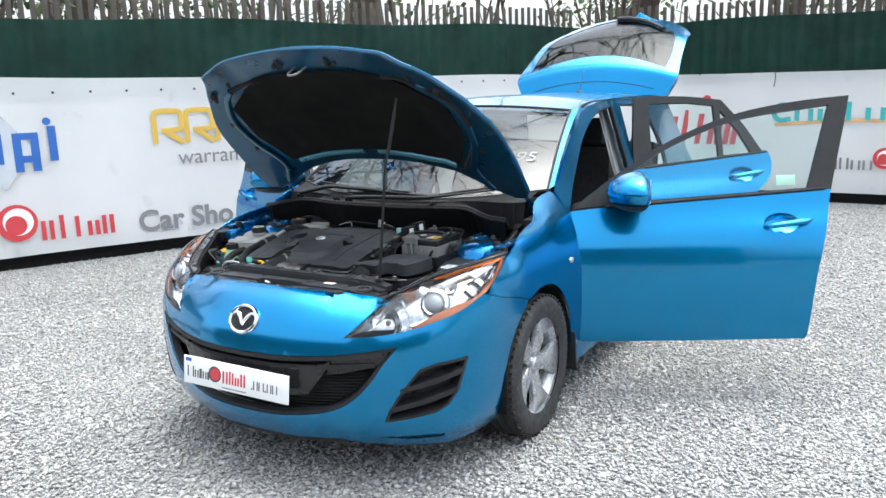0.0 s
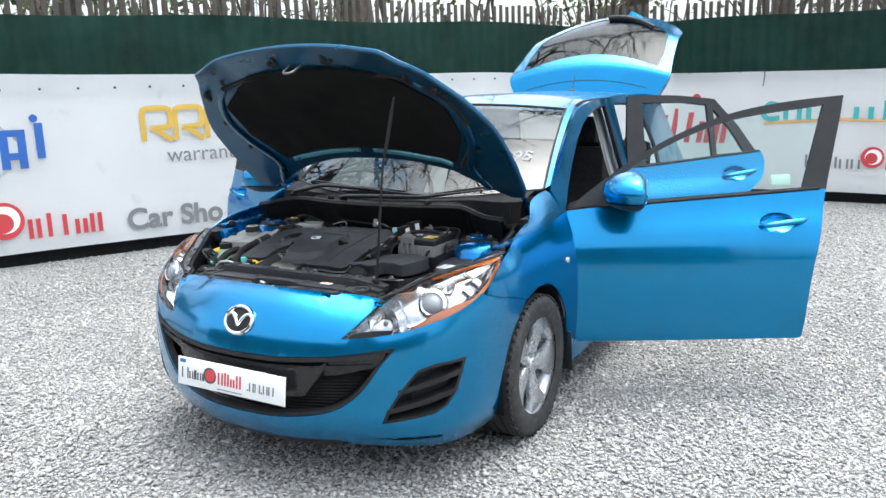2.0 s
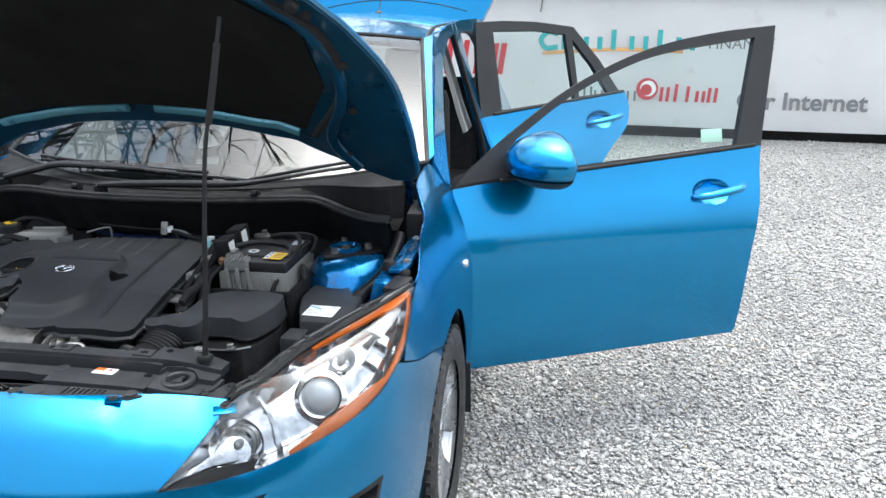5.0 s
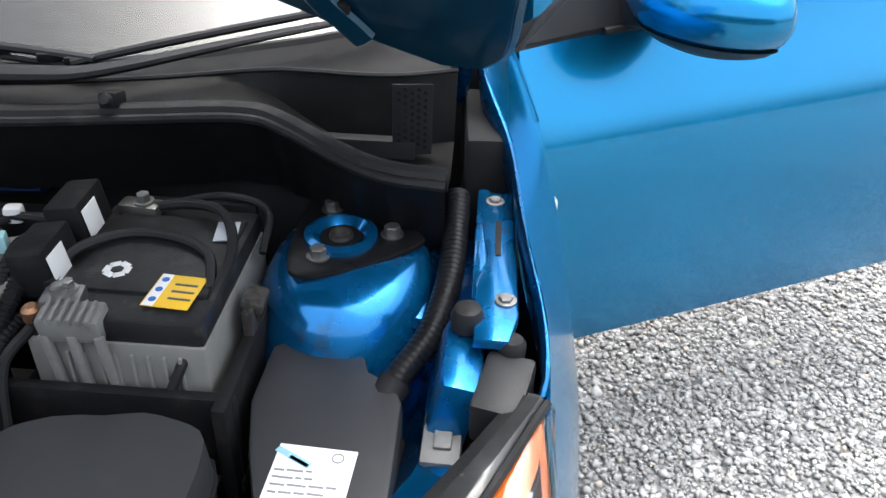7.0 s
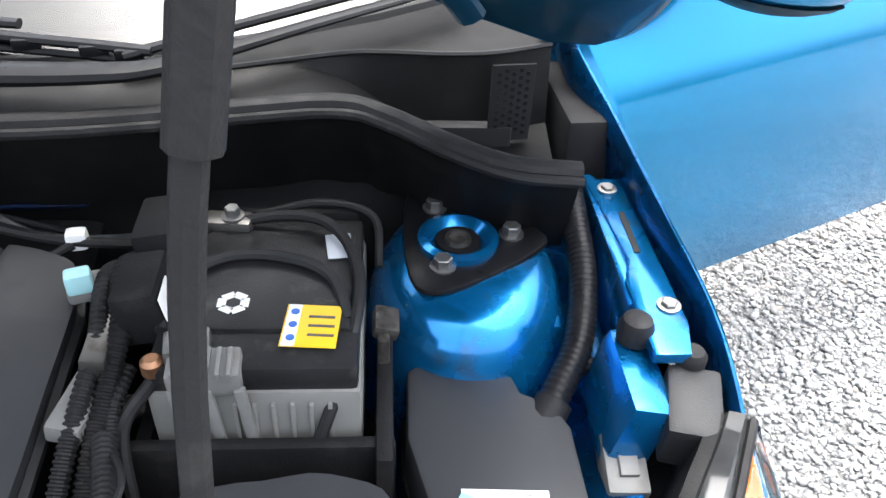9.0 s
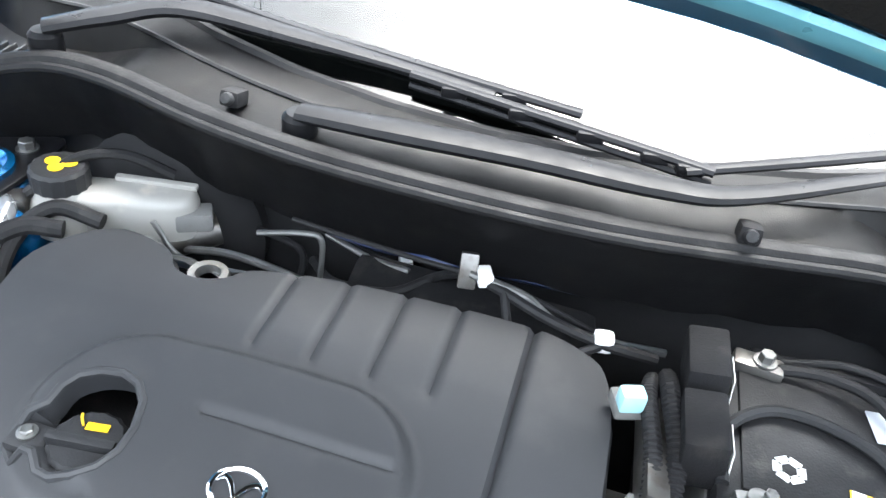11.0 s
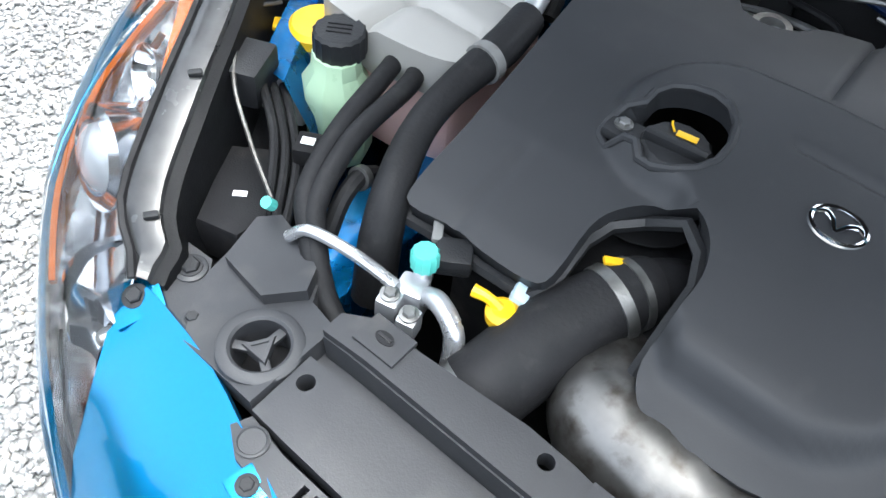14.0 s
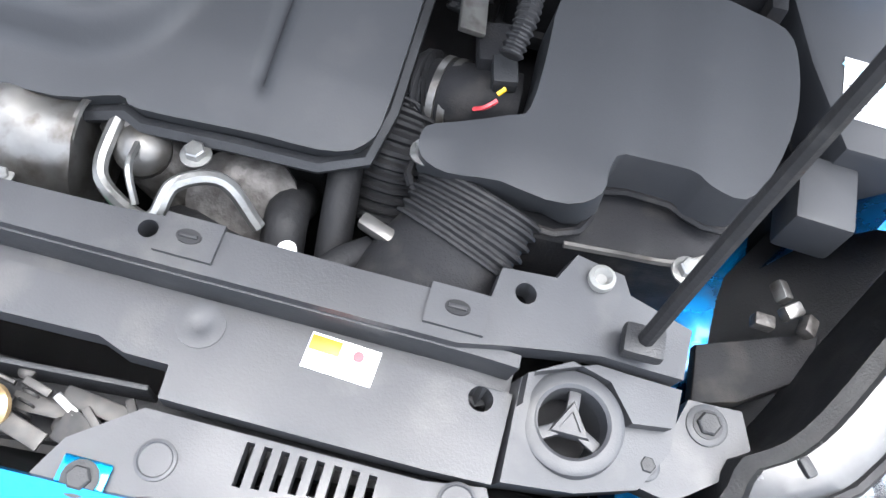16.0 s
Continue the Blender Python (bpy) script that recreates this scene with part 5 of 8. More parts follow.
part("gearbox", box((0.30, 0.66, 0.55), (0.34, 0.36, 0.20), bevel=0.04), DUSTY, car)

# inner wings, ledges and the wing flange
for sg in (1, -1):
    bm = bmesh.new()
    rows = []
    for y in np.linspace(0.52, 1.30, 17):
        w = float(np.interp(y, [0.30, 0.48, 0.58, 0.68, 0.80], [0.44, 0.555, 0.62, 0.68, 0.70]))
        rows.append([bm.verts.new((sg * x, y, z)) for x, z in ((w + 0.055, 0.79), (w + 0.02, 0.785), (w - 0.015, 0.74), (w - 0.05, 0.60), (w - 0.10, 0.42))])
    for r0, r1 in zip(rows, rows[1:]):
        for j in range(4):
            bm.faces.new([r0[j], r1[j], r1[j + 1], r0[j + 1]])
    bmesh.ops.solidify(bm, geom=bm.faces[:], thickness=0.004)
    bmesh.ops.recalc_face_normals(bm, faces=bm.faces[:])
    part("inner_wing", bm, BAY_PAINT, car, "blue painted inner wing")
    bm = bmesh.new()
    prev = None
    for k in range(25):
        y = 0.70 + 0.66 * k / 24
        s = s_at(y)
        z = float(np.interp(s, [p[0] for p in WTOP], [p[1] for p in WTOP]))
        a = Vector(wing_skin(s, z))
        row = [bm.verts.new(Vector((sg * q.x, q.y, q.z))) for q in (a, a + Vector((-0.004, 0, 0.001)), a + Vector((-0.007, 0, -0.006)), a + Vector((-0.006, 0, -0.03)), a + Vector((0.004, 0, -0.09)))]
        if prev:
            for j in range(4):
                bm.faces.new([prev[j], row[j], row[j + 1], prev[j + 1]])
        prev = row
    bmesh.ops.solidify(bm, geom=bm.faces[:], thickness=0.002)
    bmesh.ops.recalc_face_normals(bm, faces=bm.faces[:])
    part("wing_flange", bm, BAY_PAINT, car, "folded blue wing edge")
    # bright rail with bolts
    rail = [(sg * x, y) for x, y in ((0.738, 1.055), (0.782, 1.055), (0.786, 0.90), (0.788, 0.80), (0.778, 0.757), (0.742, 0.757), (0.740, 0.86), (0.752, 0.90))]
    rail = rail if sg > 0 else rail[::-1]
    rl = part("wing_rail", slab(rail, 0.872, 0.883, 0.004), BAY_PAINT, car, "bright blue bolted wing rail")
    part("rail_drop", box((sg * 0.726, 0.76, 0.82), (0.045, 0.11, 0.09), (0, sg * 12, 0), 0.014), BAY_PAINT, rl)
    part("rail_side", box((sg * 0.745, 0.95, 0.835), (0.016, 0.24, 0.09), bevel=0.005), BAY_PAINT, rl)
    # Dark box on the rail stands in for a slot's shade.
    part("rail_slot_shade", box((sg * 0.765, 0.945, 0.8835), (0.007, 0.075, 0.002), bevel=0.001), DARK, rl)
    part("bolt", bolt(up(sg * 0.760, 1.030, 0.883)), STEEL, rl)
    part("bolt", bolt(up(sg * 0.774, 0.823, 0.883)), STEEL, rl)
    part("rubber_stop", lathe([(0.017, 0), (0.018, 0.014), (0.014, 0.024), (0.010, 0.026)], up(sg * 0.735, 0.795, 0.868), 18), RUBBER, rl)
    part("rubber_stop", lathe([(0.014, 0), (0.014, 0.012), (0.010, 0.018)], up(sg * 0.782, 0.765, 0.862), 18), RUBBER, rl)
    part("lamp_bracket", box((sg * 0.775, 0.725, 0.835), (0.05, 0.075, 0.055), (8, 0, -14 * sg), 0.006), BLACK, rl)
    # strut tower
    C = (sg * 0.585, 0.945)
    tower = part("strut_tower", lathe([(0.165, -0.34), (0.142, -0.15), (0.128, -0.085), (0.112, -0.040), (0.098, -0.016), (0.078, -0.005), (0.045, 0.0), (0.0445, -0.004)], up(C[0] + sg * 0.004, C[1] - 0.012, 0.868) @ Matrix.Diagonal((0.92, 1.12, 1, 1)), 44), BAY_PAINT, car, "blue strut tower with black mount plate")
    part("tower_tab", box((sg * 0.555, 0.858, 0.848), (0.07, 0.022, 0.006), (-8, 0, sg * -22), 0.002), CASTING, tower)
    part("tower_pocket", box((sg * 0.612, 0.836, 0.808), (0.050, 0.03, 0.010), (-52, 0, 0), 0.004), BAY_PAINT, tower)
    part("tower_brace", box((sg * 0.66, 0.93, 0.805), (0.12, 0.15, 0.05), (0, sg * 12, 0), 0.024), BAY_PAINT, tower)
    tri = smooth_poly([(C[0] - sg * 0.060, 1.010 + 0.028), (C[0] - sg * 0.005, 1.028), (C[0] + sg * 0.085, 0.965), (C[0] + sg * 0.075, 0.925), (C[0] - sg * 0.02, 0.862), (C[0] - sg * 0.062, 0.885)][::sg])
    part("mount_plate", slab(tri, 0.866, 0.872, 0.003), WIPER, tower)
    part("mount_ring", lathe([(0.044, 0), (0.044, 0.008), (0.036, 0.011), (0.030, 0.006), (0.024, 0.0)], up(C[0] - sg * 0.008, 0.942, 0.871), 32, cap=False), BAY_PAINT, tower)
    part("mount_rubber", lathe([(0.026, 0), (0.024, 0.006), (0.010, 0.004)], up(C[0] - sg * 0.008, 0.942, 0.869), 24), DUSTY, tower)
    part("strut_nut", lathe([(0.015, 0.0), (0.014, 0.005), (0.0105, 0.0055), (0.009, -0.002), (0.001, -0.002)], up(C[0] - sg * 0.008, 0.942, 0.8735), 24), CASTING, tower)
    for bx, by in ((0.555, 1.005), (0.637, 0.955), (0.558, 0.898)):
        part("bolt", bolt(up(sg * bx, by, 0.872), 0.010, 0.013, 1.4), STEEL, tower)

# radiator top panel
GLOSSY = mat("glossy_lamp_flange", (0.07, 0.071, 0.073), 0.18, 0.2, 0.35, 22.0, coat=1.0)
TAN = mat("dull_black_panel", (0.026, 0.027, 0.030), 0.50, 0, 0.14, 6.0, 0.10, 600, dirt=(0.052, 0.051, 0.050), dirt_at=0.66)
panel_top = empty("radiator_cover", car, Matrix.Translation((0, 0.005, -0.018)))
panel_top["label"] = "dusty black plastic radiator cover"


def pz(x, z):
    return z - 0.032 * ease(0.30, 0.50, abs(x))


def bent(outline, z0, z1, bevel=0.003, holes=()):
    """A plate that falls away to both ends with the car's nose."""
    bm = sheet(outline, lambda x, y: (x, y, pz(x, z1)), 0.03, holes, z1 - z0, centre=(0, 0.3, -3))
    return bm


main = [(-0.344, 0.2455), (-0.30, 0.243), (-0.105, 0.240), (-0.100, 0.262), (-0.060, 0.270), (0.065, 0.273), (0.085, 0.266), (0.117, 0.266), (0.119, 0.243), (0.30, 0.243), (0.344, 0.2455), (0.346, 0.309), (0.2, 0.308), (-0.2, 0.308), (-0.346, 0.309)]


def disc(x, y, r, n=16):
    return [(x + r * math.cos(2 * math.pi * k / n), y + r * math.sin(2 * math.pi * k / n)) for k in range(n)]


part("cover_plate", bent(main, 0.776, 0.796, holes=[disc(-0.330, 0.289, 0.008), disc(0.325, 0.299, 0.009)]), TAN, panel_top)
part("cover_groove", bent([(-0.345, 0.306), (0.345, 0.306), (0.345, 0.330), (-0.345, 0.330)], 0.766, 0.782), TAN, panel_top)
ridge = [(-0.345, 0.323), (-0.30, 0.324), (0.30, 0.324), (0.40, 0.348), (0.463, 0.352), (0.466, 0.392), (0.415, 0.402), (0.408, 0.416), (0.370, 0.418), (0.358, 0.394), (0.318, 0.388), (0.314, 0.358), (0.20, 0.358), (0.09, 0.360), (0.05, 0.357), (-0.06, 0.355), (-0.13, 0.364), (-0.172, 0.366), (-0.28, 0.358), (-0.316, 0.360), (-0.345, 0.345)]
part("cover_ridge", bent(ridge, 0.800, 0.821, holes=[disc(-0.146, 0.352, 0.007), disc(0.074, 0.347, 0.007), disc(0.338, 0.374, 0.008)]), TAN, panel_top)
part("ridge_face", bent([(-0.345, 0.3225), (0.345, 0.3225), (0.345, 0.332), (-0.345, 0.332)], 0.772, 0.812), TAN, panel_top)
for x in (-0.300, -0.090, 0.104, 0.294):
    part("clip_tab", bent([(x - 0.021, 0.332), (x + 0.021, 0.332), (x + 0.021, 0.362), (x - 0.021, 0.362)], 0.820, 0.8245), TAN, panel_top)
    # Flush dark oval paints the slot's shade; nothing is cut.
    part("clip_slot_shade", lathe([(0.009, 0), (0.009, 0.0012), (0.006, 0.0014)], up(x, 0.347, pz(x, 0.8245)) @ Matrix.Diagonal((1.0, 0.62, 1, 1)), 16), DARK, panel_top)
    part("clip", box((x, 0.347, pz(x, 0.8262)), (0.013, 0.003, 0.002), bevel=0.0006), BLACK, panel_top)
for sg in (1, -1):
    strip = [(sg * x, y) for x, y in ((0.112, 0.236), (0.30, 0.237), (0.342, 0.244), (0.350, 0.228), (0.325, 0.212), (0.24, 0.204), (0.10, 0.176), (0.060, 0.178), (0.072, 0.205))]
    strip = strip if sg > 0 else strip[::-1]
    hol = []
    for k in range(8):
        x = sg * (0.186 + 0.0118 * k)
        hol.append([(x - 0.0028, 0.203 + 0.0015 * k), (x + 0.0028, 0.203 + 0.0015 * k), (x + 0.0028, 0.232), (x - 0.0028, 0.232)])
    part("vent_strip", bent(strip, 0.776, 0.790, holes=hol), TAN, panel_top)
    for x, y in ((0.132, 0.206), (0.325, 0.229)):
        part("push_clip", lathe([(0.0135, 0), (0.0135, 0.002), (0.0115, 0.0026), (0.0105, 0.0014), (0.001, 0.0016)], up(sg * x, y, pz(x, 0.790)), 24), TAN, panel_top)
    if sg > 0:
        part("push_clip", lathe([(0.017, 0), (0.017, 0.0012), (0.008, 0.002), (0.006, 0.0012), (0.001, 0.0012)], up(0.127, 0.298, 0.796), 24), TAN, panel_top)
    else:
        # Dark disc laid on the plate as a hole's painted shade.
        part("small_hole_shade", lathe([(0.006, 0), (0.006, 0.0008)], up(-0.129, 0.296, 0.796), 14), DARK, panel_top)
        part("small_rib", box((-0.118, 0.300, 0.798), (0.006, 0.024, 0.006), (0, 0, -8), 0.002), TAN, panel_top)
    # moulded end with a star vent in a raised boss
    vx, vy = (0.390, 0.301) if sg > 0 else (-0.382, 0.288)
    if sg > 0:
        end = [(0.349, 0.248), (0.40, 0.256), (0.445, 0.272), (0.466, 0.305), (0.470, 0.352), (0.40, 0.347), (0.349, 0.322)]
        hump = [(0.352, 0.300), (0.357, 0.325), (0.382, 0.341), (0.412, 0.336), (0.432, 0.312), (0.462, 0.318), (0.466, 0.348), (0.40, 0.345), (0.352, 0.322)]
        ear = [(0.441, 0.300), (0.466, 0.318), (0.478, 0.350), (0.519, 0.352), (0.527, 0.325), (0.514, 0.302), (0.472, 0.272), (0.44, 0.276)]
        bolts = ((0.493, 0.334, 0.009), (0.450, 0.291, 0.006))
    else:
        end = [(-0.349, 0.248), (-0.442, 0.254), (-0.470, 0.285), (-0.488, 0.320), (-0.500, 0.387), (-0.482, 0.405), (-0.430, 0.390), (-0.402, 0.376), (-0.385, 0.349), (-0.349, 0.340)][::-1]
        hump = [(-0.420, 0.322), (-0.482, 0.333), (-0.497, 0.384), (-0.482, 0.401), (-0.430, 0.386), (-0.405, 0.373), (-0.392, 0.349)][::-1]
        ear = [(-0.442, 0.256), (-0.495, 0.262), (-0.515, 0.272), (-0.540, 0.300), (-0.532, 0.328), (-0.500, 0.330), (-0.476, 0.306), (-0.462, 0.290)][::-1]
        bolts = ((-0.505, 0.310, 0.009), (-0.457, 0.275, 0.006))
    part("end_plate", bent(end, 0.774, 0.800, holes=[disc(vx, vy, 0.0245, 28)]), TAN, panel_top)
    part("end_hump", bent(hump, 0.798, 0.812), TAN, panel_top)
    part("star_vent", lathe([(0.0375, -0.002), (0.0365, 0.0055), (0.034, 0.007), (0.027, 0.007), (0.0245, 0.005), (0.0235, -0.004), (0.0235, -0.02)], up(vx, vy, pz(vx, 0.800)), 36, cap=False), TAN, panel_top)
    for k in range(3):
        part("vent_spoke", box((0.016, 0, 0), (0.020, 0.009, 0.005), bevel=0.0018), TAN, panel_top, at=up(vx, vy, pz(vx, 0.797), 0, 0, 90 + 120 * k))
    part("vent_hub", lathe([(0.0175, -0.004), (0.0175, 0.002), (0.015, 0.0045), (0.009, 0.0045), (0.008, 0.003)], up(vx, vy, pz(vx, 0.797), 0, 0, 90), 3), TAN, panel_top)
    # Near-black disc below the vent stands in for its unlit depth.
    part("vent_well_shade", lathe([(0.028, -0.03), (0.028, -0.028)], up(vx, vy, pz(vx, 0.796)), 16), DARK, panel_top)
    part("end_ear", bent(ear, 0.776, 0.794), TAN, panel_top)
    for bx, by, r in bolts:
        part("bolt_washer", lathe([(r * 1.75, 0), (r * 1.75, 0.002), (r * 1.5, 0.003)], up(bx, by, pz(bx, 0.794)), 22), TAN, panel_top)
        part("bolt", bolt(up(bx, by, pz(bx, 0.796)), r, 0.006, 1.25), BLACK, panel_top)
    part("bumper_tab", box((sg * 0.512, 0.262, 0.743), (0.046, 0.046, 0.006), (16, 0, 24 * sg), 0.002), PAINT, bumper)
    part("bolt", bolt(up(sg * 0.514, 0.262, 0.746, 16, 0, 0)), BLACK, bumper)
    part("bumper_tab", box((sg * 0.302, 0.208, 0.769), (0.030, 0.026, 0.004), (4, 0, 14 * sg), 0.002), PAINT, bumper)
    part("bolt", bolt(up(sg * 0.302, 0.209, 0.771), 0.006, 0.004), BLACK, bumper)
    part("bumper_tab", box((sg * 0.094, 0.186, 0.775), (0.032, 0.03, 0.004), (0, 0, 0), 0.002), PAINT, bumper)
    part("bolt", bolt(up(sg * 0.094, 0.188, 0.777)), BLACK, bumper)
part("cream_nut", lathe([(0.010, 0), (0.010, 0.006), (0.007, 0.008), (0.004, 0.003)], up(0.390, 0.404, pz(0.390, 0.822)), 20), CASE, panel_top, "cream plastic nut")
st = part("warning_sticker", box((0.226, 0.300, 0.7968), (0.050, 0.026, 0.0008), (0, 0, -3), 0.0003), WHITE, panel_top, "orange and white warning sticker")
part("sticker_panel", box((0.213, 0.3065, 0.7975), (0.022, 0.011, 0.0008), (0, 0, -3), 0.0003), ORANGE_LABEL, st)
part("sticker_mark", lathe([(0.004, 0), (0.004, 0.0006)], up(0.237, 0.3045, 0.7972), 12), RED, st)
# bumper top edge behind the nose
part("bonnet_bed", bent([(-0.40, 0.275), (-0.3, 0.235), (0, 0.20), (0.3, 0.235), (0.40, 0.275), (0.38, 0.29), (0, 0.24), (-0.38, 0.29)], 0.735, 0.750), DARK, panel_top)

# bonnet lock in its well
lock = empty("bonnet_lock", car, Matrix.Translation((0, 0.005, -0.018)))
LOCK = mat("greasy_lock_steel", (0.016, 0.0155, 0.015), 0.48, 0.35, 0.4, 40.0, dirt=(0.025, 0.022, 0.02), dirt_at=0.52)
lock["label"] = "bonnet lock of greasy steel levers"
part("lock_plate", box((0.02, 0.222, 0.738), (0.17, 0.05, 0.004), (10, 0, 4), 0.001), LOCK, lock)
part("lock_plate", box((0.03, 0.246, 0.760), (0.15, 0.004, 0.04), (0, 0, 4), 0.001), BLACK, lock)
part("lever", tube([(-0.072, 0.250, 0.786), (-0.058, 0.246, 0.786), (-0.045, 0.243, 0.784)], 0.005, n=8), WHITE, lock, "white cable end")
part("cable", tube([(-0.10, 0.262, 0.772), (-0.08, 0.255, 0.782), (-0.04, 0.242, 0.783), (0.02, 0.232, 0.778)], 0.002, n=6), LOCK, lock)
part("lever", tube([(-0.085, 0.236, 0.770), (-0.062, 0.222, 0.772), (-0.055, 0.200, 0.766), (-0.035, 0.190, 0.76)], 0.004, n=6), LOCK, lock)
part("lever", tube([(0.0, 0.226, 0.775), (0.018, 0.222, 0.785), (0.024, 0.212, 0.783), (0.016, 0.196, 0.772)], 0.0045, n=8), mat("brassy_passivated_steel", (0.42, 0.30, 0.16), 0.4, 0.8, 0.2, 40.0), lock, "brassy release hook")
for k, (x, y, w) in enumerate([(-0.02, 0.214, 0.05), (0.05, 0.224, 0.06), (0.075, 0.232, 0.045), (0.03, 0.206, 0.05)]):
    part("lever", box((x, y, 0.764 + 0.005 * k), (w, 0.013, 0.003), (0, 4, 12 - 9 * k), 0.001), LOCK, lock)
part("rust_lever", box((-0.058, 0.222, 0.778), (0.022, 0.018, 0.012), (0, 10, 30), 0.003), mat("rusty_steel", (0.075, 0.034, 0.02), 0.8, 0.3, 0.4, 60.0), lock, "rusty lever end")
part("bracket", tube([(-0.052, 0.232, 0.782), (-0.040, 0.215, 0.780), (-0.042, 0.195, 0.772), (-0.02, 0.182, 0.765), (0.01, 0.188, 0.762)], 0.0035, n=6), LOCK, lock)
part("bracket", box((0.075, 0.212, 0.772), (0.035, 0.024, 0.012), (8, 0, -14), 0.003), LOCK, lock)
for k in range(7):
    part("link", box((-0.03 + 0.022 * k, 0.233 - 0.006 * (k % 3), 0.777 + 0.003 * (k % 2)), (0.020, 0.006, 0.004), (0, 8 * (k % 2), 25 - 13 * k), 0.001), STEEL if k == 4 else LOCK, lock)
for x, y in ((-0.035, 0.226), (0.058, 0.214), (0.09, 0.222), (0.02, 0.243)):
    part("rivet", lathe([(0.006, 0), (0.006, 0.004), (0.003, 0.006)], up(x, y, 0.768), 12), LOCK, lock)
part("spring", tube([(0.03 + 0.006 * math.cos(a), 0.2 + 0.0011 * a, 0.77 + 0.006 * math.sin(a)) for a in np.linspace(0, 31, 60)], 0.0012, n=4, steps=1), LOCK, lock)

# engine cover
CO = [(-0.396, 0.500), (-0.385, 0.476), (-0.336, 0.480), (-0.300, 0.475), (-0.250, 0.474), (-0.236, 0.488), (-0.239, 0.543), (-0.230, 0.570), (-0.207, 0.590), (-0.174, 0.590), (-0.150, 0.570), (-0.138, 0.541), (-0.137, 0.505), (-0.137, 0.468), (-0.125, 0.444), (-0.105, 0.435), (-0.031, 0.434), (0.014, 0.446), (0.029, 0.440), (0.10, 0.443), (0.164, 0.447), (0.197, 0.463), (0.206, 0.503), (0.208, 0.655), (0.206, 0.749), (0.203, 0.84), (0.190, 0.895), (0.165, 0.912), (0.10, 0.921), (0.0, 0.918), (-0.087, 0.911), (-0.15, 0.902), (-0.195, 0.893), (-0.215, 0.874), (-0.245, 0.866), (-0.275, 0.876), (-0.295, 0.900), (-0.34, 0.918), (-0.375, 0.919), (-0.405, 0.897), (-0.430, 0.85), (-0.426, 0.79), (-0.410, 0.67), (-0.400, 0.58)]
CO = [tuple(p) for p in spline(CO, 3, closed=True)]


def step_in(d, w):
    return ease(-w, w, d)


def cover_z(x, y):
    z = float(np.interp(y, [0.43, 0.50, 0.60, 0.72, 0.82, 0.90], [0.806, 0.830, 0.853, 0.870, 0.882, 0.884]))
    z -= 0.024 * ease(-0.10, -0.42, x) + 0.014 * ease(0.12, 0.22, x)
    # raised middle field
    dx = min(x + 0.298, 0.045 - x)
    dy = min(y - (0.474 + 0.13 * ease(-0.115, -0.20, x)), 0.772 - y)
    q = min(dx, dy, 0.085)
    if dx < 0.085 and dy < 0.085:
        q = 0.085 - math.hypot(0.085 - dx, 0.085 - dy)
    z += 0.021 * step_in(q, 0.0105)
    # long groove and the short ones at the back
    z -= 0.008 * math.exp(-((x - 0.112) / 0.0045) ** 4) * ease(0.470, 0.485, y)
    for gx in (-0.145, -0.085, -0.025, 0.035):
        z -= 0.005 * math.exp(-((x - gx) / 0.0032) ** 4) * ease(0.785, 0.80, y)
    z -= 0.006 * math.exp(-((y - 0.700) / 0.005) ** 4) * ease(-0.15, -0.14, x) * ease(0.04, 0.03, x)
    z -= 0.003 * math.exp(-((x + 0.335) / 0.004) ** 2) * ease(0.60, 0.58, y)
    return z


OILH = [(-0.294, 0.639), (-0.290, 0.657), (-0.274, 0.672), (-0.272, 0.698), (-0.248, 0.714), (-0.217, 0.714), (-0.194, 0.693), (-0.185, 0.655), (-0.196, 0.627), (-0.220, 0.612), (-0.243, 0.614), (-0.260, 0.630), (-0.278, 0.624)]
OILH = [tuple(p) for p in spline(OILH, 3, closed=True)]
LUGH = [tuple(p) for p in spline([(0.040, 0.652), (0.060, 0.674), (0.082, 0.664), (0.070, 0.640), (0.052, 0.630)], 3, closed=True)]
ec = part("engine_cover", sheet(CO, lambda x, y: (x, y, cover_z(x, y)), 0.006, [OILH, LUGH], 0.03, centre=(-0.1, 0.65, -6)), COVER, car, "matt grey-black engine cover with moulded ribs", angle=50)
part("cover_lip", tube([(x, y, cover_z(x, y) - 0.022) for x, y in CO[::3]] + [(CO[0][0], CO[0][1], cover_z(*CO[0]) - 0.022)], 0.007, n=6, steps=1), BLACK, ec)
emblem(0.0225, up(-0.078, 0.640, cover_z(-0.078, 0.640) + 0.002, 6, 0, 0), ec, 0.12)
# Filler holes are floored with near-black discs as painted shade.
part("filler_well_shade", lathe([(0.066, -0.06), (0.066, -0.058)], up(-0.235, 0.655, 0.845), 20), DARK, ec)
oc = part("oil_cap", lathe([(0.034, -0.03), (0.034, 0.0), (0.030, 0.004), (0.001, 0.005)], up(-0.226, 0.655, 0.856), 30, ridges=1, depth=0.0015), BLACK, ec, "black oil filler cap with yellow can symbol")
part("cap_grip", box((0, 0, 0), (0.060, 0.010, 0.012), bevel=0.003), BLACK, oc, at=up(-0.226, 0.648, 0.863, 0, 0, 8))
part("oil_rim", tube([(x, y, cover_z(x, y) - 0.002) for x, y in OILH[::2]] + [(OILH[0][0], OILH[0][1], cover_z(*OILH[0]) - 0.002)], 0.0045, n=8, steps=1), COVER, ec)
part("cap_symbol", box((0, 0, 0), (0.020, 0.008, 0.001), bevel=0.0003), YELLOW, oc, at=up(-0.224, 0.668, 0.8617, 0, 0, 10))
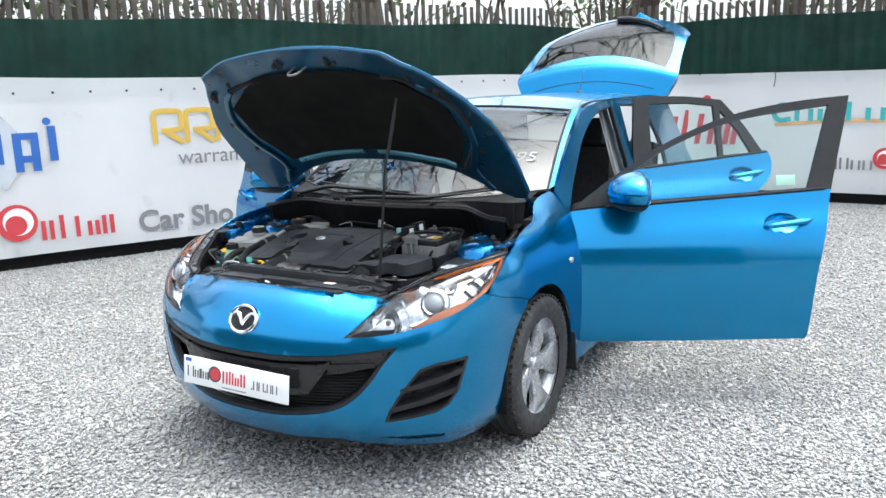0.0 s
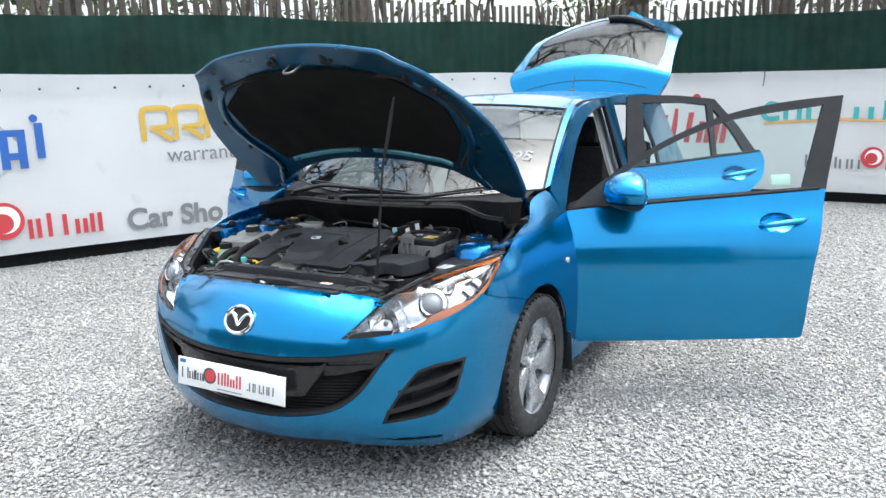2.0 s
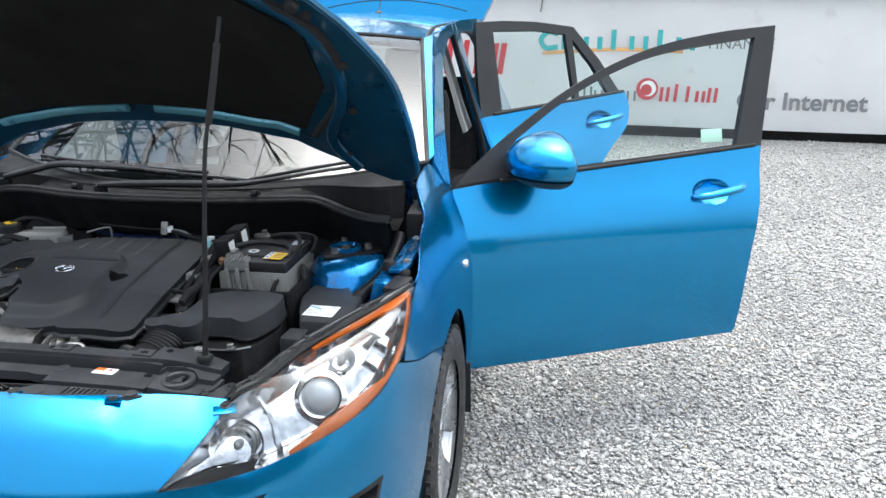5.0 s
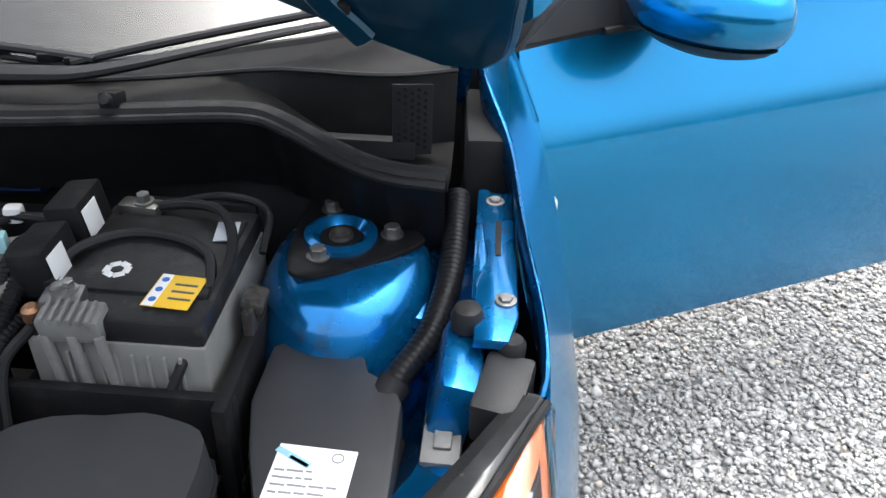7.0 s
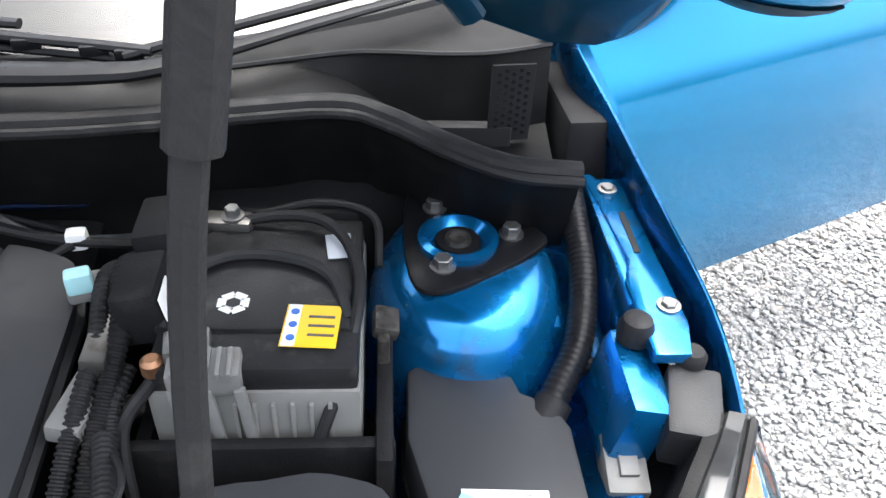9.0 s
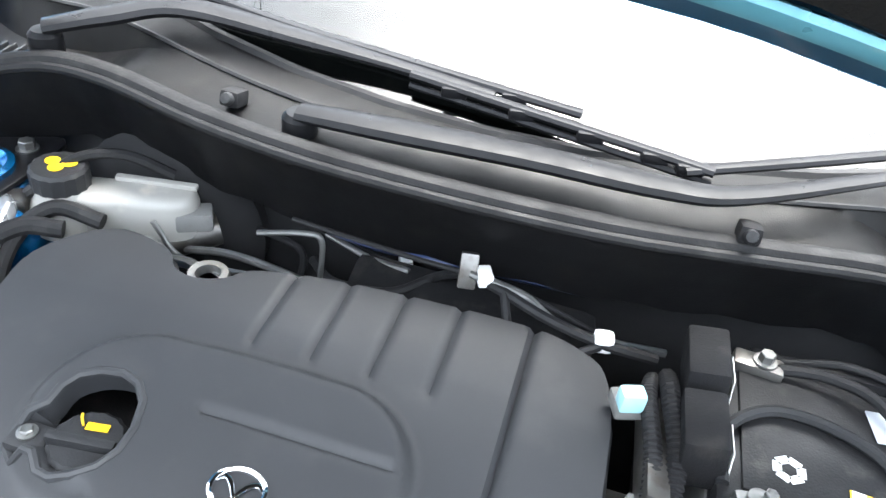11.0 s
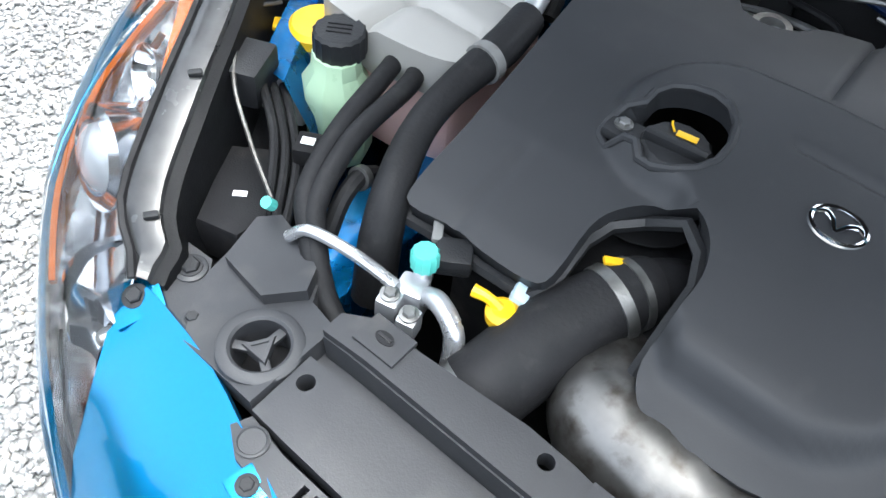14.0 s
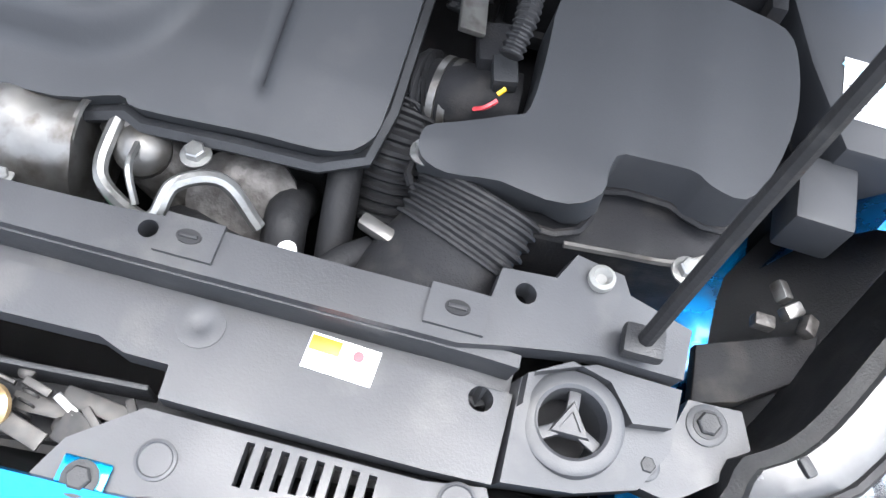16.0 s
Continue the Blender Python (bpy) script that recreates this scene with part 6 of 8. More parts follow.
part("cap_symbol", tube([(-0.236, 0.665, 0.8625), (-0.242, 0.672, 0.8625), (-0.244, 0.676, 0.8625)], 0.0012, n=5), YELLOW, oc)
part("cover_lug", box((-0.274, 0.645, 0.850), (0.036, 0.03, 0.012), bevel=0.005), BLACK, ec)
part("bolt", bolt(up(-0.277, 0.646, 0.856), 0.006, 0.006), STEEL, ec)
part("bolt", bolt(up(0.060, 0.652, 0.828), 0.007, 0.006), STEEL, ec)
part("filler_well_shade", lathe([(0.028, -0.04), (0.028, -0.038)], up(0.060, 0.652, 0.84), 12), DARK, ec)

# air filter box and its intake
AF = [(0.242, 0.449), (0.237, 0.464), (0.246, 0.478), (0.295, 0.496), (0.309, 0.508), (0.312, 0.560), (0.313, 0.622), (0.335, 0.650), (0.40, 0.664), (0.453, 0.668), (0.496, 0.652), (0.508, 0.615), (0.507, 0.560), (0.492, 0.505), (0.474, 0.478), (0.448, 0.480), (0.431, 0.489), (0.384, 0.489), (0.374, 0.473), (0.372, 0.452), (0.350, 0.439), (0.30, 0.442), (0.262, 0.442)]
AF = [tuple(p) for p in spline(AF, 3, closed=True)]
af = part("air_filter_box", sheet(AF, lambda x, y: (x, y, 0.838 - 0.10 * max(0, 0.30 - x) - 0.30 * max(0, 0.46 - y) + 0.0015 * math.sin(x * 90)), 0.02, thick=0.045, centre=(0.38, 0.53, -6)), COVER, car, "dusty black air filter box", angle=50)
part("filter_base", slab([(0.238, 0.450), (0.30, 0.436), (0.38, 0.438), (0.47, 0.452), (0.50, 0.50), (0.512, 0.58), (0.50, 0.655), (0.33, 0.655), (0.308, 0.52), (0.24, 0.482)], 0.64, 0.778, 0.006), DUSTY, af)
part("filter_lip", tube([(0.38 + (x - 0.38) * 1.03, 0.53 + (y - 0.53) * 1.03, 0.792 - 0.04 * max(0, 0.30 - x)) for x, y in AF[::2]] + [(0.38 + (AF[0][0] - 0.38) * 1.03, 0.53 + (AF[0][1] - 0.53) * 1.03, 0.790)], 0.0035, n=6, steps=1), DUSTY, af)
part("filter_seam", tube([(0.36, 0.437, 0.780), (0.40, 0.441, 0.779), (0.45, 0.447, 0.779), (0.485, 0.470, 0.779)], 0.003, n=6), CASTING, af)
part("filter_bolt", bolt(up(0.243, 0.462, 0.815), 0.008, 0.012), STEEL, af)
part("filter_bolt", bolt(up(0.452, 0.435, 0.79), 0.008, 0.01), STEEL, af)
part("intake_duct", tube([(0.292, 0.452, 0.795), (0.285, 0.43, 0.785), (0.278, 0.412, 0.777)], 0.047, n=20, ribs=0.004, rib_len=0.008, flat=0.62), RUBBER, car, "ribbed rubber intake duct")
part("intake_mouth", tube([(0.278, 0.414, 0.776), (0.268, 0.385, 0.768), (0.262, 0.345, 0.765)], [0.046, 0.052, 0.056], n=20, flat=0.62), DUSTY, car)
# air flow meter and its loom in the notch
part("flow_meter", tube([(0.232, 0.548, 0.775), (0.262, 0.543, 0.785), (0.300, 0.545, 0.785)], 0.030, n=18), DUSTY, car)
part("flow_hose", tube([(0.213, 0.47, 0.70), (0.214, 0.51, 0.745), (0.220, 0.545, 0.768), (0.236, 0.547, 0.776)], 0.034, n=18, ribs=0.004, rib_len=0.009), RUBBER, car, "corrugated black air hose")
for x in (0.240, 0.250):
    part("hose_clamp", tube([(x - 0.003, 0.547, 0.776), (x + 0.003, 0.546, 0.777)], 0.0345, n=24, steps=1), CASTING, car)
part("sensor", box((0.272, 0.575, 0.815), (0.030, 0.040, 0.022), (0, 0, 12), 0.004), DUSTY, car)
part("sensor_plug", box((0.284, 0.548, 0.822), (0.020, 0.028, 0.014), (0, 0, 12), 0.003), BLACK, car)
part("loom", tube([(0.285, 0.545, 0.845), (0.29, 0.58, 0.86), (0.285, 0.63, 0.855), (0.265, 0.70, 0.85)], 0.008, n=8, ribs=0.0018, rib_len=0.006), RUBBER, car)
part("wire", tube([(0.284, 0.520, 0.822), (0.276, 0.514, 0.818), (0.268, 0.516, 0.81)], 0.002, n=5), RED, car)
part("wire", tube([(0.288, 0.530, 0.826), (0.283, 0.526, 0.822)], 0.002, n=5), YELLOW, car)

# battery in its tray
bt = empty("battery", car)
bt["label"] = "grey car battery with black lid and dusty labels"
part("battery_case", box((0.385, 0.848, 0.78), (0.185, 0.225, 0.165), bevel=0.006), CASE, bt)
for k in range(9):
    part("case_rib", box((0.318 + 0.0165 * k, 0.7345, 0.785), (0.004, 0.006, 0.13), bevel=0.001), CASE, bt)
part("battery_lid", box((0.385, 0.850, 0.873), (0.180, 0.222, 0.030), bevel=0.006), LID, bt)
part("lid_step", box((0.392, 0.86, 0.888), (0.15, 0.15, 0.008), bevel=0.003), LID, bt)
part("yellow_label", box((0.432, 0.788, 0.8925), (0.05, 0.055, 0.0008), (0, 0, -4), 0.0003), YELLOW_LABEL, bt, "yellow battery warning label")
part("warning_sheet", box((0.452, 0.904, 0.8945), (0.026, 0.040, 0.0012), (0, 0, 8), 0.0004), PALE_PRINT, bt, "pale sticker on the battery lid")
part("label_strip", box((0.4145, 0.789, 0.8932), (0.012, 0.054, 0.0008), (0, 0, -4), 0.0003), WHITE, bt)
for k in range(3):
    part("label_symbol", lathe([(0.004, 0), (0.004, 0.0005)], up(0.4145 + 0.001 * k, 0.772 + 0.017 * k, 0.8936), 12), BLUE_PRINT, bt)
    part("label_text", box((0.441, 0.775 + 0.012 * k, 0.8932), (0.024, 0.003, 0.0006), (0, 0, -4), 0.0002), INK, bt)
for k in range(6):
    a = 60 * k
    part("recycling_mark", box((0.0105, 0, 0), (0.008, 0.012, 0.0006), bevel=0.0002), WHITE, bt, at=up(0.358, 0.820, 0.8925, 0, 0, a))
part("white_label", box((0.432, 0.905, 0.8895), (0.04, 0.045, 0.0008), (0, 0, -8), 0.0003), WHITE, bt)
for k in range(4):
    part("label_text", box((0.432, 0.892 + 0.008 * k, 0.8902), (0.028, 0.002, 0.0005), (0, 0, -8), 0.0002), GREY_PRINT, bt)
part("terminal_post", lathe([(0.011, 0), (0.010, 0.022), (0.006, 0.024)], up(0.325, 0.765, 0.886), 16), STEEL, bt)
part("terminal_clamp", box((0.328, 0.762, 0.893), (0.04, 0.03, 0.018), (0, 0, 10), 0.004), STEEL, bt)
part("clamp_bolt", bolt(up(0.333, 0.768, 0.902), 0.006, 0.012), STEEL, bt)
part("fuse_block", box((0.345, 0.742, 0.882), (0.062, 0.032, 0.03), (8, 0, 3), 0.004), GREY_PLASTIC, bt, "pale fuse block on the terminal")
for k in range(6):
    part("fuse_rib", box((0.322 + 0.0092 * k, 0.738, 0.897), (0.004, 0.03, 0.008), (8, 0, 3), 0.001), GREY_PLASTIC, bt)
for x in (0.322, 0.350, 0.378):
    part("fuse_leg", box((x, 0.7285, 0.838), (0.010, 0.007, 0.075), (0, -5, 0), 0.002), GREY_PLASTIC, bt)
part("copper_lug", lathe([(0.010, 0), (0.010, 0.012), (0.006, 0.016)], up(0.300, 0.748, 0.878), 14), mat("tarnished_copper", (0.30, 0.16, 0.09), 0.45, 0.8, 0.3, 50.0), bt)
part("rear_terminal", box((0.335, 0.945, 0.892), (0.05, 0.025, 0.02), (0, 0, -5), 0.005), CASTING, bt)
part("clamp_bolt", bolt(up(0.340, 0.945, 0.902), 0.008, 0.012), STEEL, bt)
part("lid_handle", tube([(0.300, 0.785, 0.890), (0.300, 0.84, 0.897), (0.340, 0.880, 0.898), (0.395, 0.882, 0.898), (0.445, 0.855, 0.897), (0.466, 0.80, 0.888)], 0.006, n=8), BLACK, bt, "folded carrying handle")
part("cable", tube([(0.345, 0.945, 0.895), (0.40, 0.943, 0.905), (0.445, 0.92, 0.908), (0.472, 0.86, 0.90), (0.47, 0.79, 0.885), (0.45, 0.735, 0.84), (0.43, 0.715, 0.79)], 0.006, n=8), RUBBER, bt)
part("cable", tube([(0.36, 0.965, 0.89), (0.43, 0.975, 0.90), (0.486, 0.955, 0.895), (0.492, 0.90, 0.87)], 0.0045, n=8), RUBBER, bt)
tray = part("battery_tray", box((0.385, 0.84, 0.70), (0.25, 0.28, 0.02), bevel=0.006), DUSTY, car, "black battery tray")
part("tray_wall", box((0.388, 0.716, 0.755), (0.24, 0.014, 0.13), bevel=0.005), DUSTY, tray)
part("tray_wall", box((0.498, 0.82, 0.755), (0.016, 0.26, 0.14), bevel=0.005), DUSTY, tray)
part("tray_wall", box((0.275, 0.84, 0.73), (0.016, 0.26, 0.12), bevel=0.005), DUSTY, tray)
part("hold_down", box((0.499, 0.835, 0.852), (0.026, 0.036, 0.016), (0, 14, 0), 0.005), CAST_IRON, tray)
part("hold_down", box((0.497, 0.82, 0.83), (0.012, 0.03, 0.05), (0, 0, 0), 0.004), CAST_IRON, tray)
part("bolt", bolt(up(0.43, 0.694, 0.765, 90), 0.006, 0.006), STEEL, tray)
part("strap", box((0.40, 0.969, 0.86), (0.14, 0.012, 0.07), bevel=0.005), DUSTY, tray)

# relay covers beside the battery
for y, z in ((0.905, 0.905), (0.822, 0.898)):
    rb = part("relay_cover", box((0.280, y, z), (0.040, 0.07, 0.055), (0, -8, 2), 0.005), DUSTY, car, "black relay cover with pale label")
    part("relay_label", box((0.3025, y - 0.012, z + 0.004), (0.0012, 0.034, 0.036), (0, -8, 2), 0.0004), WHITE, rb)
part("loom_bracket", box((0.243, 0.81, 0.87), (0.022, 0.12, 0.035), (0, 8, 3), 0.004), CASTING, car)
part("loom_bracket", box((0.236, 0.735, 0.85), (0.03, 0.07, 0.02), (0, 8, -8), 0.004), GREY_PLASTIC, car)
part("connector", box((0.214, 0.843, 0.90), (0.024, 0.018, 0.022), (0, 0, 20), 0.004), mat("pale_cyan_plastic", (0.35, 0.62, 0.66), 0.4, 0, 0.1, 30.0), car, "pale cyan connector")
part("connector", box((0.215, 0.852, 0.885), (0.034, 0.03, 0.016), (0, 0, 20), 0.004), GREY_PLASTIC, car)
for k, P in enumerate([[(0.255, 0.93, 0.86), (0.250, 0.86, 0.90), (0.262, 0.79, 0.885), (0.255, 0.70, 0.84), (0.25, 0.64, 0.80)], [(0.240, 0.92, 0.86), (0.232, 0.86, 0.89), (0.243, 0.78, 0.88), (0.238, 0.70, 0.85), (0.23, 0.62, 0.80)], [(0.27, 0.77, 0.86), (0.266, 0.72, 0.85), (0.272, 0.66, 0.80)]]):
    part("loom", tube(P, 0.0085 - 0.001 * k, n=8, ribs=0.0016, rib_len=0.006), RUBBER if k else DUSTY, car)
part("earth_lead", tube([(0.30, 0.745, 0.872), (0.275, 0.715, 0.84), (0.282, 0.68, 0.78)], 0.006, n=8), RUBBER, car)

# control unit box with the white service label
EB = [(0.520, 0.815), (0.535, 0.826), (0.612, 0.824), (0.624, 0.812), (0.632, 0.785), (0.662, 0.768), (0.674, 0.74), (0.676, 0.585), (0.660, 0.572), (0.565, 0.574), (0.535, 0.66), (0.518, 0.73)]
eb = part("control_unit_box", slab(EB, 0.72, 0.806, 0.006), COVER, car, "black control unit box with service label")
part("box_base", slab([(0.6 + (x - 0.6) * 1.05, 0.70 + (y - 0.70) * 1.05) for x, y in EB], 0.60, 0.745, 0.004), DUSTY, eb)
sl = part("service_label", box((0.600, 0.638, 0.8068), (0.076, 0.066, 0.0008), (0, 0, -3), 0.0003), WHITE, eb, "white service label with pale blue map and small print")
part("label_print", box((0.580, 0.657, 0.8075), (0.040, 0.007, 0.0006), (0, 0, -28), 0.0002), mat("pale_blue_print", (0.28, 0.52, 0.62), 0.5), sl)
part("label_print", box((0.586, 0.652, 0.8075), (0.022, 0.005, 0.0006), (0, 0, -28), 0.0002), bpy.data.materials["pale_blue_print"], sl)
part("label_print", lathe([(0.006, 0), (0.006, 0.0006), (0.0048, 0.0006), (0.0048, 0)], up(0.622, 0.659, 0.8073), 18, cap=False), GREY_PRINT, sl)
for k in range(4):
    x = 0.565
    for w in ((0.010, 0.016, 0.006), (0.020, 0.006, 0.008), (0.014, 0.018, 0.014, 0.010), (0.008, 0.012, 0.010, 0.016))[k]:
        part("label_print", box((x + w / 2, 0.641 - 0.0085 * k, 0.8075), (w, 0.0022, 0.0006), (0, 0, -3), 0.0002), GREY_PRINT, sl)
        x += w + 0.002
part("small_box", box((0.562, 0.545, 0.760), (0.050, 0.066, 0.05), (0, 0, -3), 0.006), COVER, car, "small black relay box")
part("corner_cover", slab([(0.489, 0.363), (0.527, 0.374), (0.602, 0.423), (0.593, 0.455), (0.489, 0.415)], 0.705, 0.718, 0.004), DUSTY, car)
part("loom", tube([(0.712, 1.03, 0.89), (0.713, 0.98, 0.872), (0.711, 0.905, 0.85), (0.695, 0.832, 0.825), (0.668, 0.785, 0.806), (0.655, 0.764, 0.792)], 0.0150, n=14, ribs=0.0010, rib_len=0.007), WIPER, car, "corrugated black loom sleeve")
part("loom_joint", tube([(0.664, 0.776, 0.802), (0.653, 0.761, 0.790)], 0.019, n=12, steps=1), RUBBER, car)
part("plug_lead", tube([(0.699, 0.835, 0.80), (0.715, 0.80, 0.805), (0.719, 0.76, 0.80), (0.718, 0.735, 0.79)], 0.010, n=10), RUBBER, car)
part("lamp_plug", box((0.718, 0.708, 0.785), (0.040, 0.062, 0.032), (14, 0, -2), 0.005), GREY_PLASTIC, car, "grey head lamp plug")
part("plug_latch", box((0.719, 0.705, 0.803), (0.018, 0.035, 0.006), (14, 0, -2), 0.002), GREY_PLASTIC, car)
for k, mt in enumerate((GREY_PLASTIC, RED, INK, YELLOW)):
    part("wire", tube([(0.706 + 0.008 * k, 0.680, 0.775), (0.712 + 0.008 * k, 0.665, 0.765), (0.72, 0.650 + 0.004 * k, 0.75), (0.728, 0.63, 0.73)], 0.0018, n=5), mt, car)

# lamp backs: gasket gap, bright top flange, black back wall
for sg in (1, -1):
    flange, back = bmesh.new(), bmesh.new()
    prev = None
    for k in range(29):
        i = 24 + 60 * k / 28
        p = Vector(LAMP_TOP[int(round(i))])
        w = 0.040 - 0.014 * ease(0.75, 1.0, k / 28) - 0.022 * ease(0.12, 0.0, k / 28)
        n = Vector((-0.82, 0.57, 0))
        rows = [p + n * 0.006 + Vector((0, 0, -0.004)), p + n * 0.010 + Vector((0, 0, 0.002)), p + n * (w * 0.5) + Vector((0, 0, 0.005)), p + n * w + Vector((0, 0, 0.001)), p + n * (w + 0.004) + Vector((0, 0, -0.008))]
        drop = [p + n * (w + 0.001) + Vector((0, 0, -0.004)), p + n * (w + 0.014) + Vector((0, 0, -0.006)), p + n * (w + 0.020) + Vector((0, 0, -0.04)), p + n * (w + 0.030) + Vector((0, 0, -0.10)), p + n * (w + 0.11) + Vector((0, 0.02, -0.15))]
        cur = [flange.verts.new((sg * q.x, q.y, q.z)) for q in rows], [back.verts.new((sg * q.x, q.y, q.z)) for q in drop]
        if prev:
            for bm, c, pr in ((flange, cur[0], prev[0]), (back, cur[1], prev[1])):
                for j in range(len(c) - 1):
                    bm.faces.new([pr[j], c[j], c[j + 1], pr[j + 1]])
        prev = cur
    for bm in (flange, back):
        bmesh.ops.solidify(bm, geom=bm.faces[:], thickness=0.002)
        bmesh.ops.recalc_face_normals(bm, faces=bm.faces[:])
    part("lamp_flange", flange, GLOSSY, car, "glossy grey top flange of the head lamp")
    part("lamp_housing", back, BLACK, car, "black lamp housing back")
    part("lamp_gasket", tube([(sg * (q[0] - 0.004), q[1] + 0.003, q[2] + 0.001) for q in LAMP_TOP[24::4]], 0.0045, n=6, steps=1), RUBBER, car)
    for k in (34, 52, 70):
        q = LAMP_TOP[k]
        part("flange_clip", box((sg * (q[0] - 0.028), q[1] + 0.018, q[2] + 0.004), (0.014, 0.008, 0.005), (0, 0, sg * -55), 0.002), BLACK, car)

# scuttle: seal, black apron, grille, wipers
SEAL = [(-0.715, 1.0, 0.955), (-0.66, 0.985, 0.962), (-0.60, 1.0, 0.975), (-0.53, 1.04, 0.985), (-0.44, 1.038, 0.988), (-0.30, 1.0, 0.988), (-0.16, 0.979, 0.988), (0, 0.976, 0.988), (0.16, 0.985, 0.988), (0.30, 1.010, 0.988), (0.44, 1.036, 0.988), (0.50, 1.02, 0.982), (0.57, 0.975, 0.972), (0.63, 0.948, 0.965), (0.70, 0.945, 0.960)]
SC = spline(SEAL, 5)
scuttle = empty("scuttle", car)
scuttle["label"] = "black plastic scuttle below the windscreen"
part("seal", tube([tuple(p) for p in SC], 0.013, n=10, steps=1, flat=0.8), RUBBER, scuttle, "black rubber bonnet seal")
part("seal_lip", tube([(p[0], p[1] - 0.016, p[2] - 0.004) for p in SC], 0.006, n=8, steps=1), RUBBER, scuttle)
bm = bmesh.new()
prev = None
for i, p in enumerate(SC):
    w = 0.001 * math.sin(i * 1.7)
    row = [bm.verts.new((p[0], p[1] + dy + w * k, p[2] + dz)) for k, (dy, dz) in enumerate(((-0.004, -0.006), (0.0, -0.03), (0.010, -0.055), (0.020, -0.085), (0.030, -0.118)))]
    if prev:
        for j in range(4):
            bm.faces.new([prev[j], row[j], row[j + 1], prev[j + 1]])
    prev = row
bmesh.ops.solidify(bm, geom=bm.faces[:], thickness=0.005)
part("apron", bm, SCUTTLE, scuttle)
bm = bmesh.new()
lip_line = []
prev = None
for i, p in enumerate(SC):
    u = max(-1, min(1, p[0] / 0.735))
    q = screen_at(u, 0.0) + Vector((0, 0.012, 0.0))
    dip = 0.05 * ease(0.40, 0.56, abs(p[0])) + 0.035 * ease(0.36, 0.60, p[0])
    row = []
    for k, t in enumerate((0, 0.12, 0.30, 0.50, 0.56, 0.72, 0.9, 1.0)):
        q2 = Vector((p[0], p[1], p[2] - 0.004)).lerp(Vector((q.x if abs(u) < 1 else p[0], q.y, q.z)), t)
        row.append(bm.verts.new(q2 + Vector((0, 0, 0.004 * (k > 3) - dip * (0, 0.6, 1.0, 1.0, 0, 0, 0, 0)[k]))))
    lip_line.append(tuple(row[4].co))
    if prev:
        for j in range(7):
            bm.faces.new([prev[j], row[j], row[j + 1], prev[j + 1]])
    prev = row
bmesh.ops.solidify(bm, geom=bm.faces[:], thickness=0.004)
part("scuttle_panel", bm, SCUTTLE, scuttle)
part("cowl_lip", tube(lip_line, 0.0035, n=6, steps=1), SCUTTLE, scuttle, "worn edge of the cowl panel")
for k in range(6):
    part("grille_slat", box((-0.602 - 0.013 * k, 1.055, 0.962), (0.004, 0.060, 0.01), (8, 0, -6), 0.001), BLACK, scuttle)
screen_plate = part("vent_screen", box((0.646, 1.096, 0.960), (0.052, 0.004, 0.098), (0, 0, 8), 0.001), DARK, scuttle, "black perforated vent screen")
for r in range(9):
    for c in range(5):
        part("grille_hole", lathe([(0.0028, 0), (0.0028, 0.0012)], up(0.629 + 0.0085 * c, 1.092 + 0.0012 * c, 0.922 + 0.0095 * r + 0.0047 * (c % 2), 90), 8), DUSTY, screen_plate)
for x, y in ((0.292, 1.008), (-0.279, 1.022)):
    part("washer_jet", box((x, y + 0.006, 1.002), (0.024, 0.030, 0.020), (-14, 0, 0), 0.006), DUSTY, scuttle)
    part("jet_nose", lathe([(0.008, 0), (0.006, 0.008), (0.001, 0.009)], up(x, y - 0.008, 1.006, 60), 12), BLACK, scuttle)


def wiper(pivot, arm, blade, name="wiper"):
    w = empty(name, car)
    w["label"] = "black windscreen wiper"
    part("pivot_cap", lathe([(0.020, -0.02), (0.020, 0.006), (0.015, 0.012), (0.001, 0.013)], up(*pivot), 20), WIPER, w)
    part("arm", tube(arm, [0.018, 0.022, 0.021, 0.017, 0.011, 0.008], n=10, flat=0.5), WIPER, w)
    part("blade_frame", tube(blade, 0.008, n=8, flat=0.7), WIPER, w)
    part("blade_rubber", tube([(x, y - 0.004, z - 0.012) for x, y, z in blade], 0.004, n=6), WIPER, w)
    for k in (0.12, 0.3, 0.5, 0.7, 0.88):
        i = k * (len(blade) - 1)
        a = Vector(blade[int(i)]).lerp(Vector(blade[min(len(blade) - 1, int(i) + 1)]), i - int(i))
        part("blade_claw", box(tuple(a + Vector((0, -0.002, -0.004))), (0.03, 0.014, 0.012), (0, 0, 12), 0.003), WIPER, w)


wiper((-0.193, 1.014, 1.0), [(-0.193, 1.014, 1.012), (-0.10, 1.012, 1.018), (0.06, 1.02, 1.022), (0.20, 1.018, 1.026), (0.28, 1.035, 1.03), (0.44, 1.125, 1.047), (0.60, 1.215, 1.062)], [(-0.10, 1.115, 1.038), (0.05, 1.100, 1.032), (0.18, 1.085, 1.028), (0.25, 1.075, 1.026)])
wiper((-0.545, 1.06, 1.0), [(-0.545, 1.06, 1.015), (-0.48, 1.10, 1.03), (-0.40, 1.135, 1.045), (-0.25, 1.135, 1.042), (-0.12, 1.125, 1.040), (0.0, 1.115, 1.036)], [(-0.50, 1.19, 1.06), (-0.30, 1.155, 1.048), (-0.12, 1.138, 1.042), (0.10, 1.118, 1.036)])
part("blade_frame", tube([(0.22, 1.07, 1.022), (0.34, 1.115, 1.042), (0.48, 1.18, 1.060), (0.66, 1.27, 1.078)], 0.008, n=8, flat=0.7), WIPER, car)
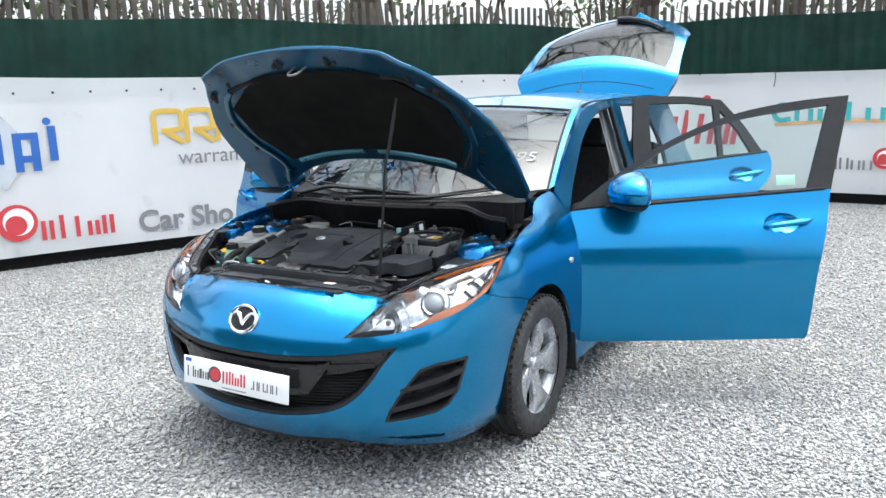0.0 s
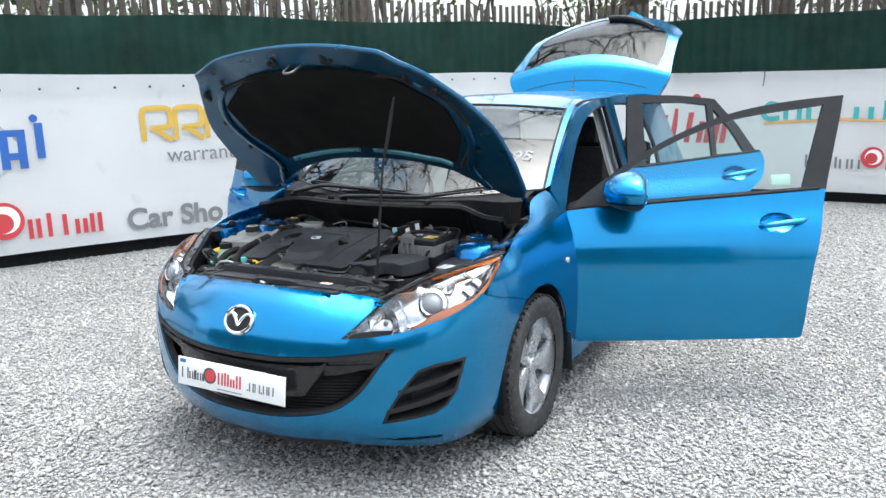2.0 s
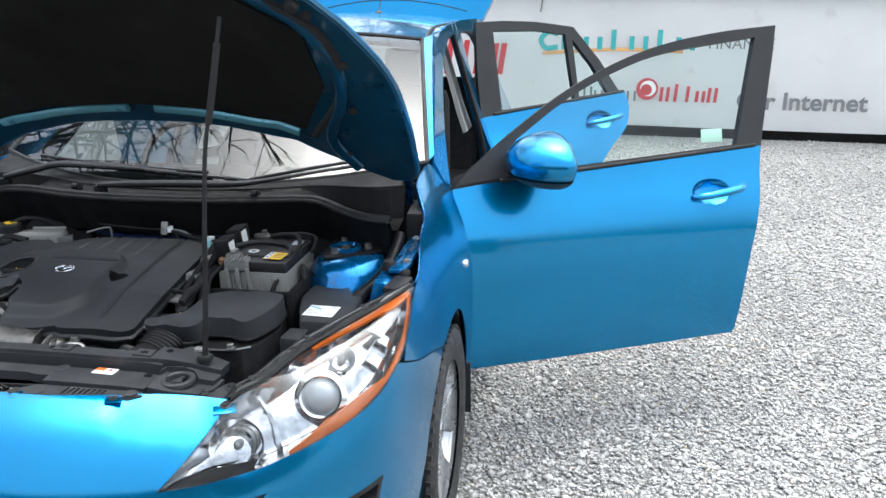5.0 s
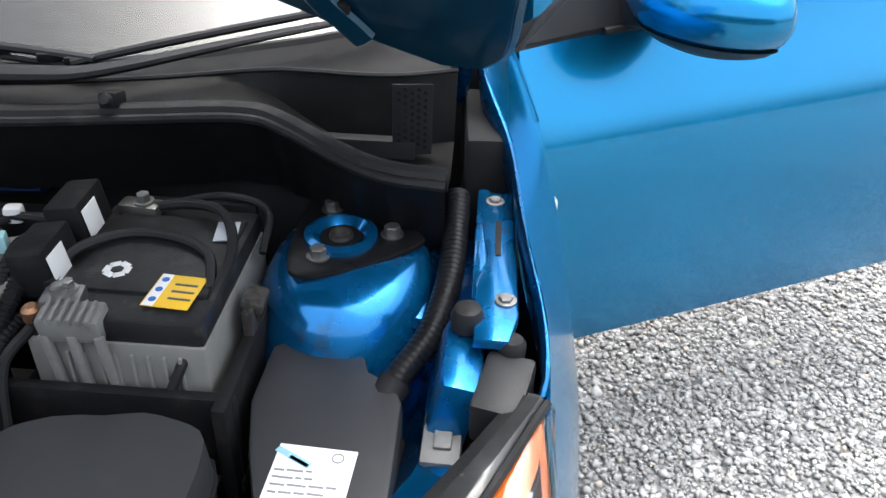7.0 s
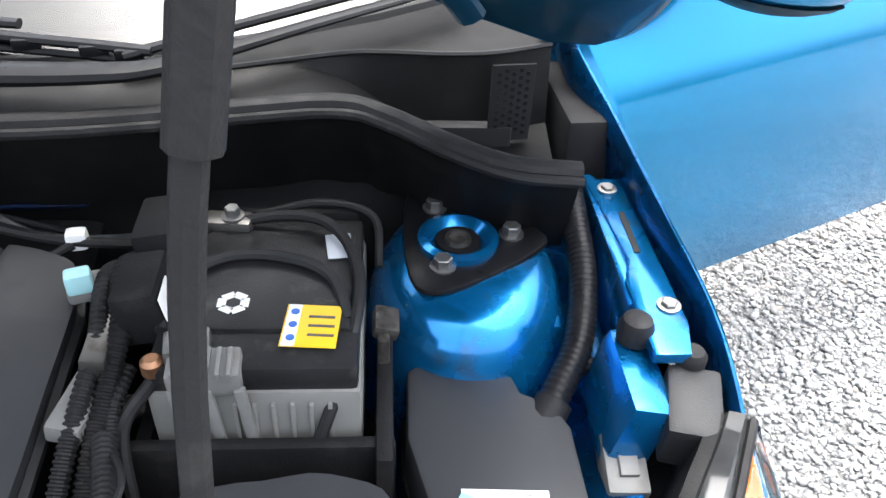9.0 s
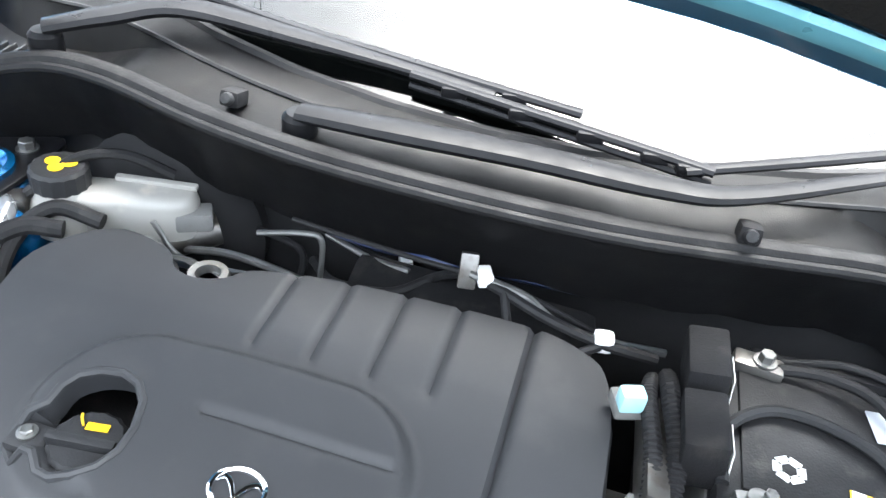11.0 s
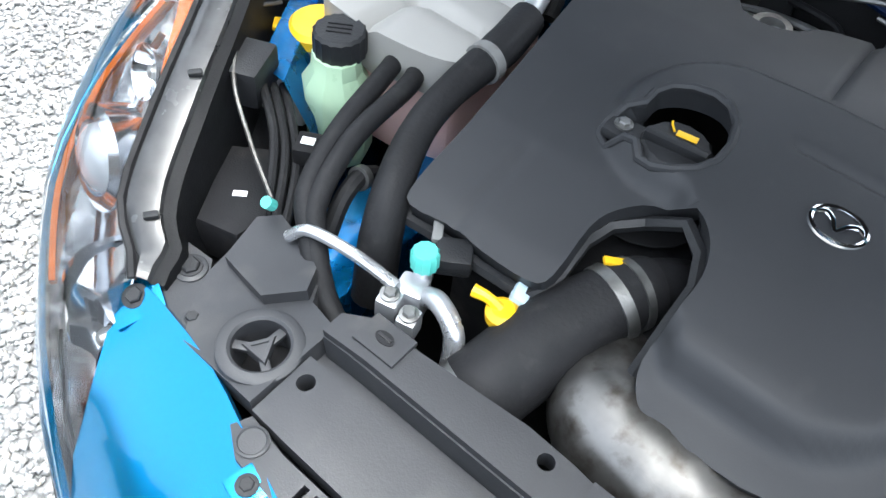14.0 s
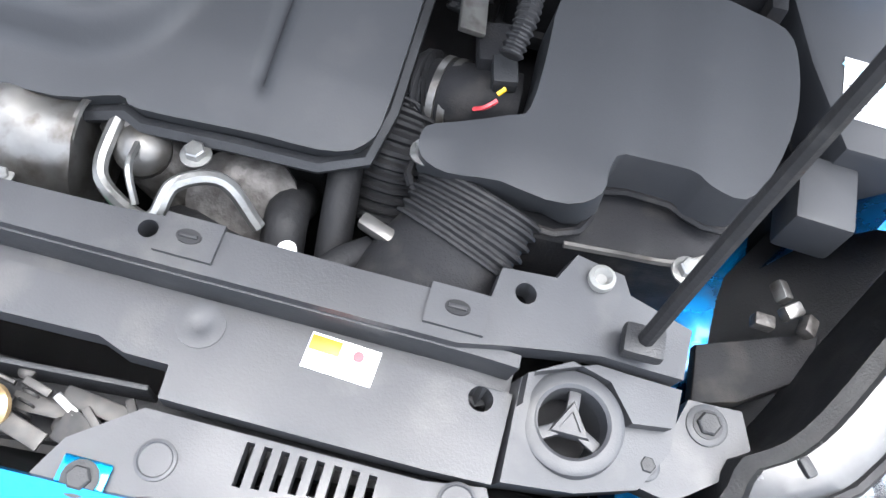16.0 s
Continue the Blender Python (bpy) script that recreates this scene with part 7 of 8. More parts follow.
# Dark boxes added to block the bright gap between scuttle and wing.
for sg in (1, -1):
    part("dark_gap_plug", box((sg * 0.742, 1.18, 0.84), (0.06, 0.18, 0.20), (0, 0, sg * 4), 0.01), DARK, car)
part("bulkhead_panel", box((0, 1.10, 0.70), (1.30, 0.02, 0.46), bevel=0.004), DARK, car)
part("bulkhead_rail", tube([(-0.25, 1.062, 0.858), (-0.12, 1.052, 0.842), (0.0, 1.055, 0.846), (0.15, 1.06, 0.85)], 0.020, n=8, flat=0.5), mat("deep_blue_paint", (0.004, 0.02, 0.09), 0.4, 0.2, 0.15, 20.0, coat=0.5), car, "dark blue bulkhead rail")

# brake fluid reservoir
br = empty("brake_reservoir", car)
br["label"] = "milky brake fluid reservoir with black and yellow cap"
part("tank", slab(smooth_poly([(-0.475, 0.945), (-0.44, 0.938), (-0.40, 0.958), (-0.345, 0.972), (-0.322, 0.995), (-0.330, 1.022), (-0.365, 1.026), (-0.42, 1.005), (-0.47, 0.985)]), 0.815, 0.872, 0.014, 3), WHITE_PLASTIC, br)
part("tank", lathe([(0.040, -0.04), (0.042, -0.01), (0.032, 0.012), (0.030, 0.02)], up(-0.470, 0.957, 0.855), 24), WHITE_PLASTIC, br)
part("cap", lathe([(0.034, 0), (0.034, 0.022), (0.030, 0.026), (0.001, 0.026)], up(-0.472, 0.958, 0.872), 32, ridges=1, depth=0.0015), BLACK, br)
for x, y in ((-0.482, 0.962), (-0.462, 0.966), (-0.470, 0.951)):
    part("cap_symbol", lathe([(0.009, 0), (0.009, 0.0006)], up(x, y, 0.8985), 12), YELLOW, br)
part("tank_rib", box((-0.375, 1.005, 0.874), (0.10, 0.010, 0.008), (0, 0, 12), 0.003), WHITE_PLASTIC, br)
part("cylinder", tube([(-0.40, 0.955, 0.79), (-0.36, 0.985, 0.80), (-0.31, 1.03, 0.81)], 0.022, n=14), CASTING, br)
part("level_plug", box((-0.325, 1.0, 0.84), (0.045, 0.03, 0.025), (0, 0, 30), 0.004), GREY_PLASTIC, br)
part("booster", lathe([(0.13, 0), (0.135, 0.03), (0.10, 0.07), (0.04, 0.09)], up(-0.40, 1.10, 0.77, 90), 32), DARK, car)
part("vacuum_valve", lathe([(0.022, 0), (0.022, 0.02), (0.014, 0.03)], up(-0.365, 0.955, 0.795, 30), 18), WHITE_PLASTIC, car, "white vacuum valve")
part("servo_hose", tube([(-0.50, 0.93, 0.865), (-0.46, 0.975, 0.90), (-0.41, 1.0, 0.905), (-0.36, 1.02, 0.88)], 0.007, n=8), RUBBER, car)

# coolant tank
CT = [(-0.648, 0.630), (-0.672, 0.700), (-0.682, 0.800), (-0.674, 0.845), (-0.630, 0.868), (-0.510, 0.868), (-0.488, 0.845), (-0.462, 0.760), (-0.455, 0.650), (-0.468, 0.620), (-0.535, 0.606), (-0.615, 0.606)]
CT = [tuple(p) for p in spline(CT, 3, closed=True)]


def tank_z(x, y):
    return 0.834 - 0.010 * math.exp(-((x + 0.565) / 0.009) ** 2) - 0.010 * math.exp(-((y - 0.685) / 0.009) ** 2) - 0.010 * math.exp(-((y - 0.755) / 0.009) ** 2) + 0.012 * ease(0.74, 0.82, y)


ct = part("coolant_tank", sheet(CT, lambda x, y: (x, y, tank_z(x, y)), 0.011, thick=0.05, centre=(-0.56, 0.74, -4)), WHITE_PLASTIC, car, "milky white coolant tank with pink fluid", angle=60)
part("tank_lower", slab([(-0.565 + (x + 0.565) * 0.97, 0.737 + (y - 0.737) * 0.97) for x, y in CT], 0.68, 0.80, 0.012), PINK_FLUID, ct)
part("tank_neck", lathe([(0.036, 0), (0.034, 0.02)], up(-0.600, 0.795, 0.838), 28), WHITE_PLASTIC, ct)
part("tank_cap", lathe([(0.036, 0), (0.036, 0.024), (0.031, 0.028), (0.001, 0.028)], up(-0.600, 0.795, 0.848), 36, ridges=1, depth=0.0015), BLACK, ct, "black pressure cap with pale yellow print")
part("cap_print", lathe([(0.027, 0), (0.027, 0.001)], up(-0.600, 0.795, 0.8758), 28), mat("pale_yellow_print", (0.68, 0.62, 0.38), 0.5, 0, 0.15, 60.0), ct)
for k in range(4):
    part("cap_print_bar", box((0, 0.010 - 0.007 * k, 0), (0.030, 0.003, 0.0006), bevel=0.0002), INK, ct, at=up(-0.600, 0.795, 0.8772, 0, 0, 30))
# washer filler and steering fluid bottle
wf = part("washer_filler", lathe([(0.024, -0.13), (0.026, -0.03), (0.024, -0.004)], up(-0.640, 0.605, 0.780), 20), GREY_PLASTIC, car, "washer filler neck with yellow cap")
part("washer_cap", lathe([(0.034, -0.006), (0.034, 0.006), (0.028, 0.011), (0.001, 0.013)], up(-0.645, 0.612, 0.783, 6, 0, 0), 26), YELLOW, wf, "yellow washer cap")
part("cap_tab", box((-0.675, 0.592, 0.782), (0.03, 0.02, 0.006), (0, 0, 40), 0.002), YELLOW, wf)
pb = part("fluid_bottle", lathe([(0.030, -0.14), (0.036, -0.12), (0.038, -0.05), (0.036, -0.035), (0.026, -0.018), (0.024, 0.0)], up(-0.578, 0.575, 0.805) @ Matrix.Diagonal((1.15, 1, 1, 1)), 10), GREEN_FLUID, car, "pale green fluid bottle with black cap", angle=25)
part("bottle_cap", lathe([(0.029, 0), (0.029, 0.026), (0.026, 0.029), (0.001, 0.029)], up(-0.580, 0.583, 0.803), 34, ridges=1, depth=0.0015), BLACK, pb)
for k in range(3):
    part("cap_bar", box((0, 0.007 - 0.007 * k, 0), (0.026, 0.002, 0.001), bevel=0.0003), DUSTY, pb, at=up(-0.580, 0.583, 0.8325, 0, 0, 35))
part("bottle_bracket", box((-0.625, 0.545, 0.735), (0.06, 0.05, 0.035), (0, 0, 20), 0.008), WHITE_PLASTIC, car, "white bottle bracket")

# hoses on the right of the engine
part("coolant_pipe", tube([(-0.535, 0.925, 0.845), (-0.515, 0.915, 0.855), (-0.500, 0.885, 0.855), (-0.470, 0.80, 0.845), (-0.458, 0.765, 0.842), (-0.448, 0.725, 0.838)], 0.012, n=12), ALLOY, car, "silver coolant pipe")
part("pipe_block", box((-0.515, 0.925, 0.852), (0.035, 0.03, 0.025), (0, 0, 20), 0.006), CASTING, car)
part("coolant_hose", tube([(-0.449, 0.735, 0.838), (-0.442, 0.68, 0.832), (-0.442, 0.60, 0.822), (-0.435, 0.545, 0.812), (-0.415, 0.49, 0.795), (-0.395, 0.45, 0.765), (-0.385, 0.43, 0.70)], [0.020, 0.021, 0.017, 0.017, 0.019, 0.021, 0.022], n=14), RUBBER, car, "black coolant hose")
part("hose_clamp", tube([(-0.4415, 0.648, 0.828), (-0.4415, 0.660, 0.8285)], 0.0225, n=20, steps=1), GREY_PLASTIC, car)
for dx, y0 in ((0.0, 0.652), (0.030, 0.640)):
    part("hose", tube([(-0.545 + dx, y0, 0.795), (-0.520 + dx, 0.59, 0.805), (-0.495 + dx * 0.6, 0.50, 0.805), (-0.470 + dx * 0.5, 0.43, 0.79), (-0.440 + dx * 0.3, 0.402, 0.775), (-0.395 + dx * 0.2, 0.372, 0.755), (-0.345, 0.358, 0.735)], 0.0108, n=12), RUBBER, car, "black rubber hose")
    part("hose_end", tube([(-0.552 + dx, y0 + 0.012, 0.795), (-0.540 + dx, y0 - 0.012, 0.797)], 0.015, n=12, steps=1), DUSTY, car)
part("return_hose", tube([(-0.43, 0.90, 0.855), (-0.47, 0.88, 0.86), (-0.49, 0.83, 0.85), (-0.475, 0.77, 0.82)], 0.011, n=10), RUBBER, car)
part("return_hose", tube([(-0.40, 0.93, 0.855), (-0.455, 0.92, 0.865), (-0.475, 0.87, 0.845), (-0.46, 0.80, 0.80)], 0.010, n=10), RUBBER, car)
part("chassis_leg", box((-0.46, 0.52, 0.64), (0.10, 0.42, 0.10), bevel=0.015), BAY_PAINT, car, "blue chassis leg")
part("chassis_leg", box((0.50, 0.46, 0.62), (0.10, 0.36, 0.10), bevel=0.015), BAY_PAINT, car, "blue chassis leg")
part("overflow_pipe", tube([(-0.690, 0.600, 0.800), (-0.682, 0.550, 0.815), (-0.622, 0.475, 0.810), (-0.553, 0.433, 0.795), (-0.486, 0.401, 0.782)], 0.0024, n=6), CASTING, car, "thin bonnet release cable")
part("cyan_tip", lathe([(0.006, 0), (0.006, 0.012)], up(-0.486, 0.400, 0.778, 35), 10), TEAL, car)
part("lamp_back", slab([(-0.600, 0.440), (-0.545, 0.352), (-0.500, 0.365), (-0.497, 0.400), (-0.560, 0.470)], 0.70, 0.752, 0.006), DUSTY, car)
part("lamp_back_mark", box((-0.538, 0.402, 0.7525), (0.014, 0.007, 0.001), (0, 0, 38), 0.0003), WHITE, car, "white moulded mark")

part("bleed_hose", tube([(-0.455, 0.505, 0.765), (-0.452, 0.48, 0.78), (-0.448, 0.452, 0.772), (-0.44, 0.42, 0.74)], 0.009, n=10), RUBBER, car)
part("hose_clamp", tube([(-0.4525, 0.486, 0.777), (-0.4515, 0.478, 0.780)], 0.0125, n=18, steps=1), STEEL, car)
part("bay_plug", box((-0.520, 0.478, 0.772), (0.026, 0.030, 0.022), (0, 0, 30), 0.004), DUSTY, car)
part("bay_plug_mark", box((-0.520, 0.478, 0.7838), (0.014, 0.010, 0.001), (0, 0, 30), 0.0003), WHITE, car)
for k in range(3):
    part("loom", tube([(-0.655 + 0.02 * k, 0.53, 0.765), (-0.61 + 0.02 * k, 0.50, 0.785 - 0.006 * k), (-0.55 + 0.015 * k, 0.46, 0.775 - 0.008 * k), (-0.50 + 0.012 * k, 0.40, 0.74)], 0.005, n=8), RUBBER, car)
part("relay", box((-0.635, 0.50, 0.79), (0.05, 0.06, 0.045), (0, 0, 25), 0.006), BLACK, car)
part("lamp_plug", box((-0.655, 0.73, 0.80), (0.055, 0.04, 0.03), (10, 0, 30), 0.005), GREY_PLASTIC, car, "grey head lamp plug")
for k, mt in enumerate((RED, INK, YELLOW)):
    part("wire", tube([(-0.665, 0.715 + 0.008 * k, 0.795), (-0.68, 0.69, 0.78), (-0.70, 0.66, 0.75)], 0.0018, n=5), mt, car)

# turbo pipework at the front of the engine
part("charge_hose", tube([(-0.174, 0.556, 0.786), (-0.186, 0.534, 0.788), (-0.206, 0.485, 0.778), (-0.222, 0.425, 0.760), (-0.235, 0.375, 0.738), (-0.24, 0.33, 0.70)], [0.031, 0.033, 0.037, 0.039, 0.039, 0.038], n=20), RUBBER, car, "fat black charge air hose")
part("charge_elbow", tube([(-0.148, 0.605, 0.755), (-0.157, 0.582, 0.778), (-0.178, 0.552, 0.787)], 0.028, n=18), DUSTY, car)
for p, q, r in (((-0.182, 0.542, 0.788), (-0.185, 0.535, 0.788), 0.0345), ((-0.189, 0.526, 0.787), (-0.193, 0.516, 0.785), 0.0365), ((-0.2305, 0.390, 0.746), (-0.2325, 0.384, 0.743), 0.0405)):
    part("hose_clamp", tube([p, q], r, n=26, steps=1), STEEL, car, "steel hose clamp")
part("clamp_paint", box((-0.205, 0.538, 0.816), (0.022, 0.008, 0.004), (0, 10, 40), 0.001), YELLOW, car)
bm = bmesh.new()
add_tube(bm, [(-0.170, 0.57, 0.70), (-0.160, 0.50, 0.735), (-0.135, 0.448, 0.750), (-0.095, 0.428, 0.752), (-0.045, 0.425, 0.752), (-0.015, 0.428, 0.752)], [0.034, 0.048, 0.056, 0.054, 0.052, 0.050], n=22, steps=8)
for v in bm.verts:
    v.co += Vector((1, 1, 1)) * 0.006 * noise.noise(v.co * 22) + Vector((0, 0, 0.003)) * noise.noise(v.co * 70)
bmesh.ops.recalc_face_normals(bm, faces=bm.faces[:])
part("heat_shield", bm, CASTING, car, "crumpled silver turbo heat shield", angle=80)
part("shield_bolt", bolt(up(-0.055, 0.375, 0.775), 0.006, 0.006), STEEL, car)
part("shield_edge", tube([(-0.012, 0.476, 0.765), (-0.012, 0.440, 0.802), (-0.012, 0.400, 0.790), (-0.012, 0.378, 0.752)], 0.003, n=6), CASTING, car)
part("actuator", lathe([(0.010, -0.03), (0.022, -0.028), (0.022, 0.0), (0.016, 0.008), (0.006, 0.012)], up(0.030, 0.428, 0.775, 20, 10, 0), 20), CASTING, car, "small cast actuator can")
part("actuator_rod", tube([(0.03, 0.425, 0.785), (0.035, 0.40, 0.79), (0.045, 0.38, 0.775)], 0.003, n=6), STEEL, car)
part("exhaust_joint", tube([(0.005, 0.46, 0.77), (0.03, 0.44, 0.75), (0.055, 0.43, 0.72)], [0.026, 0.028, 0.024], n=16), CAST_IRON, car)
part("oil_pipe", tube([(0.012, 0.475, 0.79), (0.008, 0.43, 0.785), (0.012, 0.395, 0.775), (0.045, 0.375, 0.77), (0.062, 0.375, 0.775), (0.070, 0.40, 0.785), (0.10, 0.415, 0.78), (0.13, 0.40, 0.75)], 0.006, n=8), STEEL, car, "bent steel oil pipe")
for k, (x, y, z) in enumerate(((0.535, 0.440, 0.735), (0.555, 0.452, 0.742), (0.572, 0.446, 0.735), (0.548, 0.470, 0.738))):
    part("corroded_clip", box((x, y, z), (0.018, 0.012, 0.012), (10 * k, 5, 37 * k), 0.003), CASTING if k % 2 else CAST_IRON, car)
part("sensor_lead", tube([(0.27, 0.60, 0.85), (0.25, 0.585, 0.862), (0.235, 0.60, 0.85), (0.24, 0.63, 0.83)], 0.0035, n=6), RUBBER, car)
part("sensor_lead", tube([(0.285, 0.61, 0.85), (0.30, 0.635, 0.87), (0.285, 0.67, 0.86), (0.262, 0.69, 0.84)], 0.003, n=6), RUBBER, car)
part("sensor_bracket", box((0.248, 0.592, 0.835), (0.022, 0.05, 0.006), (0, 14, 8), 0.002), CASTING, car)
part("green_tag", box((0.005, 0.375, 0.74), (0.03, 0.012, 0.012), (0, 0, -20), 0.002), mat("green_plastic", (0.05, 0.25, 0.10), 0.5), car)
part("manifold_bolt", bolt(up(0.075, 0.428, 0.785), 0.008, 0.01), STEEL, car)
part("turbo_housing", lathe([(0.03, -0.02), (0.045, -0.01), (0.045, 0.015), (0.028, 0.022), (0.010, 0.02)], up(0.105, 0.43, 0.725, 30, 10, 0), 24), CAST_IRON, car, "cast turbo housing")
for P, r in (([(0.06, 0.40, 0.72), (0.10, 0.375, 0.755), (0.15, 0.36, 0.75), (0.17, 0.34, 0.70)], 0.016), ([(0.14, 0.46, 0.70), (0.145, 0.42, 0.74), (0.15, 0.38, 0.72)], 0.018), ([(0.18, 0.47, 0.76), (0.185, 0.43, 0.75), (0.19, 0.38, 0.72)], 0.014), ([(0.22, 0.40, 0.76), (0.20, 0.38, 0.765), (0.18, 0.36, 0.75)], 0.012)):
    part("hose", tube(P, r, n=12), RUBBER, car, "black rubber hose")
part("pipe_lug", box((0.225, 0.405, 0.785), (0.035, 0.012, 0.012), (0, 0, -20), 0.004), CASTING, car)
part("white_cap", lathe([(0.007, 0), (0.007, 0.01), (0.004, 0.012)], up(0.165, 0.372, 0.775), 12), WHITE, car)
# air conditioning port, dipstick
part("ac_pipe", tube([(-0.452, 0.388, 0.772), (-0.432, 0.396, 0.790), (-0.385, 0.402, 0.794), (-0.338, 0.408, 0.784)], 0.0058, n=10), ALLOY, car, "thin silver refrigerant pipe")
part("ac_pipe", tube([(-0.322, 0.424, 0.770), (-0.300, 0.421, 0.782), (-0.272, 0.408, 0.775), (-0.264, 0.395, 0.730)], 0.0095, n=12), ALLOY, car, "silver refrigerant pipe")
part("ac_block", box((-0.330, 0.420, 0.762), (0.028, 0.026, 0.042), (0, 0, 15), 0.006), ALLOY, car)
part("ac_block", box((-0.336, 0.398, 0.768), (0.022, 0.022, 0.028), (0, 0, 15), 0.006), ALLOY, car)
part("ac_block", box((-0.313, 0.397, 0.764), (0.020, 0.022, 0.026), (0, 0, 15), 0.006), ALLOY, car)
part("bolt", bolt(up(-0.337, 0.399, 0.782), 0.006, 0.006), STEEL, car)
part("bolt", bolt(up(-0.313, 0.397, 0.777), 0.006, 0.007), STEEL, car)
part("service_port", lathe([(0.009, 0), (0.009, 0.022)], up(-0.332, 0.437, 0.775), 12), ALLOY, car)
part("port_cap", lathe([(0.013, 0), (0.013, 0.016), (0.011, 0.019), (0.001, 0.019)], up(-0.332, 0.437, 0.793), 24, ridges=1, depth=0.001), TEAL, car, "teal service port cap")
part("dipstick", lathe([(0.014, 0), (0.015, 0.010), (0.010, 0.014), (0.001, 0.014)], up(-0.253, 0.447, 0.780), 20), YELLOW, car, "yellow dipstick pull")
part("dipstick_tail", tube([(-0.256, 0.447, 0.790), (-0.268, 0.445, 0.797), (-0.282, 0.442, 0.798)], [0.006, 0.005, 0.006], n=8), YELLOW, car)
part("coil_plug", box((-0.322, 0.466, 0.785), (0.034, 0.030, 0.022), (0, 0, 35), 0.005), BLACK, car)
part("coil_plug", box((-0.348, 0.474, 0.792), (0.010, 0.026, 0.008), (0, 0, 35), 0.003), GREY_PLASTIC, car)
part("blue_clip", box((-0.252, 0.470, 0.790), (0.015, 0.020, 0.012), (0, 20, 20), 0.003), mat("pale_blue_plastic", (0.45, 0.58, 0.66), 0.4, 0, 0.1, 30.0), car)

# pipes across the back of the engine
for P, r, mt in (([(-0.33, 0.985, 0.80), (-0.27, 0.975, 0.82), (-0.20, 0.955, 0.835), (-0.12, 0.945, 0.83)], 0.005, STEEL), ([(-0.30, 1.075, 0.79), (-0.24, 1.055, 0.80), (-0.20, 1.04, 0.80), (-0.185, 1.0, 0.79), (-0.195, 0.96, 0.77)], 0.005, RUBBER), ([(-0.18, 1.03, 0.80), (-0.14, 0.99, 0.81), (-0.08, 0.975, 0.825), (-0.05, 0.985, 0.83), (-0.02, 1.01, 0.84), (0.02, 0.975, 0.885), (0.06, 0.955, 0.895), (0.12, 0.94, 0.885), (0.182, 0.928, 0.882), (0.24, 0.94, 0.87)], 0.006, RUBBER), ([(-0.17, 1.05, 0.83), (-0.10, 1.02, 0.835), (-0.05, 1.01, 0.84)], 0.004, STEEL), ([(0.03, 0.96, 0.90), (0.09, 0.955, 0.895), (0.13, 0.95, 0.875), (0.18, 0.945, 0.872), (0.25, 0.96, 0.865)], 0.0045, STEEL), ([(0.07, 0.95, 0.895), (0.09, 0.915, 0.87), (0.13, 0.90, 0.865), (0.18, 0.925, 0.88)], 0.005, RUBBER), ([(-0.16, 0.925, 0.83), (-0.12, 0.92, 0.84), (-0.09, 0.925, 0.84), (-0.07, 0.94, 0.84)], 0.008, STEEL), ([(-0.36, 0.955, 0.80), (-0.30, 0.935, 0.825), (-0.27, 0.915, 0.84), (-0.23, 0.905, 0.85)], 0.007, STEEL)):
    part("pipe", tube(P, r, n=8), mt, car)
for P, r, m in (([(-0.217, 0.955, 0.881), (-0.16, 0.956, 0.897), (-0.140, 0.956, 0.892), (-0.138, 0.95, 0.844)], 0.0035, STEEL),
                ([(-0.348, 0.950, 0.859), (-0.31, 0.95, 0.815), (-0.205, 0.95, 0.822), (-0.062, 0.95, 0.832)], 0.0035, STEEL),
                ([(-0.179, 0.965, 0.905), (-0.041, 0.965, 0.897), (0.079, 0.962, 0.893), (0.20, 0.955, 0.862)], 0.003, RUBBER)):
    part("thin_pipe", tube(P, r, n=8), m, car)
part("pipe_joint", lathe([(0.014, 0), (0.016, 0.008), (0.010, 0.02)], up(-0.302, 1.078, 0.778), 18), GREY_PLASTIC, car, "pale grey pipe joint")
for p in ((-0.064, 1.045, 0.823), (0.045, 0.962, 0.90)):
    part("white_clip", box(p, (0.016, 0.022, 0.016), (0, 0, 25), 0.003), WHITE, car, "white pipe clip")
part("hose_bracket", box((0.026, 0.965, 0.90), (0.020, 0.014, 0.04), (-25, 0, 10), 0.003), CASTING, car)
part("white_clip", box((0.182, 0.932, 0.882), (0.022, 0.018, 0.022), (0, 0, 10), 0.006), WHITE, car, "white pipe clip")
part("white_clip", box((-0.085, 0.925, 0.845), (0.026, 0.018, 0.012), (0, 0, 10), 0.003), GREY_PLASTIC, car)
part("rear_heat_mat", box((0.03, 0.99, 0.80), (0.30, 0.10, 0.06), (20, 0, 0), 0.02), DUSTY, car)
part("port_ring", lathe([(0.022, 0), (0.022, 0.01), (0.014, 0.01), (0.012, 0)], up(-0.245, 0.892, 0.850), 20), STEEL, car)


# ---- prints on the banners ----
def fence_s(x, side):
    """Way along the fence of a point: by y on the slanting left run, by x on the far run."""
    P = np.array(FENCE)
    L = np.concatenate(([0], np.cumsum(np.linalg.norm(np.diff(P, axis=0), axis=1))))
    return float(np.interp(x, P[:3, 1], L[:3])) if side == "left" else float(np.interp(x, P[3:, 0], L[3:]))


def on_fence(s, z, proud=0.022):
    p, q = fence_point(s), fence_point(s + 0.2) - fence_point(s - 0.2)
    q.normalize()
    inw = Vector((q.y, -q.x, 0))
    m = Matrix((q, (0, 0, 1), inw)).transposed().to_4x4()
    return Matrix.Translation(p + inw * proud + Vector((0, 0, z))) @ m


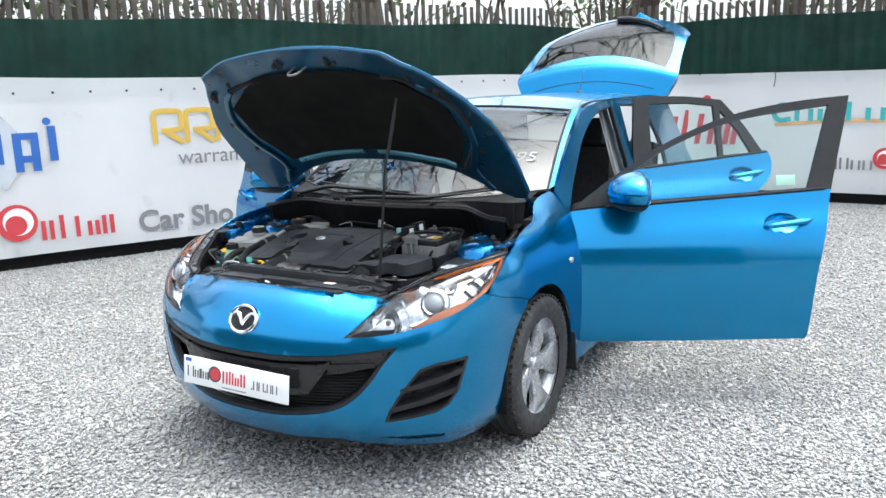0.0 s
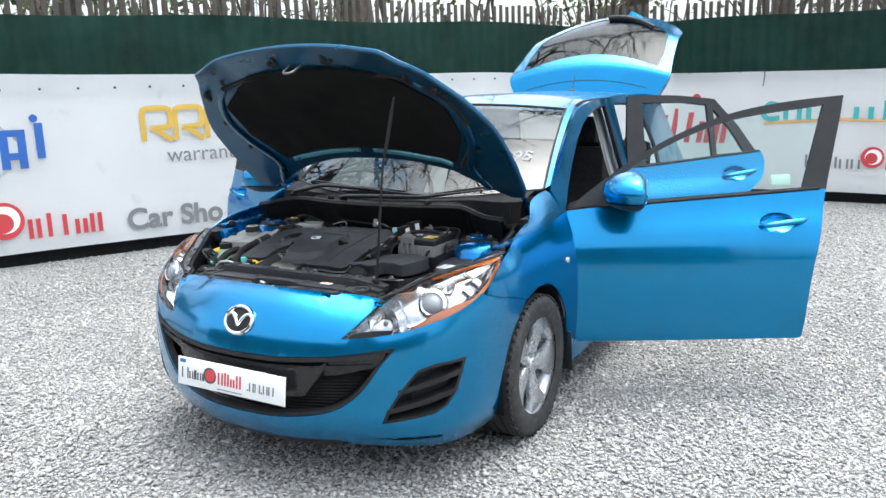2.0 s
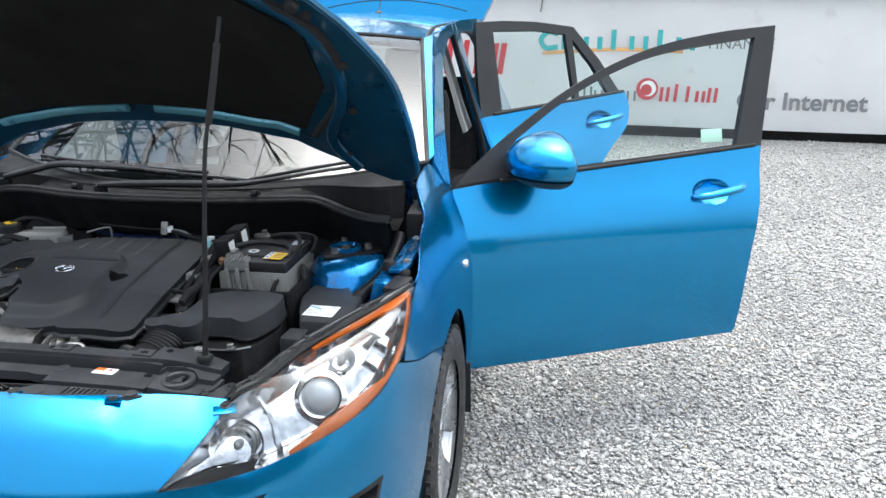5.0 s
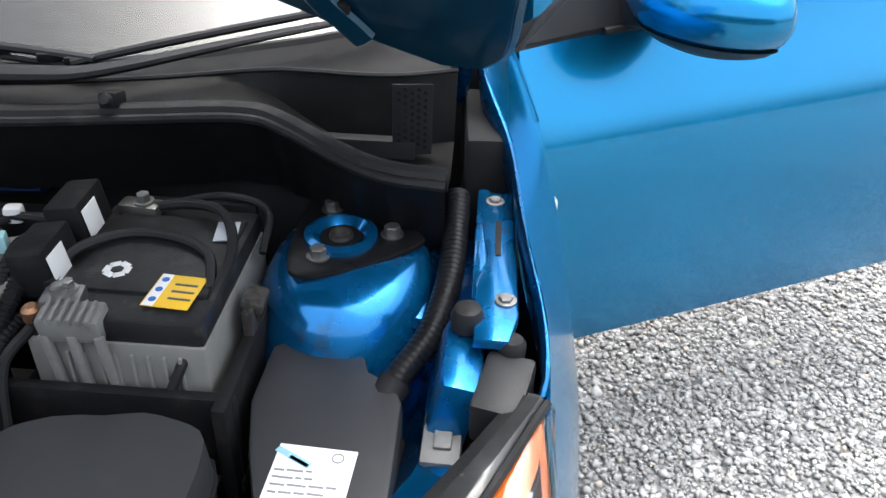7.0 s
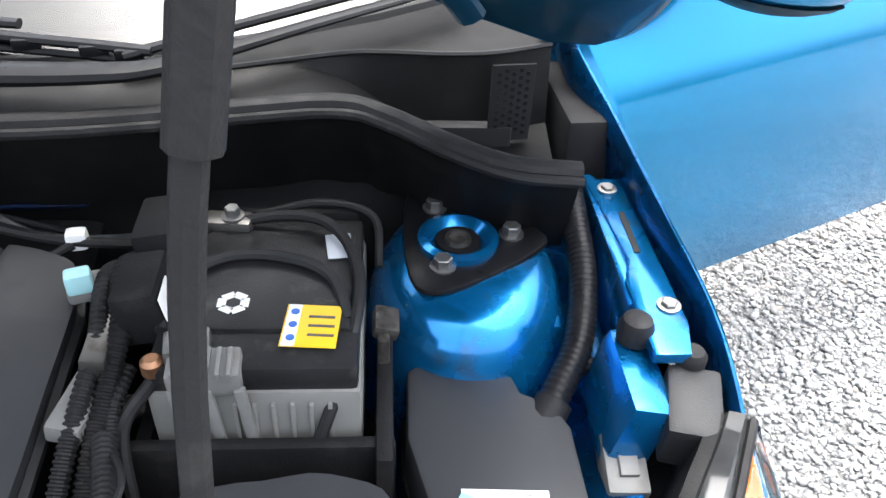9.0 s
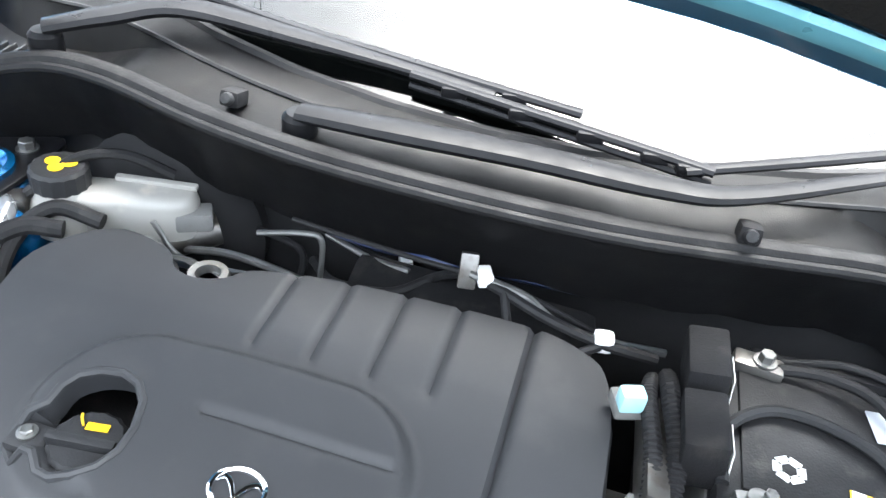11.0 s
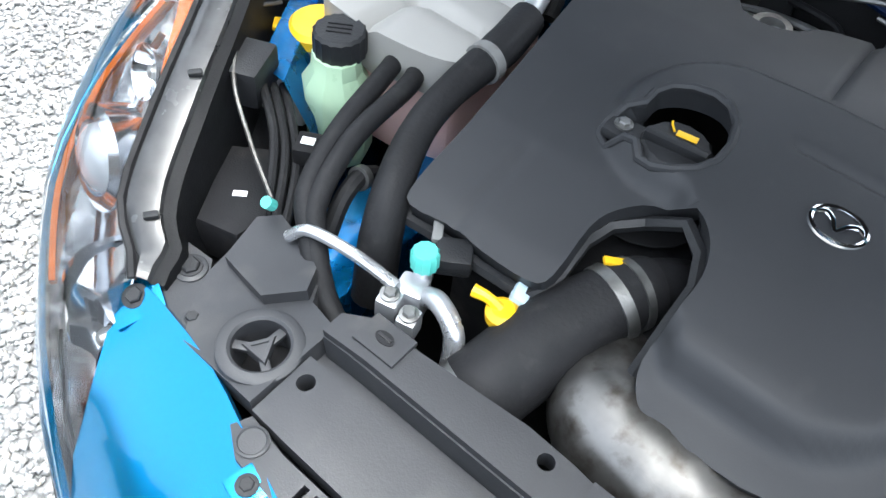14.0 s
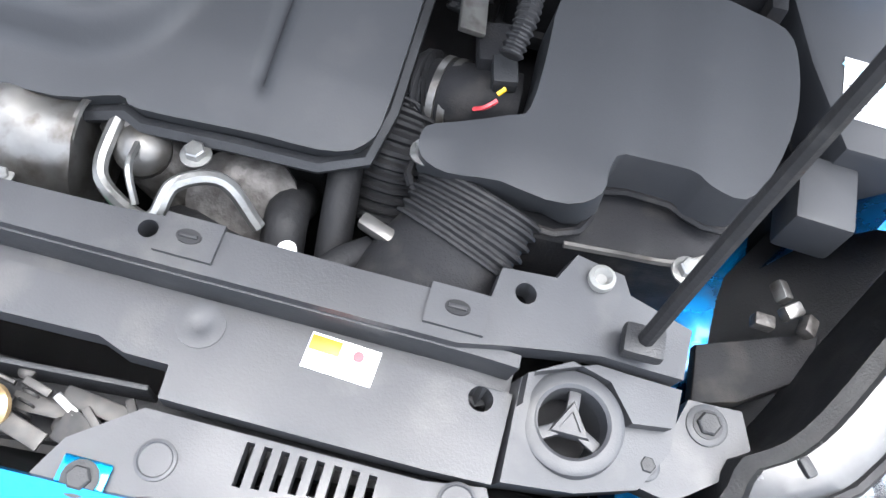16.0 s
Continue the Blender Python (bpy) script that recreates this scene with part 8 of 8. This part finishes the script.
def bars(s0, s1, z0, z1, heights, material, weight=0.30, slant=0.0):
    """Plain upright bars in the rhythm of a word: two for each sign, as tall as it is."""
    n = len(heights)
    w = (s1 - s0) / n
    st = w * weight
    for k, h in enumerate(heights):
        wide = 0.82 if h < 1.15 else 0.30
        for a in ((0.0, w * wide - st) if wide > 0.5 else (w * 0.2,)):
            sh = (z1 - z0) * h
            part("print_bar", slab([(a, 0), (a + st, 0), (a + st + slant * h, sh), (a + slant * h, sh)], 0, 0.002), material, banner, at=on_fence(s0 + w * k, z0), smooth=False)


def disc_print(s, z, r, material, proud=0.024):
    part("print_disc", lathe([(r, 0), (r, 0.002)], None, 32), material, banner, at=on_fence(s, z, proud))


def band(pts, width, s, z, material, proud=0.024):
    part("print_stroke", tube([(x, y, 0) for x, y in pts], width, n=6, flat=0.06), material, banner, at=on_fence(s, z, proud))


L0 = fence_s(1.92, "left")
# left run: blue and pale sign, red sign, gold sign
part("print_diamond", slab([(0, -0.36), (0.27, 0), (0, 0.36), (-0.27, 0)], 0, 0.002), PALE_PRINT, banner, at=on_fence(L0 + 0.12, 1.10, 0.020), smooth=False)
bars(L0 + 0.22, L0 + 0.48, 0.90, 1.25, (1.0,), BLUE_PRINT, 0.27)
bars(L0 - 0.10, L0 + 0.19, 0.98, 1.25, (1.0,), BLUE_PRINT, 0.25)
for z in (0.985, 1.19):
    part("print_bar", slab([(0, 0), (0.15, 0), (0.15, 0.06), (0, 0.06)], 0, 0.002), BLUE_PRINT, banner, at=on_fence(L0 - 0.06, z, 0.0225), smooth=False)
    part("print_bar", slab([(0, 0), (0.15, 0), (0.15, 0.06), (0, 0.06)], 0, 0.002), BLUE_PRINT, banner, at=on_fence(L0 + 0.27, z, 0.0225), smooth=False)
disc_print(L0 + 0.515, 1.345, 0.035, BLUE_PRINT)
bars(L0 + 0.475, L0 + 0.66, 0.985, 1.25, (1.2,), BLUE_PRINT, 0.38)
disc_print(L0 + 0.17, 0.44, 0.17, RED, 0.021)
disc_print(L0 + 0.18, 0.45, 0.125, PVC, 0.0235)
disc_print(L0 + 0.16, 0.42, 0.09, RED, 0.026)
bars(L0 + 0.36, L0 + 1.02, 0.255, 0.42, (1.1, 1.35, 1.2, 0.85, 1.1), RED, 0.30)
for k in range(3):
    w = 0.26
    sx = L0 + 1.46 + 0.31 * k
    band([(0.0, 0.0), (0.0, 0.14), (0.0, 0.27), (0.04, 0.31), (0.22, 0.31), (0.26, 0.27), (0.26, 0.16), (0.22, 0.13), (0.06, 0.12)], 0.026, sx, 1.08, GOLD_PRINT)
    if k < 2:
        band([(0.10, 0.12), (0.18, 0.06), (0.27, 0.0)], 0.026, sx, 1.08, GOLD_PRINT)
lettering("warranty", 0.215, on_fence(L0 + 1.66, 0.865), GREY_PRINT, "lettering", banner, 0.0, "grey word on the banner")
lettering("Car Sho", 0.285, on_fence(L0 + 1.22, 0.235), GREY_PRINT, "lettering", banner, 0.008, "bold grey words on the banner")
# far run
sx = lambda x: fence_s(x, "far")
bars(sx(-0.40) - 0.25, sx(0.36), 0.70, 1.03, (1.1, 1.35, 1.2, 0.85, 1.1), RED, 0.34, 0.05)
disc_print(sx(-0.05), 1.28, 0.055, RED)
band([(0.0, 0), (0.3, 0.02), (0.9, 0.05), (1.6, 0.03)], 0.02, sx(0.80), 0.955, mat("orange_swoosh", (0.70, 0.38, 0.15), 0.5), 0.022)
bars(sx(1.02), sx(2.57), 1.0, 1.16, (0.9, 0.9, 1.4, 0.95, 1.4, 0.9), TEAL_PRINT, 0.22)
band([(0.20, 0.18), (0.08, 0.2), (0.0, 0.11), (0.06, 0.02), (0.2, 0.03)], 0.03, sx(0.78), 0.995, TEAL_PRINT, 0.023)
lettering("FINANCE", 0.17, on_fence(sx(2.66), 1.02), GREY_PRINT, "lettering", banner, 0.0, "thin grey word on the banner")
bars(sx(1.30), sx(1.93), 0.42, 0.56, (1.12, 0.8, 1.0, 0.8, 0.8), GREY_PRINT, 0.2)
disc_print(sx(2.03), 0.56, 0.125, RED, 0.021)
disc_print(sx(2.04), 0.565, 0.09, PVC, 0.0235)
disc_print(sx(2.02), 0.55, 0.065, RED, 0.026)
bars(sx(2.17), sx(2.83), 0.42, 0.57, (1.1, 1.35, 1.2, 0.85, 1.1), RED, 0.28, 0.01)
lettering("Car Internet", 0.27, on_fence(sx(3.02), 0.36), GREY_PRINT, "lettering", banner, 0.006, "bold grey words on the banner")
# banner eyelets and a seam
for k in range(40):
    part("eyelet", lathe([(0.012, 0), (0.012, 0.003), (0.007, 0.003)], None, 10), GALV, banner, at=on_fence(L0 - 1.0 + 0.32 * k, 1.60, 0.024))
part("lacing", tube([(0, 0, 0), (0.008, -0.09, 0.006), (-0.006, -0.20, 0.004)], 0.006, n=6), INK, banner, at=on_fence(sx(0.77), 1.62, 0.028))

# ---- woods behind the fence ----
rng = random.Random(77)
bm, lv = bmesh.new(), bmesh.new()
for k in range(330):
    a = rng.uniform(0, 1)
    p = fence_point(a * FENCE_LEN)
    q = fence_point(min(FENCE_LEN, a * FENCE_LEN + 0.1)) - fence_point(max(0, a * FENCE_LEN - 0.1))
    n = Vector((-q.y, q.x, 0)).normalized()
    b = p + n * rng.uniform(1.2, 11)
    h, r = rng.uniform(2.8, 8), rng.uniform(0.012, 0.06)
    d = Vector((rng.uniform(-0.25, 0.25), rng.uniform(-0.25, 0.25), 1))
    add_tube(bm, [tuple(b), tuple(b + d * h * 0.5 + Vector((rng.uniform(-0.15, 0.15), 0, 0))), tuple(b + d * h)], [r, r * 0.3], n=5, steps=1, cap=False)
    for _ in range(7):
        t = rng.uniform(0.2, 0.9)
        c = b + d * h * t
        e = c + Vector((rng.uniform(-1, 1), rng.uniform(-1, 1), rng.uniform(0.1, 0.9))) * rng.uniform(0.4, 1.1)
        add_tube(bm, [tuple(c), tuple((c + e) / 2 + Vector((0, 0, 0.06))), tuple(e)], [r * 0.4, 0.003], n=3, steps=1, cap=False)
    if k % 2 == 0:
        c0 = b + Vector((0, 0, rng.uniform(1.6, 3.6)))
        for _ in range(60):
            c = c0 + Vector((rng.gauss(0, 0.35), rng.gauss(0, 0.35), rng.gauss(0, 0.55)))
            u, v = Vector((rng.gauss(0, 1), rng.gauss(0, 1), rng.gauss(0, 1))).normalized() * 0.06, Vector((rng.gauss(0, 1), rng.gauss(0, 1), rng.gauss(0, 1))).normalized() * 0.05
            lv.faces.new([lv.verts.new(c - u), lv.verts.new(c + v), lv.verts.new(c + u), lv.verts.new(c - v)])
tagged(part("far_woods", bm, BARK), "thicket of thin bare stems behind the fence", "thicket", kind="stuff")
tagged(part("undergrowth", lv, IVY, smooth=False), "yellow-green ivy and shrub leaves behind the fence", "undergrowth", kind="stuff")
